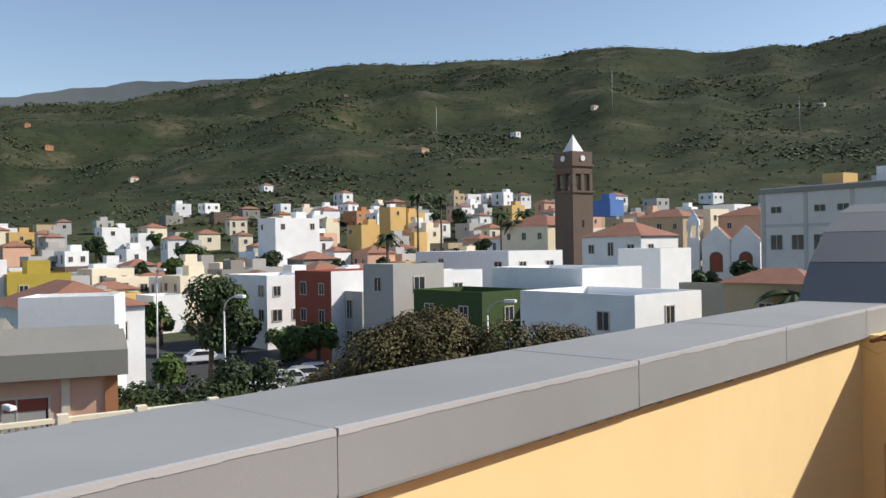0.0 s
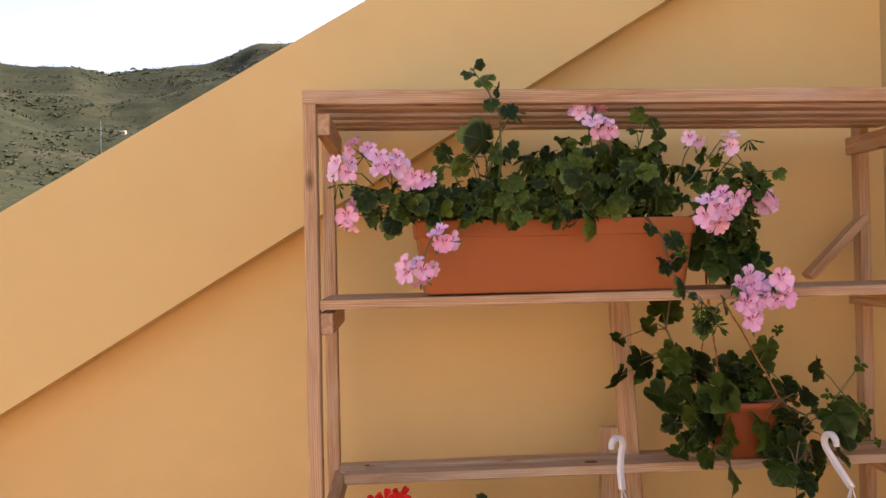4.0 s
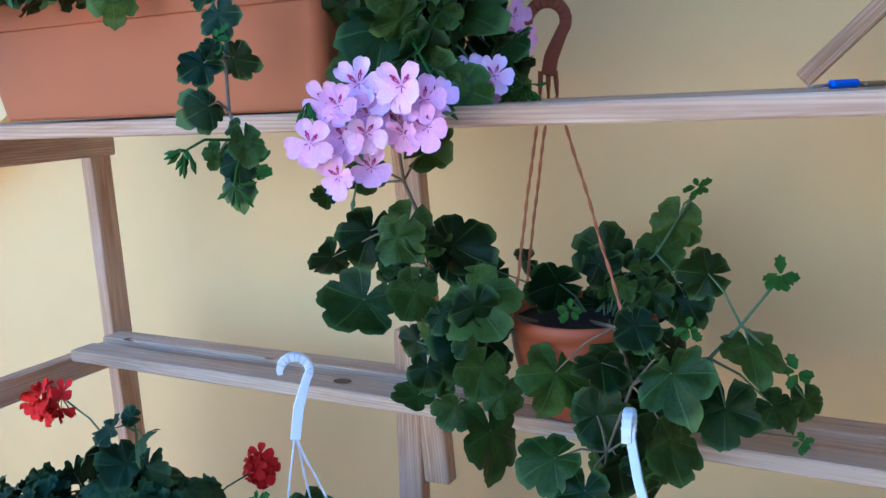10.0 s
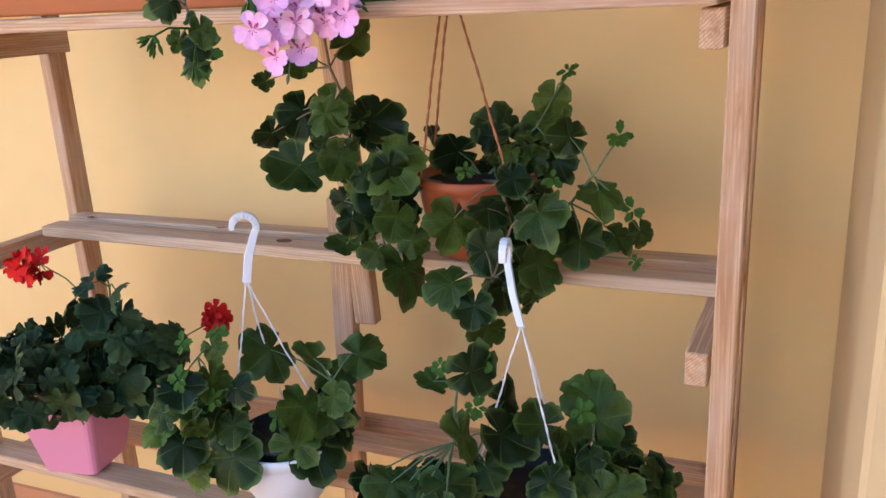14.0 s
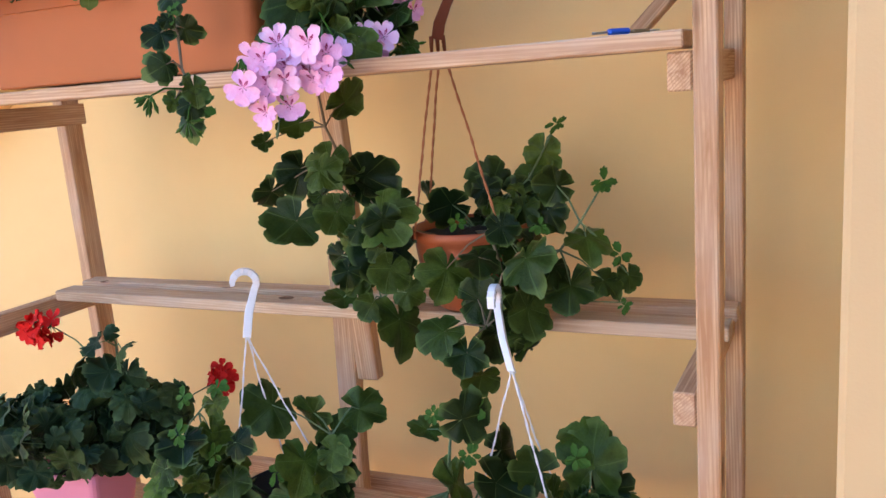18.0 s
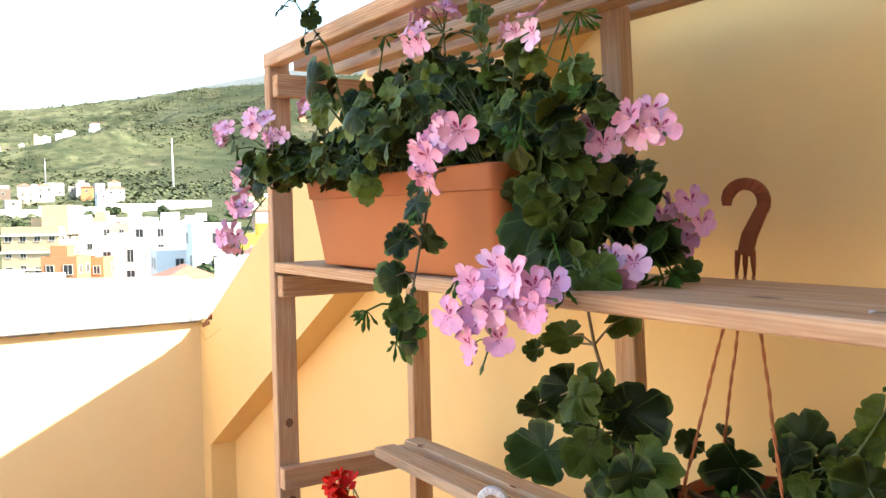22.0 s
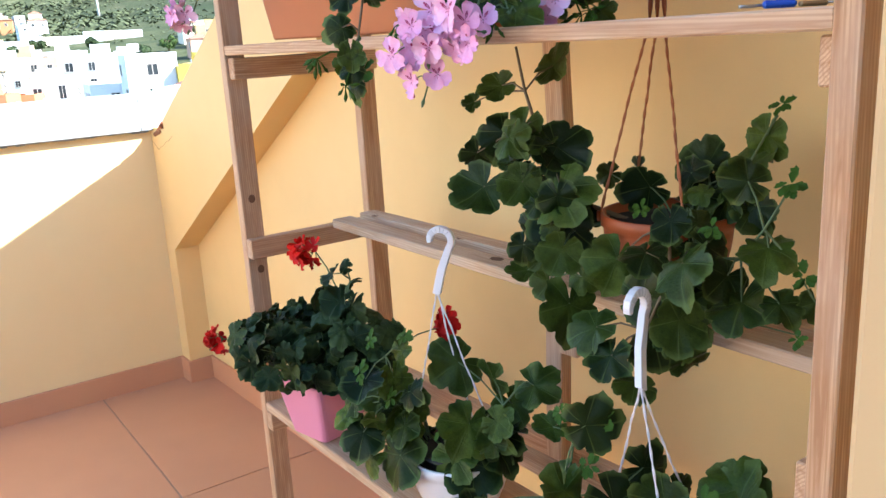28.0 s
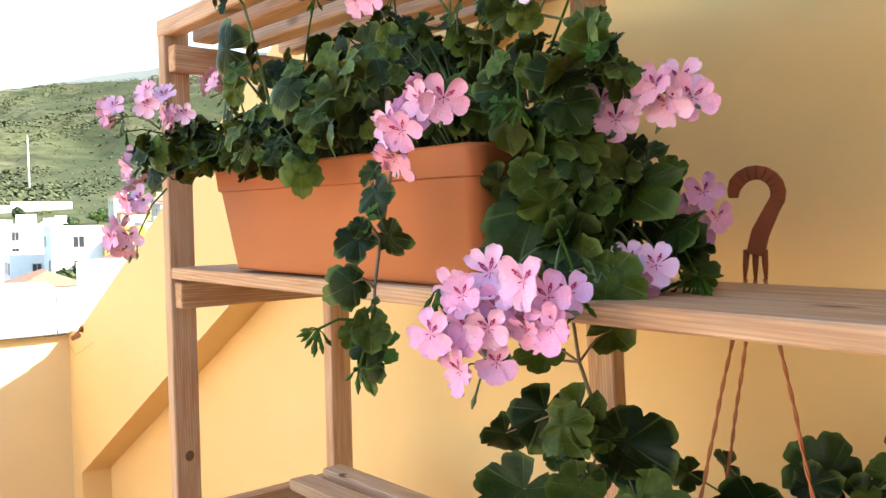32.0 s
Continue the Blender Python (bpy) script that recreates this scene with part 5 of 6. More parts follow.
def ground_z(x, y):
    dx, dy = x - EYE.x, y - EYE.y
    r = math.hypot(dx, dy)
    az = math.degrees(math.atan2(-dx, dy))
    top = float(np.interp(az, RIDGE_AZ, RIDGE_TAN))
    crest = 1300 * top
    if r < 110:
        return -10.5
    f = min(1.0, (r - 110) / 1190)
    z = -10.5 + (crest + 12) * f ** 1.55
    if r > 1300:
        z = crest - (r - 1300) * 0.09 - max(0, r - 2600) * 0.02
    rough = min(1.0, max(0.0, (r - 330) / 500)) * (1.0 - 0.75 * max(0.0, 1 - abs(r - 1300) / 260))
    n = noise.fractal(Vector((x * 0.0042, y * 0.0042, 3.1)), 1.0, 2.0, 5)
    gully = abs(noise.noise(Vector((az * 0.16, r * 0.0011, 9.0))))
    z += rough * (n * 30 - gully * 13)
    z += min(1.0, max(0.0, (r - 1000) / 300)) * 2.5 * noise.noise(Vector((az * 1.7, r * 0.01, 2.0)))
    return z


def hill_material():
    n = Nodes("hillside_scrub")
    co = n.coords(world_space=True)
    big = n.noise(co, 0.006, 6, 0.6)
    mid = n.noise(co, 0.035, 6, 0.65)
    fine = n.noise(co, 0.25, 5, 0.7)
    c = n.mix(n.ramp(big, ((0.38, (0, 0, 0)), (0.62, (1, 1, 1)))), (0.034, 0.040, 0.020), (0.064, 0.066, 0.034))
    c = n.mix(n.ramp(mid, ((0.47, (0, 0, 0)), (0.60, (0.9, 0.9, 0.9)))), c, (0.024, 0.037, 0.018))
    c = n.mix(n.ramp(fine, ((0.46, (0, 0, 0)), (0.68, (0.75, 0.75, 0.75)))), c, (0.024, 0.032, 0.015))
    woods = n.ramp(n.noise(co, 0.011, 7, 0.62), ((0.47, (0, 0, 0)), (0.56, (0.8, 0.8, 0.8))))
    c = n.mix(woods, c, (0.017, 0.024, 0.012))
    sep = n.add("ShaderNodeSeparateXYZ")
    n.link(co, sep.inputs[0])
    wv = n.add("ShaderNodeMath")
    wv.operation = "PINGPONG"
    wv.inputs[1].default_value = 4.0
    ad = n.add("ShaderNodeMath")
    n.link(sep.outputs["Z"], ad.inputs[0])
    sc = n.add("ShaderNodeMath")
    sc.operation = "MULTIPLY"
    sc.inputs[1].default_value = 14.0
    n.link(mid, sc.inputs[0])
    n.link(sc.outputs[0], ad.inputs[1])
    n.link(ad.outputs[0], wv.inputs[0])
    terrace = n.ramp(wv.outputs[0], ((0.0, (0.55, 0.55, 0.55)), (0.16, (0, 0, 0))))
    field = n.ramp(n.noise(co, 0.011, 3), ((0.50, (0, 0, 0)), (0.60, (0.9, 0.9, 0.9))))
    c = n.mix(field, c, n.mix(terrace, c, (0.15, 0.135, 0.075)))
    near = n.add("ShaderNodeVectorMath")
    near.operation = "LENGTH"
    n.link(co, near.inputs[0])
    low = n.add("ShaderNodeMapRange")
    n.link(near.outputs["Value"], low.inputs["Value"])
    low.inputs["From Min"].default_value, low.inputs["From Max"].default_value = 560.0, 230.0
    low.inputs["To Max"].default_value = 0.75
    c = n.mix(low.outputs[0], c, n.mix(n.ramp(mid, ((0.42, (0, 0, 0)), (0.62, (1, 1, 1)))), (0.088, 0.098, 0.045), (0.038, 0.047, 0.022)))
    soil = n.ramp(n.noise(co, 0.016, 4), ((0.57, (0, 0, 0)), (0.68, (0.55, 0.55, 0.55))))
    c = n.mix(soil, c, (0.15, 0.120, 0.085))
    # west slope: pale dry grass and terraces, lightened further to stand for haze
    side = n.add("ShaderNodeMath")
    side.operation = "MULTIPLY_ADD"
    n.link(sep.outputs["X"], side.inputs[0])
    side.inputs[1].default_value = 0.33
    n.link(sep.outputs["Y"], side.inputs[2])
    west_side = n.add("ShaderNodeMapRange")
    n.link(side.outputs[0], west_side.inputs["Value"])
    west_side.inputs["From Min"].default_value, west_side.inputs["From Max"].default_value = 20.0, -120.0
    west_side.inputs["To Max"].default_value = 0.9
    dry_haze = n.mix(n.ramp(n.noise(co, 0.02, 6, 0.65), ((0.40, (0, 0, 0)), (0.58, (1, 1, 1)))), c, n.mix(terrace, (0.135, 0.14, 0.075), (0.24, 0.215, 0.145)))
    c = n.mix(west_side.outputs[0], c, dry_haze)
    bushes = n.ramp(n.noise(co, 0.075, 8, 0.78), ((0.47, (0, 0, 0)), (0.57, (0.85, 0.85, 0.85))))
    c = n.mix(bushes, c, (0.036, 0.047, 0.022))
    banks = n.add("ShaderNodeMath")
    banks.operation = "PINGPONG"
    banks.inputs[1].default_value = 2.6
    n.link(ad.outputs[0], banks.inputs[0])
    walls = n.ramp(banks.outputs[0], ((0.0, (0.8, 0.8, 0.8)), (0.14, (0, 0, 0))))
    c = n.mix(n.mix(n.ramp(n.noise(co, 0.008, 3), ((0.48, (0, 0, 0)), (0.58, (0.8, 0.8, 0.8)))), (0, 0, 0), walls), c, (0.17, 0.14, 0.095))
    return n.done(c, 0.95, n.mix(0.5, mid, fine), 0.5, 2.0, spec=0.1)


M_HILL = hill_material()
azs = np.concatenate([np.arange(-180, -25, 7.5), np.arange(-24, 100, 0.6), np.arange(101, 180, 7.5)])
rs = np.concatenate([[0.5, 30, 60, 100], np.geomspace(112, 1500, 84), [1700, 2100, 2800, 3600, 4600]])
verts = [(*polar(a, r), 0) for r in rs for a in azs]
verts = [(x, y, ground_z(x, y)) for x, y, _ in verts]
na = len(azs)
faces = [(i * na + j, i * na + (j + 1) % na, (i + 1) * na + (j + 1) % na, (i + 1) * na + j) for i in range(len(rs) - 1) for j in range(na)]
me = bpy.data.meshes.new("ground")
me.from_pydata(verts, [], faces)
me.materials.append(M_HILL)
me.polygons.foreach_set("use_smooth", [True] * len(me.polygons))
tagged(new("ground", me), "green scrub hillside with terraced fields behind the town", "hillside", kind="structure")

# far ridge, its distance haze put into the blue-grey base colour
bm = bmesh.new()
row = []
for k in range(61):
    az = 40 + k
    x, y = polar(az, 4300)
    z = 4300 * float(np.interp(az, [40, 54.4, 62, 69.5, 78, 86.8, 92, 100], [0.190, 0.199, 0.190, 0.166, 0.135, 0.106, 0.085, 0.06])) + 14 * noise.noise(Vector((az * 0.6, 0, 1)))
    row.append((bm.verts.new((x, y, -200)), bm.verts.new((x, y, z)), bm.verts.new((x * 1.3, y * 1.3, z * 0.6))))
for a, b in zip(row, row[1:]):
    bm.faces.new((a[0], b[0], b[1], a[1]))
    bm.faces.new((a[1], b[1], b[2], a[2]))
tagged(part("backdrop", bm, simple("far_hill_painted_haze", (0.16, 0.185, 0.20), 1.0, 0.15, 0.01, 0.0)), "ridge far behind the hills with haze painted in blue grey", "ridge", kind="structure")

# the building below the terrace
bm = cube(PX - 0.36, 9.0, -16.0, 9.0, -10.8, -0.26)
tagged(part("house_below", bm, plaster("lower_house_plaster", (0.72, 0.5, 0.28), (0.66, 0.45, 0.24))), "yellow rendered storeys under the terrace", "building", kind="structure")


def town_plaster(name, c):
    n = Nodes(name)
    co = n.coords(world_space=True)
    a = n.noise(co, 0.45, 5)
    b = n.noise(co, 3.5, 5)
    k = n.mix(n.ramp(a, ((0.42, (0, 0, 0)), (0.75, (0.5, 0.5, 0.5)))), c, [v * 0.84 for v in c])
    k = n.mix(n.ramp(b, ((0.55, (0, 0, 0)), (0.8, (0.35, 0.35, 0.35)))), k, [v * 0.75 for v in c])
    return n.done(k, 0.9, b, 0.2, 0.02, spec=0.2)


TOWN = {"white": (0.80, 0.80, 0.79), "cream": (0.76, 0.68, 0.52), "ochre": (0.66, 0.43, 0.17), "pink": (0.70, 0.42, 0.30), "red": (0.30, 0.085, 0.055),
        "grey": (0.42, 0.40, 0.37), "green": (0.06, 0.095, 0.035), "olive": (0.40, 0.31, 0.06), "blue": (0.10, 0.20, 0.46), "beige": (0.50, 0.385, 0.245),
        "orange": (0.46, 0.21, 0.10), "stone": (0.155, 0.115, 0.090), "dirty": (0.46, 0.45, 0.43), "hall": (0.62, 0.61, 0.59), "concrete": (0.24, 0.235, 0.21), "asphalt": (0.055, 0.055, 0.058), "paving": (0.33, 0.31, 0.29)}
TM = {k: town_plaster(k + "_town_plaster", v) for k, v in TOWN.items()}
M_TILE = simple("clay_roof_tile", (0.27, 0.125, 0.080), 0.85, 0.35, 1.2, 0.4)
M_PANE = simple("dark_window_pane", (0.035, 0.040, 0.045), 0.18, 0.3, 0.5, 0.0)
M_FRAME = simple("window_frame_paint", (0.55, 0.50, 0.44), 0.6, 0.15, 2.0)
M_METAL = simple("galvanised_metal", (0.42, 0.43, 0.44), 0.5, 0.15, 2.0, 0.1, 0.6)
M_BARK = simple("bark", (0.12, 0.085, 0.055), 0.95, 0.4, 3.0, 0.6)


def window(parent, m, w=1.1, h=1.3):
    """A window at the pose m: x along the wall, -y outwards."""
    bm = bmesh.new()
    t = 0.09
    box(bm, -w / 2 - t, w / 2 + t, -0.07, 0.02, h / 2, h / 2 + t)
    box(bm, -w / 2 - t, w / 2 + t, -0.10, 0.02, -h / 2 - t, -h / 2)
    box(bm, -w / 2 - t, -w / 2, -0.07, 0.02, -h / 2, h / 2)
    box(bm, w / 2, w / 2 + t, -0.07, 0.02, -h / 2, h / 2)
    box(bm, -0.03, 0.03, -0.05, 0.02, -h / 2, h / 2)
    f = part("window", bm, M_FRAME, parent, m=m)
    part("pane", cube(-w / 2, w / 2, -0.025, 0.01, -h / 2, h / 2), M_PANE, f)
    return f


HOUSES = 0


def house(az, r, w, d, top, colour="white", roof="flat", yaw=-8, rows=2, label="", side=None, base=None, name="house", step=3.4):
    """A house whose top is at height top; its front is local -y and its sunny side local +x."""
    global HOUSES
    HOUSES += 1
    rng = random.Random(HOUSES)
    x, y = polar(az, r)
    zb = ground_z(x, y) - 1.0 if base is None else base
    h = top - zb
    words = {"flat": "flat-roofed", "hip": "clay-tiled", "gable": "gabled clay-tiled"}[roof]
    t = thing(name, label or f"{colour} painted {words} town house", "house", Matrix.Translation((x, y, zb)) @ pose(0, 0, 0, 0, 0, yaw), "town houses" if name == "house" else "")
    mat = TM[colour]
    body = h - (0.55 if roof == "flat" else 0.0)
    part("wall", cube(-w / 2, w / 2, -d / 2, d / 2, 0, body), mat, t)
    if side:
        part("side_wall", cube(w / 2, w / 2 + 0.06, -d / 2, d / 2, 0, h), TM[side], t, f"{side} painted side wall")
    if roof == "flat":
        q = 0.22
        bm = bmesh.new()
        box(bm, -w / 2, w / 2, -d / 2, -d / 2 + q, body, h)
        box(bm, -w / 2, w / 2, d / 2 - q, d / 2, body, h)
        box(bm, -w / 2, -w / 2 + q, -d / 2 + q, d / 2 - q, body, h)
        box(bm, w / 2 - q, w / 2, -d / 2 + q, d / 2 - q, body, h)
        part("roof_parapet", bm, mat, t)
        if r > 110 and w > 4 and d > 4 and rng.random() < 0.55:
            a, b = rng.uniform(-w / 4, w / 4), rng.uniform(-d / 6, d / 4)
            part("stair_head", cube(a - 1.2, a + 1.2, b - 1.3, b + 1.3, body, h + 1.5), mat, t)
    else:
        bm = bmesh.new()
        o, rise = 0.35, min(w, d) * 0.24
        if roof == "hip":
            k = max(0.05, (max(w, d) - min(w, d)) / 2)
            ridge = [(-k, 0), (k, 0)] if w >= d else [(0, -k), (0, k)]
        else:
            ridge = [(-w / 2 - o, 0), (w / 2 + o, 0)]
        c = [bm.verts.new((sx * (w / 2 + o), sy * (d / 2 + o), h)) for sx, sy in ((-1, -1), (1, -1), (1, 1), (-1, 1))]
        e = [bm.verts.new((px, py, h + rise)) for px, py in ridge]
        if w >= d or roof == "gable":
            fs = ((c[0], c[1], e[1], e[0]), (c[1], c[2], e[1]), (c[2], c[3], e[0], e[1]), (c[3], c[0], e[0]))
        else:
            fs = ((c[0], c[1], e[0]), (c[1], c[2], e[1], e[0]), (c[2], c[3], e[1]), (c[3], c[0], e[0], e[1]))
        for f in fs:
            bm.faces.new(f)
        bm.faces.new(c[::-1])
        part("roof", bm, M_TILE, t, "clay tile roof")
    for k in range(rows):
        zc = h - 1.9 - 2.9 * k
        if zc < 1:
            break
        for face, ln in (("front", w), ("side", d)):
            cols = int(ln / step)
            for i in range(cols):
                if rng.random() < 0.22:
                    continue
                u = (i + 0.5) / cols * ln - ln / 2
                ww, hh = rng.choice(((1.0, 1.25), (0.9, 1.1), (1.2, 1.3), (0.95, 1.9)))
                if face == "front":
                    window(t, Matrix.Translation((u, -d / 2, zc)), ww, hh)
                elif not side:
                    window(t, Matrix.Translation((w / 2, u, zc)) @ pose(0, 0, 0, 0, 0, 90), ww, hh)
    return t


# named neighbours
house(31.03, 64.5, 10.9, 7.9, -1.95, "white", rows=2, label="long white flat-roofed house with dark window openings", step=4.6)
house(33.9, 77, 11.0, 8.0, -0.45, "white", rows=0)
house(28.0, 85, 5.0, 5.0, 1.05, "white", rows=0)
house(39.2, 104, 17.0, 9.0, 0.9, "white", rows=1)
house(40.2, 73, 9.0, 6.0, -2.2, "green", rows=2, label="dark green flat-roofed house")
house(44.9, 80, 4.8, 6.0, 0.0, "grey", rows=3)
house(42.2, 84, 4.6, 6.5, -0.8, "white", rows=2)
house(47.0, 90, 4.6, 6.0, -3.0, "grey", rows=2)
house(48.6, 94, 7.5, 9.5, -0.9, "red", side="white", rows=3, label="dark red house with a blank white side wall")
house(53.6, 108, 11.0, 8.0, -1.6, "white", rows=3, step=2.4)
house(52.6, 190, 8.0, 11.0, 8.2, "white", rows=1)
house(68.6, 114, 11.0, 7.0, -0.9, "olive", rows=2, step=2.6)
house(66.0, 53, 5.0, 4.0, -0.9, "white", "flat", 55, rows=0, label="white gable-end house wall")
house(66.5, 74, 13.0, 8.0, -2.6, "white", "hip", rows=1)
house(45.6, 262, 6.0, 6.0, 13.8, "ochre", rows=1)
house(44.4, 275, 7.0, 7.0, 12.5, "ochre", rows=1)
house(47.6, 230, 7.0, 6.0, 7.6, "ochre", rows=1)
house(31.0, 205, 5.6, 5.0, 11.9, "blue", rows=0, base=8.0)
house(29.6, 130, 11.0, 9.0, 2.6, "white", "hip", rows=1, label="white house with hipped clay tile roof")
house(35.5, 160, 12.0, 9.0, 5.0, "cream", "hip", rows=1)
house(27.0, 176, 11.0, 7.0, 6.6, "beige", "hip", rows=1)
house(25.0, 190, 9.0, 7.0, 8.5, "cream", rows=1)
house(23.4, 205, 8.0, 7.0, 10.0, "white", rows=1)
house(21.9, 178, 10.0, 8.0, 6.6, "pink", "hip", rows=1)
house(19.6, 210, 8.0, 7.0, 10.5, "cream", rows=1)
house(20.2, 61, 6.2, 4.0, -1.2, "beige", "hip", rows=1, label="small beige house with clay tile roof")
house(23.6, 80, 9.0, 1.0, -2.2, "concrete", rows=0)
big_hall = house(12.2, 122, 32.0, 22.0, 8.6, "hall", "flat", -14, rows=0, label="long dirty-white warehouse with grey roof edge")
part("roof_edge", cube(-16.3, 16.3, -11.3, 11.3, 19.1, 19.7), TM["concrete"], big_hall, "grey concrete roof edge")
part("roof", prism(bmesh.new(), [(-11.2, 19.7), (0, 20.6), (11.2, 19.7)], 32.0, lambda u, w, d: (-16.0 + d, u, w)), TM["concrete"], big_hall, "shallow grey roof")
part("wall_band", cube(-16.06, 16.0, -11.07, -11.0, 14.6, 15.0), TM["dirty"], big_hall, "grey concrete floor band")
for k in range(6):
    part("pilaster", cube(-15.8 + 6.2 * k, -15.3 + 6.2 * k, -11.10, -11.0, 6.0, 19.1), TM["dirty"], big_hall, "grey concrete pilaster")
for k in range(10):
    window(big_hall, Matrix.Translation((-13.6 + 3.1 * k, -11.0, 12.6)), 1.7, 1.9)
    if k % 3 != 1:
        window(big_hall, Matrix.Translation((-13.6 + 3.1 * k, -11.0, 16.9)), 1.5, 0.8)
for k, (u, w, h) in enumerate(((-12.0, 3.0, 1.2), (-4.5, 2.2, 1.6), (3.0, 3.4, 1.0), (9.5, 2.4, 1.4))):
    part("roof_box", cube(u, u + w, -3.0, 0.5, 19.9, 20.6 + h), TM[("ochre", "white", "cream", "white")[k]], big_hall, "small rooftop room")

# low house with the deep concrete roof beside the balustrade
q = pose(0, 0, 0, 0, 0, 64) @ Vector((6.9, -3.6, 0))
x, y = polar(62.9, 37.0)
x, y = x - q.x, y - q.y
near = thing("house", "pinkish house with deep grey concrete roof edge and terracotta corner", "house", Matrix.Translation((x, y, -10.8)) @ pose(0, 0, 0, 0, 0, 64), "town houses")
part("wall", cube(-8, 6.4, -3, 6, 0, 7.3), TM["pink"], near)
part("corner_pier", cube(6.0, 6.5, -3.12, -2.0, 0, 7.3), TM["orange"], near, "terracotta corner pier")
part("roof_edge", cube(-8.4, 6.9, -3.6, 6.4, 7.3, 8.35), TM["concrete"], near, "grey concrete roof edge")
for lo, hi, z in ((-8.3, 2.0, 9.55), (-8.3, 6.6, 9.15)):
    part("roof", prism(bmesh.new(), [(-3.5, 8.35), (0.4 if hi < 3 else -0.6, z), (6.3, 8.35)], hi - lo, lambda u, w, d: (lo + d, u, w)), TM["concrete"], near, "shallow grey roof")
for u in (-6.9, -3.1, 0.7, 4.5):
    part("pilaster", cube(u - 0.16, u + 0.16, -3.10, -3.0, 0, 7.3), TM["cream"], near, "pale rendered pilaster")
for u in (-5.2, -1.4, 2.4):
    w_ = window(near, Matrix.Translation((u + 1.0 - 0.7, -3.0, 5.75)), 2.3, 1.5)
    part("blind", cube(-1.1, 1.1, -0.04, -0.03, 0.25, 0.75), TM["red"], w_, "red blind")
    part("curtain", cube(-1.05, 1.05, -0.036, -0.028, -0.7, 0.25), TM["grey"], w_, "pale closed curtain")

# ochre flats and white cluster seen past the shelf
flats = house(82.6, 165, 10.0, 9.0, 0.4, "beige", rows=4, label="beige stepped block of flats with balcony bands", step=2.4, yaw=60)
for k in range(3):
    part("floor_band", cube(-5.2, 5.2, -4.75, 4.6, 2.2 + 3.0 * k + 0.6, 2.5 + 3.0 * k + 0.6), TM["cream"], flats)
part("upper_storey", cube(1.0, 5.6, -2.0, 4.4, 9.0, 14.2), TM["beige"], flats)
house(86.6, 168, 6.0, 6.0, -1.4, "beige", rows=0, yaw=60)
house(85.6, 140, 10.0, 4.0, -6.0, "cream", rows=0, yaw=60)
house(80.0, 185, 6.5, 8.0, 0.9, "white", rows=3, step=2.2, yaw=60)
house(78.1, 185, 6.0, 8.0, 0.7, "pink", rows=3, step=2.4, yaw=60)
house(77.6, 215, 7.0, 8.0, 1.8, "white", rows=1, yaw=60)
house(79.6, 210, 6.0, 6.0, 1.9, "beige", rows=1, yaw=60)
house(75.6, 150, 7.0, 8.0, 1.0, "white", rows=2, yaw=60)
house(74.2, 122, 11.0, 6.0, -2.7, "white", rows=1)
house(71.6, 112, 7.0, 6.0, 0.8, "white", rows=2)
house(80.9, 130, 5.0, 5.0, -3.6, "orange", rows=2, step=2.2, yaw=60)
house(79.2, 134, 4.0, 5.0, -4.0, "orange", rows=1, step=2.0, yaw=60)
house(77.4, 138, 7.0, 7.0, -2.2, "white", rows=2, yaw=60)
house(82.6, 118, 6.0, 5.0, -5.4, "white", rows=0, yaw=60)
garden_wall = thing("garden_wall", "long white wall round terraced plots", "wall", pose(0, 0, 0))
for k in range(14):
    a0, a1 = polar(73.0 + 1.15 * k, 345), polar(73.0 + 1.15 * (k + 1), 345)
    zz = ground_z(*a0) - 1
    part("wall_panel", prism(bmesh.new(), [(a0[0], a0[1]), (a1[0], a1[1]), (a1[0] - 0.4, a1[1]), (a0[0] - 0.4, a0[1])], 3.6 + 0.5 * (k % 3), lambda u, w, d: (u, w, zz + d)), TM["cream" if k % 3 == 1 else "white"], garden_wall)
house(73.6, 160, 8.0, 7.0, 0.4, "white", rows=2, yaw=60)
house(73.0, 95, 10.0, 6.0, -5.0, "cream", "hip", rows=0)

# the rest of the town, street by street
rng = random.Random(77)
placed = []
mix = ["white"] * 12 + ["cream"] * 4 + ["dirty"] * 3 + ["stone", "concrete"] + ["ochre", "pink", "beige", "orange", "grey", "cream", "grey", "beige"]
def fill(count, az0, az1, r0, r1, tall):
    n, tries = 0, 0
    while n < count and tries < count * 25:
        tries += 1
        az, r = rng.uniform(az0, az1), math.sqrt(rng.uniform(r0 * r0, r1 * r1))
        x, y = polar(az, r)
        if any(math.hypot(x - a, y - b) < 7.6 for a, b in placed):
            continue
        placed.append((x, y))
        n += 1
        w, d = rng.uniform(4.2, 8), rng.uniform(4.5, 8)
        house(round(az, 2), round(r, 1), round(w, 1), round(d, 1), round(ground_z(x, y) + rng.uniform(*tall), 1), rng.choice(mix),
              rng.choice(("flat", "flat", "hip")), -8 + rng.uniform(-9, 9), rng.choice((1, 1, 2)), step=rng.choice((2.8, 3.6)))
fill(58, 40, 70, 120, 190, (4.5, 7.5))
fill(44, 16, 44, 165, 240, (4.5, 7))
fill(80, 18, 71, 190, 330, (4.5, 7.5))
fill(30, 14, 70, 330, 390, (3.5, 6))
fill(6, 73, 80, 195, 240, (5, 7))
fill(30, 79, 92, 390, 520, (5, 8))
fill(26, 80, 93, 760, 980, (4, 7))
fill(9, 16, 78, 480, 950, (3, 4))

# church tower
x, y = polar(33.25, 150)
tower = thing("church_tower", "brown stone church bell tower with clock and pale pyramid spire", "tower", Matrix.Translation((x, y, -10.5)) @ pose(0, 0, 0, 0, 0, -14))
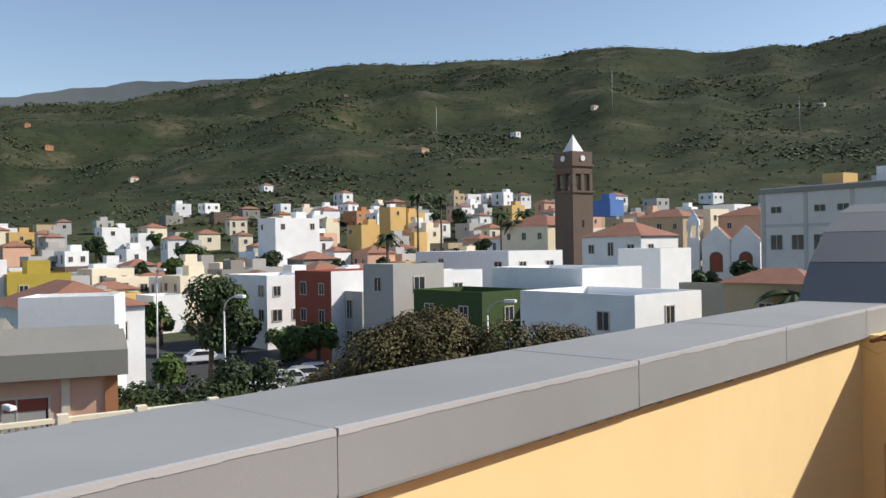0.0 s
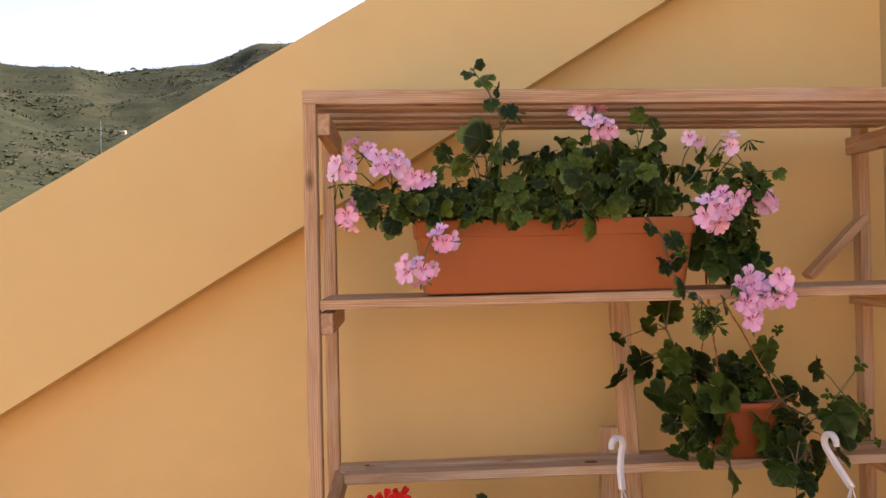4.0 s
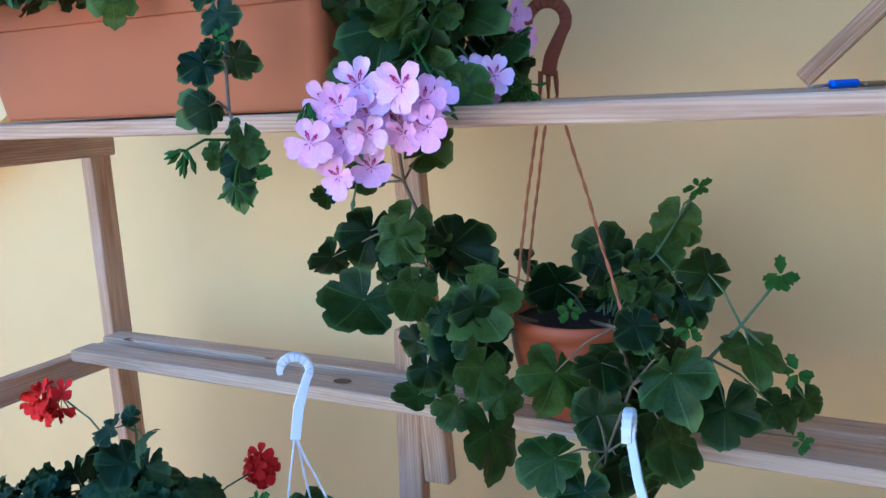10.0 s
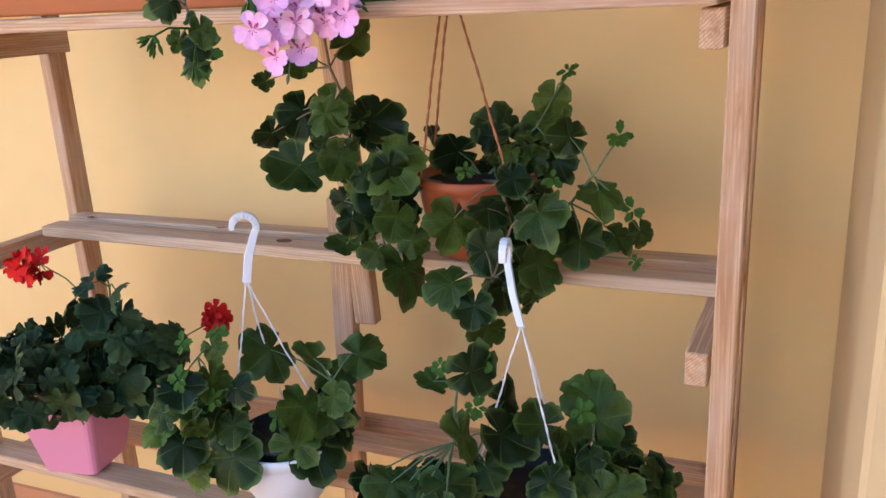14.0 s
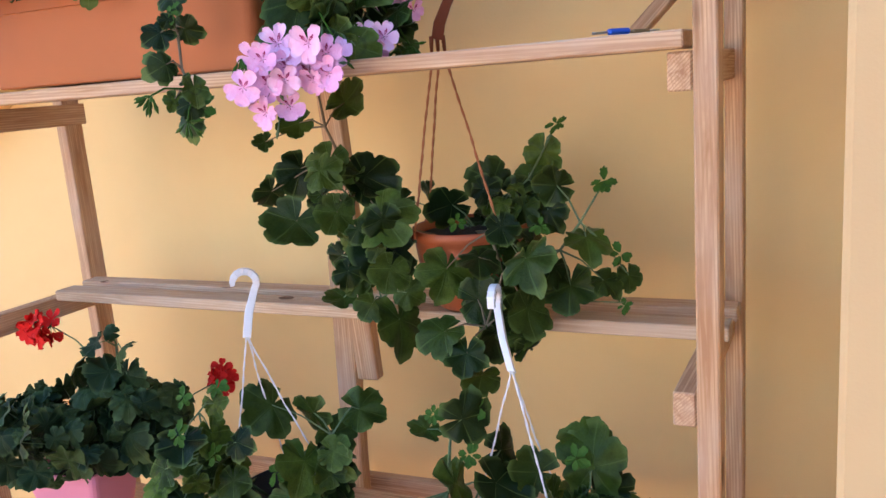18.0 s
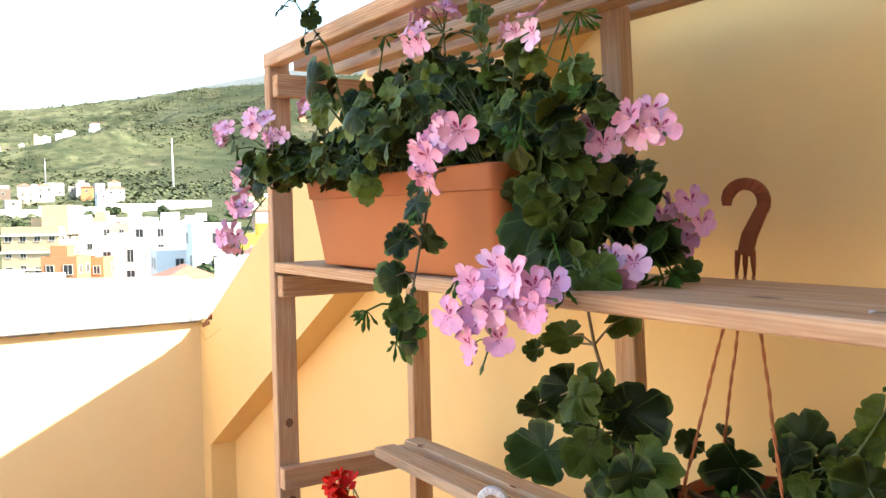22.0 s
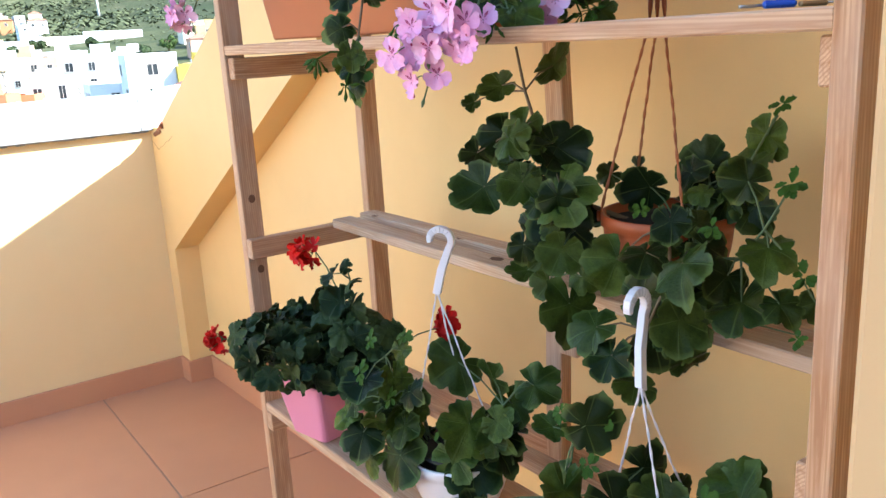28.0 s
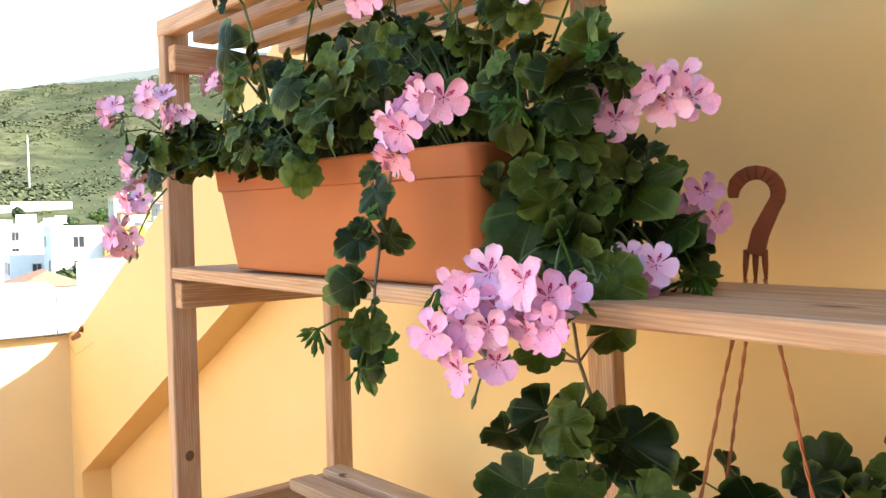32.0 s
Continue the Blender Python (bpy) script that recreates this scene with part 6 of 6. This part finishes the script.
s = 2.35
part("shaft", cube(-s, s, -s, s, 0, 21.0), TM["stone"], tower)
for z in (21.0, 25.6):
    part("cornice", cube(-s - 0.25, s + 0.25, -s - 0.25, s + 0.25, z, z + 0.35), TM["stone"], tower)
for sx in (-1, 0, 1):
    for sy in (-1, 0, 1):
        if sx or sy:
            part("belfry_pier", cube(sx * (s - 0.35) - 0.35, sx * (s - 0.35) + 0.35, sy * (s - 0.35) - 0.35, sy * (s - 0.35) + 0.35, 21.35, 24.6), TM["stone"], tower)
part("belfry_head", cube(-s, s, -s, s, 24.3, 25.6), TM["stone"], tower)
part("bell", tube(bmesh.new(), [(0, 0, 22.4), (0, 0, 22.7), (0, 0, 23.4), (0, 0, 23.8)], [0.75, 0.6, 0.42, 0.2], 14), M_METAL, tower, "bronze bell")
for rot in (0, 90):
    m = pose(0, 0, 0, 0, 0, rot) @ Matrix.Translation((0.0, -s - 0.05, 27.0)) if rot == 0 else pose(0, 0, 0, 0, 0, 90) @ Matrix.Translation((0.0, -s - 0.05, 27.0))
    bm = bmesh.new()
    tube(bm, [(0, -0.12, 0), (0, 0.2, 0)], 0.5, 20)
    part("clock_face", bm, TM["white"], tower, "white clock face", m=m)
part("clock_storey", cube(-s, s, -s, s, 25.95, 28.2), TM["stone"], tower)
bm = bmesh.new()
c = [bm.verts.new((sx * 1.35, sy * 1.35, 28.2)) for sx, sy in ((-1, -1), (1, -1), (1, 1), (-1, 1))]
apex = bm.verts.new((0, 0, 31.4))
for k in range(4):
    bm.faces.new((c[k], c[(k + 1) % 4], apex))
part("spire", bm, TM["white"], tower, "pale pyramid spire")
for k in range(3):
    part("slit", cube(s, s + 0.03, -0.25, 0.25, 5 + 5 * k, 6.2 + 5 * k), M_PANE, tower)

# church front with two gables and a bell turret
x, y = polar(23.2, 150)
church = thing("church", "white church front with two gables and arched doors", "church", Matrix.Translation((x, y, -3.6)) @ pose(0, 0, 0, 0, 0, 20) @ Matrix.Scale(0.66, 4))
part("plinth", cube(-7.1, 7.1, 0.1, 15, -7, 0), TM["white"], church)
for k in (-1, 1):
    u = 3.6 * k
    outline = [(u - 3.5, 0), (u + 3.5, 0), (u + 3.5, 8.2), (u, 12.0), (u - 3.5, 8.2)]
    part("gable_wall", prism(bmesh.new(), outline, 0.6, lambda a, w, d: (a, d, w)), TM["white"], church)
    part("roof", prism(bmesh.new(), [(u - 3.6, 8.1), (u, 11.9), (u + 3.6, 8.1), (u + 3.6, 7.6), (u - 3.6, 7.6)], 14, lambda a, w, d: (a, 0.6 + d, w)), M_TILE, church, "clay tile roof")
    arch = [(u + 1.3 * math.cos(q * math.pi / 10), 3.6 + 1.3 * math.sin(q * math.pi / 10)) for q in range(11)]
    part("door_arch", prism(bmesh.new(), [(u + 1.65, 0.0)] + [(u + (a - u) * 1.27, 3.6 + (w - 3.6) * 1.27) for a, w in arch] + [(u - 1.65, 0.0)], 0.12, lambda a, w, d: (a, -0.10 + d, w)), TM["stone"], church, "stone door arch")
    part("door", prism(bmesh.new(), [(u + 1.3, 0.0)] + arch + [(u - 1.3, 0.0)], 0.1, lambda a, w, d: (a, -0.14 + d, w)), TM["red"], church, "dark arched door")
part("nave", cube(-7.1, 7.1, 0.6, 15, 0, 7.6), TM["white"], church)
for sx in (-1, 1):
    for sy in (0, 1):
        part("turret_pier", cube(-9.4 + sx * 1.0 - 0.35, -9.4 + sx * 1.0 + 0.35, 2.0 + 2.0 * sy - 0.35, 2.0 + 2.0 * sy + 0.35, 9.0, 12.2), TM["white"], church)
part("turret_foot", cube(-10.9, -7.9, 1.5, 4.5, -6, 9.0), TM["white"], church)
part("turret_head", cube(-10.9, -7.9, 1.5, 4.5, 12.2, 13.4), TM["white"], church)
bm = bmesh.new()
c = [bm.verts.new((-9.4 + sx * 1.5, 3.0 + sy * 1.5, 13.4)) for sx, sy in ((-1, -1), (1, -1), (1, 1), (-1, 1))]
apex = bm.verts.new((-9.4, 3.0, 16.2))
for k in range(4):
    bm.faces.new((c[k], c[(k + 1) % 4], apex))
part("turret_spire", bm, TM["white"], church, "small white spire")

# street, pavement, parked cars
def strip(name, label, pts, z, mat, cat):
    bm = bmesh.new()
    prism(bm, pts, 0.3, lambda u, w, d: (u, w, z - d))
    return tagged(part(name, bm, mat), label, cat, kind="structure")


strip("road", "grey asphalt street between the houses", [polar(45, 46), polar(70, 42), polar(70, 112), polar(57, 122), polar(44, 112)], -10.42, TM["asphalt"], "street")
strip("pavement", "pale paved square beside the street", [polar(60.5, 58), polar(66, 58), polar(65, 76), polar(60, 76)], -10.28, TM["paving"], "pavement")
strip("pavement_kerb", "pale kerbed pavement beside the street", [polar(47, 80), polar(56, 78), polar(57, 84), polar(47, 87)], -10.30, TM["paving"], "pavement")


def car(az, r, yaw, colour, label):
    x, y = polar(az, r)
    t = thing("car", label, "car", Matrix.Translation((x, y, -10.42)) @ pose(0, 0, 0, 0, 0, yaw), "parked cars")
    paint = simple(colour[0] + "_car_paint", colour[1], 0.25, 0.05, 1.0, 0.0)
    prof = [(-2.0, 0.35), (2.0, 0.35), (2.05, 0.75), (1.2, 0.92), (0.75, 1.42), (-1.1, 1.45), (-1.75, 0.95), (-2.05, 0.9)]
    bm = prism(bmesh.new(), prof, 1.7, lambda u, w, d: (u, d - 0.85, w))
    bmesh.ops.bevel(bm, geom=list(bm.edges), offset=0.06, segments=2, affect="EDGES")
    part("body", bm, paint, t)
    for sy in (-0.86, 0.83):
        part("side_window", prism(bmesh.new(), [(-1.45, 0.97), (0.95, 0.97), (0.65, 1.35), (-1.0, 1.37)], 0.03, lambda u, w, d: (u, sy + d, w)), M_PANE, t)
    part("windscreen", prism(bmesh.new(), [(-0.7, 0.0), (0.7, 0.0), (0.6, 0.6), (-0.6, 0.6)], 0.02, lambda u, w, d: (1.24 - w * 0.75 + d, u, 0.93 + w * 0.78)), M_PANE, t)
    for wx in (-1.25, 1.3):
        for wy in (-0.83, 0.63):
            bm = bmesh.new()
            tube(bm, [(wx, wy, 0.31), (wx, wy + 0.2, 0.31)], 0.31, 14)
            part("wheel", bm, TM["asphalt"], t)
    for wy in (-0.6, 0.6):
        part("headlight", cube(2.0, 2.07, wy - 0.16, wy + 0.16, 0.66, 0.78), TM["white"], t)


for k, (az, r, col) in enumerate(((52.6, 74, "white"), (51.6, 76, "silver"), (50.8, 78, "white"), (53.4, 71, "silver"), (49.5, 66, "orange"), (54.4, 68, "white"), (53.2, 80, "dark"), (58.2, 92, "white"))):
    rgb = {"white": (0.75, 0.75, 0.75), "silver": (0.4, 0.41, 0.43), "orange": (0.5, 0.12, 0.03), "dark": (0.03, 0.035, 0.05)}[col]
    car(az, r, 62 + 8 * (k % 3), (col, rgb), f"{col} car parked at the kerb")


def street_lamp(az, r, top, arm=1.4, label="grey street lamp with a curved arm"):
    x, y = polar(az, r)
    z0 = -10.5
    t = thing("street_lamp", label, "street lamp", Matrix.Translation((x, y, z0)), "street lamps")
    h = top - z0
    part("pole", tube(bmesh.new(), [(0, 0, 0), (0, 0, h * 0.9)], [0.09, 0.06], 8), M_METAL, t)
    curve = [(arm * (1 - math.cos(k * math.pi / 12)), 0, h * 0.9 + h * 0.1 * math.sin(k * math.pi / 12)) for k in range(7)]
    part("arm", tube(bmesh.new(), curve, 0.05, 6), M_METAL, t)
    part("lamp_head", cube(arm - 0.05, arm + 0.75, -0.14, 0.14, h - 0.08, h + 0.12, 0.04), TM["white"], t)


street_lamp(56.9, 52, -1.2)
street_lamp(39.2, 50, -1.7)
street_lamp(61.1, 72, 0.0, 0.6, "slim grey lighting column")
street_lamp(70.2, 36, -4.2, 0.5, "slim grey lighting column")

# terrace balustrade across the street
xa, ya = polar(71.5, 32.1)
xb, yb = polar(53.4, 34.3)
ln = math.hypot(xb - xa, yb - ya)
bal = thing("balustrade", "cream cast balustrade on a terrace wall", "balustrade", Matrix.Translation((xa, ya, -5.12)) @ pose(0, 0, 0, 0, 0, math.degrees(math.atan2(yb - ya, xb - xa))))
part("terrace_wall", cube(0, ln, -0.2, 0.2, -5.4, 0.0), TM["pink"], bal)
part("foot_rail", cube(0, ln, -0.13, 0.13, 0.0, 0.12), TM["cream"], bal)
part("hand_rail", cube(0, ln, -0.15, 0.15, 0.75, 0.9), TM["cream"], bal)
bm = bmesh.new()
lathe(bm, [(0.05, 0.12), (0.05, 0.18), (0.085, 0.32), (0.045, 0.52), (0.04, 0.62), (0.06, 0.70), (0.06, 0.75)], 8)
first = part("baluster", bm, TM["cream"], bal, m=Matrix.Translation((0.2, 0, 0)))
n = int(ln / 0.26)
for k in range(1, n):
    ob = new("baluster", first.data)
    ob.parent = bal
    ob.matrix_basis = Matrix.Translation((0.2 + 0.26 * k, 0, 0))
for k in range(5):
    part("pier", cube(ln * k / 4 - 0.18, ln * k / 4 + 0.18, -0.2, 0.2, 0.0, 1.02), TM["cream"], bal)

# masts on the hillside
for az, r, h, mat, w in ((75.6, 520, 30, TM["white"], 1.8), (83.1, 470, 20, M_METAL, 1.2), (42.5, 700, 34, M_METAL, 1), (30.6, 760, 40, M_METAL, 1), (19.0, 640, 30, M_METAL, 1)):
    x, y = polar(az, r)
    t = thing("lattice_mast", "pale lattice mast on the hillside", "mast", Matrix.Translation((x, y, ground_z(x, y) - 1)), "hill masts")
    part("mast", tube(bmesh.new(), [(0, 0, 0), (0, 0, h * 0.7), (0, 0, h)], [0.42 * w, 0.25 * w, 0.10 * w], 4), mat, t)
    for k in range(3):
        part("cross_arm", cube(-0.9, 0.9, -0.10, 0.10, h * (0.55 + 0.15 * k), h * (0.55 + 0.15 * k) + 0.2), mat, t)


# trees
def leaf_cloud(bm, c, radii, count, size, r):
    """Many small leaf blades in an uneven mass."""
    lumps = []
    for k in range(9):
        d = Vector((r.gauss(0, 1), r.gauss(0, 1), r.gauss(0, 0.8))).normalized()
        lumps.append((Vector((c[0] + d.x * radii[0] * 0.62, c[1] + d.y * radii[1] * 0.62, c[2] + d.z * radii[2] * 0.62)), r.uniform(0.32, 0.55)))
    for k in range(count):
        lc, lr = r.choice(lumps)
        d = Vector((r.gauss(0, 1), r.gauss(0, 1), r.gauss(0, 1))).normalized() * r.uniform(0.6, 1.05)
        p = lc + Vector((d.x * radii[0], d.y * radii[1], d.z * radii[2])) * lr
        n = (d + Vector((r.gauss(0, 0.5), r.gauss(0, 0.5), 0.5 + r.gauss(0, 0.4)))).normalized()
        t = n.orthogonal().normalized()
        t = (Matrix.Rotation(r.uniform(0, 6.28), 3, n) @ t) * size * r.uniform(0.6, 1.3)
        s = n.cross(t) * 0.55
        bm.faces.new([bm.verts.new(p + q) for q in (-t, s, t, -s)])
    return bm


def crown_material(name, dark, light):
    n = Nodes(name)
    g = n.add("ShaderNodeNewGeometry")
    c = n.mix(g.outputs["Random Per Island"], dark, light)
    m = n.done(c, 0.7, spec=0.25)
    return m


M_TREE = crown_material("dark_tree_leaves", (0.018, 0.032, 0.012), (0.050, 0.075, 0.025))
M_BROWNTREE = crown_material("bronze_tree_leaves", (0.040, 0.036, 0.014), (0.125, 0.105, 0.042))
M_FRESHTREE = crown_material("fresh_tree_leaves", (0.035, 0.065, 0.015), (0.085, 0.13, 0.03))
M_PALM = crown_material("palm_fronds", (0.030, 0.045, 0.015), (0.07, 0.09, 0.03))


def tree(az, r, top, radius, mat, label, count=2600, size=0.28, squash=0.9):
    x, y = polar(az, r)
    z0 = ground_z(x, y)
    rr = random.Random(round(az * 100 + r))
    t = thing("tree", label, "tree", Matrix.Translation((x, y, z0)))
    h = top - z0
    c = (0, 0, h - radius * squash)
    bm = bmesh.new()
    tube(bm, [(0, 0, -0.3), (0.1, 0, h * 0.3), (0.05, 0.1, c[2])], [0.3, 0.22, 0.12], 8)
    for k in range(5):
        a = k * 1.256 + 0.4
        tube(bm, [(0.08, 0.05, h * 0.35), (radius * 0.35 * math.cos(a), radius * 0.35 * math.sin(a), h * 0.55), (radius * 0.65 * math.cos(a), radius * 0.65 * math.sin(a), c[2] + 0.2)], [0.12, 0.08, 0.03], 6)
    part("trunk", bm, M_BARK, t)
    bm = leaf_cloud(bmesh.new(), c, (radius, radius, radius * squash), count, size, rr)
    part("crown", bm, mat, t)
    return t


tree(57.8, 76, -0.6, 4.0, M_TREE, "dark green street tree with a dense crown", 6500, 0.2)
for az, r, top, rad in ((45.2, 40, -1.7, 3.4), (41.2, 41, -1.1, 3.4), (37.6, 42, -1.6, 3.0), (48.6, 41, -3.0, 2.6), (34.6, 43, -2.5, 2.4), (43.2, 44, -1.4, 3.2)):
    tree(az, r, top, rad, M_BROWNTREE, "bronze green tree with a broad uneven crown", 15000, 0.10, 0.8)
for az, r, top, rad in ((53.0, 82, -5.2, 2.4), (50.8, 84, -5.2, 2.4), (60.0, 66, -6.0, 1.6)):
    tree(az, r, top, rad, M_FRESHTREE, "small clipped green street tree", 1800, 0.26)
for az, r, top, rad in ((61.5, 47, -5.3, 2.2), (59.2, 48, -5.2, 2.3), (57.0, 46, -5.3, 2.2), (63.4, 49, -5.3, 2.1), (55.3, 50, -4.3, 2.5), (60.4, 43, -5.3, 1.9), (58.2, 43, -5.2, 1.9), (62.6, 44, -5.3, 1.9)):
    tree(az, r, top, rad, M_TREE, "dark green rounded garden shrub", 4000, 0.14)
for k in range(96):
    az, r = (rng.uniform(18, 72), rng.uniform(95, 300)) if k < 80 else (rng.uniform(72, 91), rng.uniform(175, 330))
    x, y = polar(az, r)
    tree(round(az, 1), round(r), ground_z(x, y) + rng.uniform(5, 9), rng.uniform(2, 3.6), rng.choice((M_TREE, M_TREE, M_FRESHTREE)), "dark green tree between the houses", 1300, 0.4)


def palm(az, r, top, label="tall palm with arching fronds"):
    x, y = polar(az, r)
    z0 = ground_z(x, y)
    rr = random.Random(round(az * 77))
    t = thing("palm_tree", label, "palm", Matrix.Translation((x, y, z0)), "palms")
    h = top - z0 - 1.5
    part("trunk", tube(bmesh.new(), [(0, 0, -0.3), (0.15, 0, h * 0.5), (0, 0.1, h)], [0.32, 0.24, 0.26], 8), M_BARK, t)
    for k in range(18):
        a, up = k * 2.4 + rr.uniform(-0.2, 0.2), rr.uniform(-0.5, 1.1)
        bm = bmesh.new()
        ln = rr.uniform(2.6, 3.4)
        prev = None
        for i in range(8):
            f = i / 7
            p = Vector((math.cos(a) * ln * f * 0.85, math.sin(a) * ln * f * 0.85, h + up * ln * 0.55 * f - 1.9 * f * f))
            w = 0.42 * math.sin(math.pi * min(1, f * 0.9 + 0.1)) + 0.03
            s = Vector((-math.sin(a), math.cos(a), 0)) * w
            row = [bm.verts.new(p - s - Vector((0, 0, w * 0.5))), bm.verts.new(p), bm.verts.new(p + s - Vector((0, 0, w * 0.5)))]
            if prev:
                bm.faces.new((prev[0], prev[1], row[1], row[0]))
                bm.faces.new((prev[1], prev[2], row[2], row[1]))
            prev = row
        part("frond", bm, M_PALM, t)


palm(43.9, 200, 15.5)
palm(42.3, 205, 15.0)
palm(38.2, 170, 9.5)
palm(36.6, 175, 10.0)
palm(37.4, 160, 7.5)
palm(46.0, 150, 5.0)
palm(19.3, 58, -0.3, "banana-like garden palm beside the tiled house")

# scrub and woods over the hills, past counting
rng = random.Random(11)
verts, faces = [], []
for k in range(50000):
    west = k >= 42000
    az = rng.uniform(68, 95) if west else rng.uniform(-10, 93)
    ridge = k % 25 == 0
    r = rng.uniform(1270, 1330) if ridge else math.sqrt(rng.uniform(290 ** 2, 1290 ** 2))
    x, y = polar(az, r)
    wood_here = noise.fractal(Vector((x * 0.0065, y * 0.0065, 5.0)), 1.0, 2.0, 3)
    if wood_here < -0.05 and not ridge and rng.random() < (0.9 if az > 74 else 0.8):
        continue
    z = ground_z(x, y)
    s_ = rng.uniform(0.7, 1.8) * (1.35 if wood_here > 0.22 else 0.85) * (rng.uniform(1.2, 2.4) if ridge and rng.random() < 0.18 else 1.0)
    for j in range(5):
        a, b = rng.uniform(0, 6.28), rng.uniform(0, 1)
        p = Vector((x + math.cos(a) * s_ * 0.8, y + math.sin(a) * s_ * 0.8, z + b * s_ * 0.7))
        n = Vector((math.cos(a) * 0.7, math.sin(a) * 0.7, 1.0)).normalized()
        t = (Matrix.Rotation(rng.uniform(0, 6.28), 3, n) @ n.orthogonal().normalized()) * s_ * 0.62
        q = n.cross(t)
        faces.append(tuple(range(len(verts), len(verts) + 4)))
        verts += [p - t, p + q, p + t, p - q * 0.8]
M_SCRUB = crown_material("hill_scrub_leaves", (0.046, 0.057, 0.028), (0.085, 0.098, 0.045))
me = bpy.data.meshes.new("hill_scrub")
me.from_pydata(verts, [], faces)
me.materials.append(M_SCRUB)
tagged(new("hill_scrub", me), "dark green scrub and trees scattered over the hills", "scrub", kind="stuff")
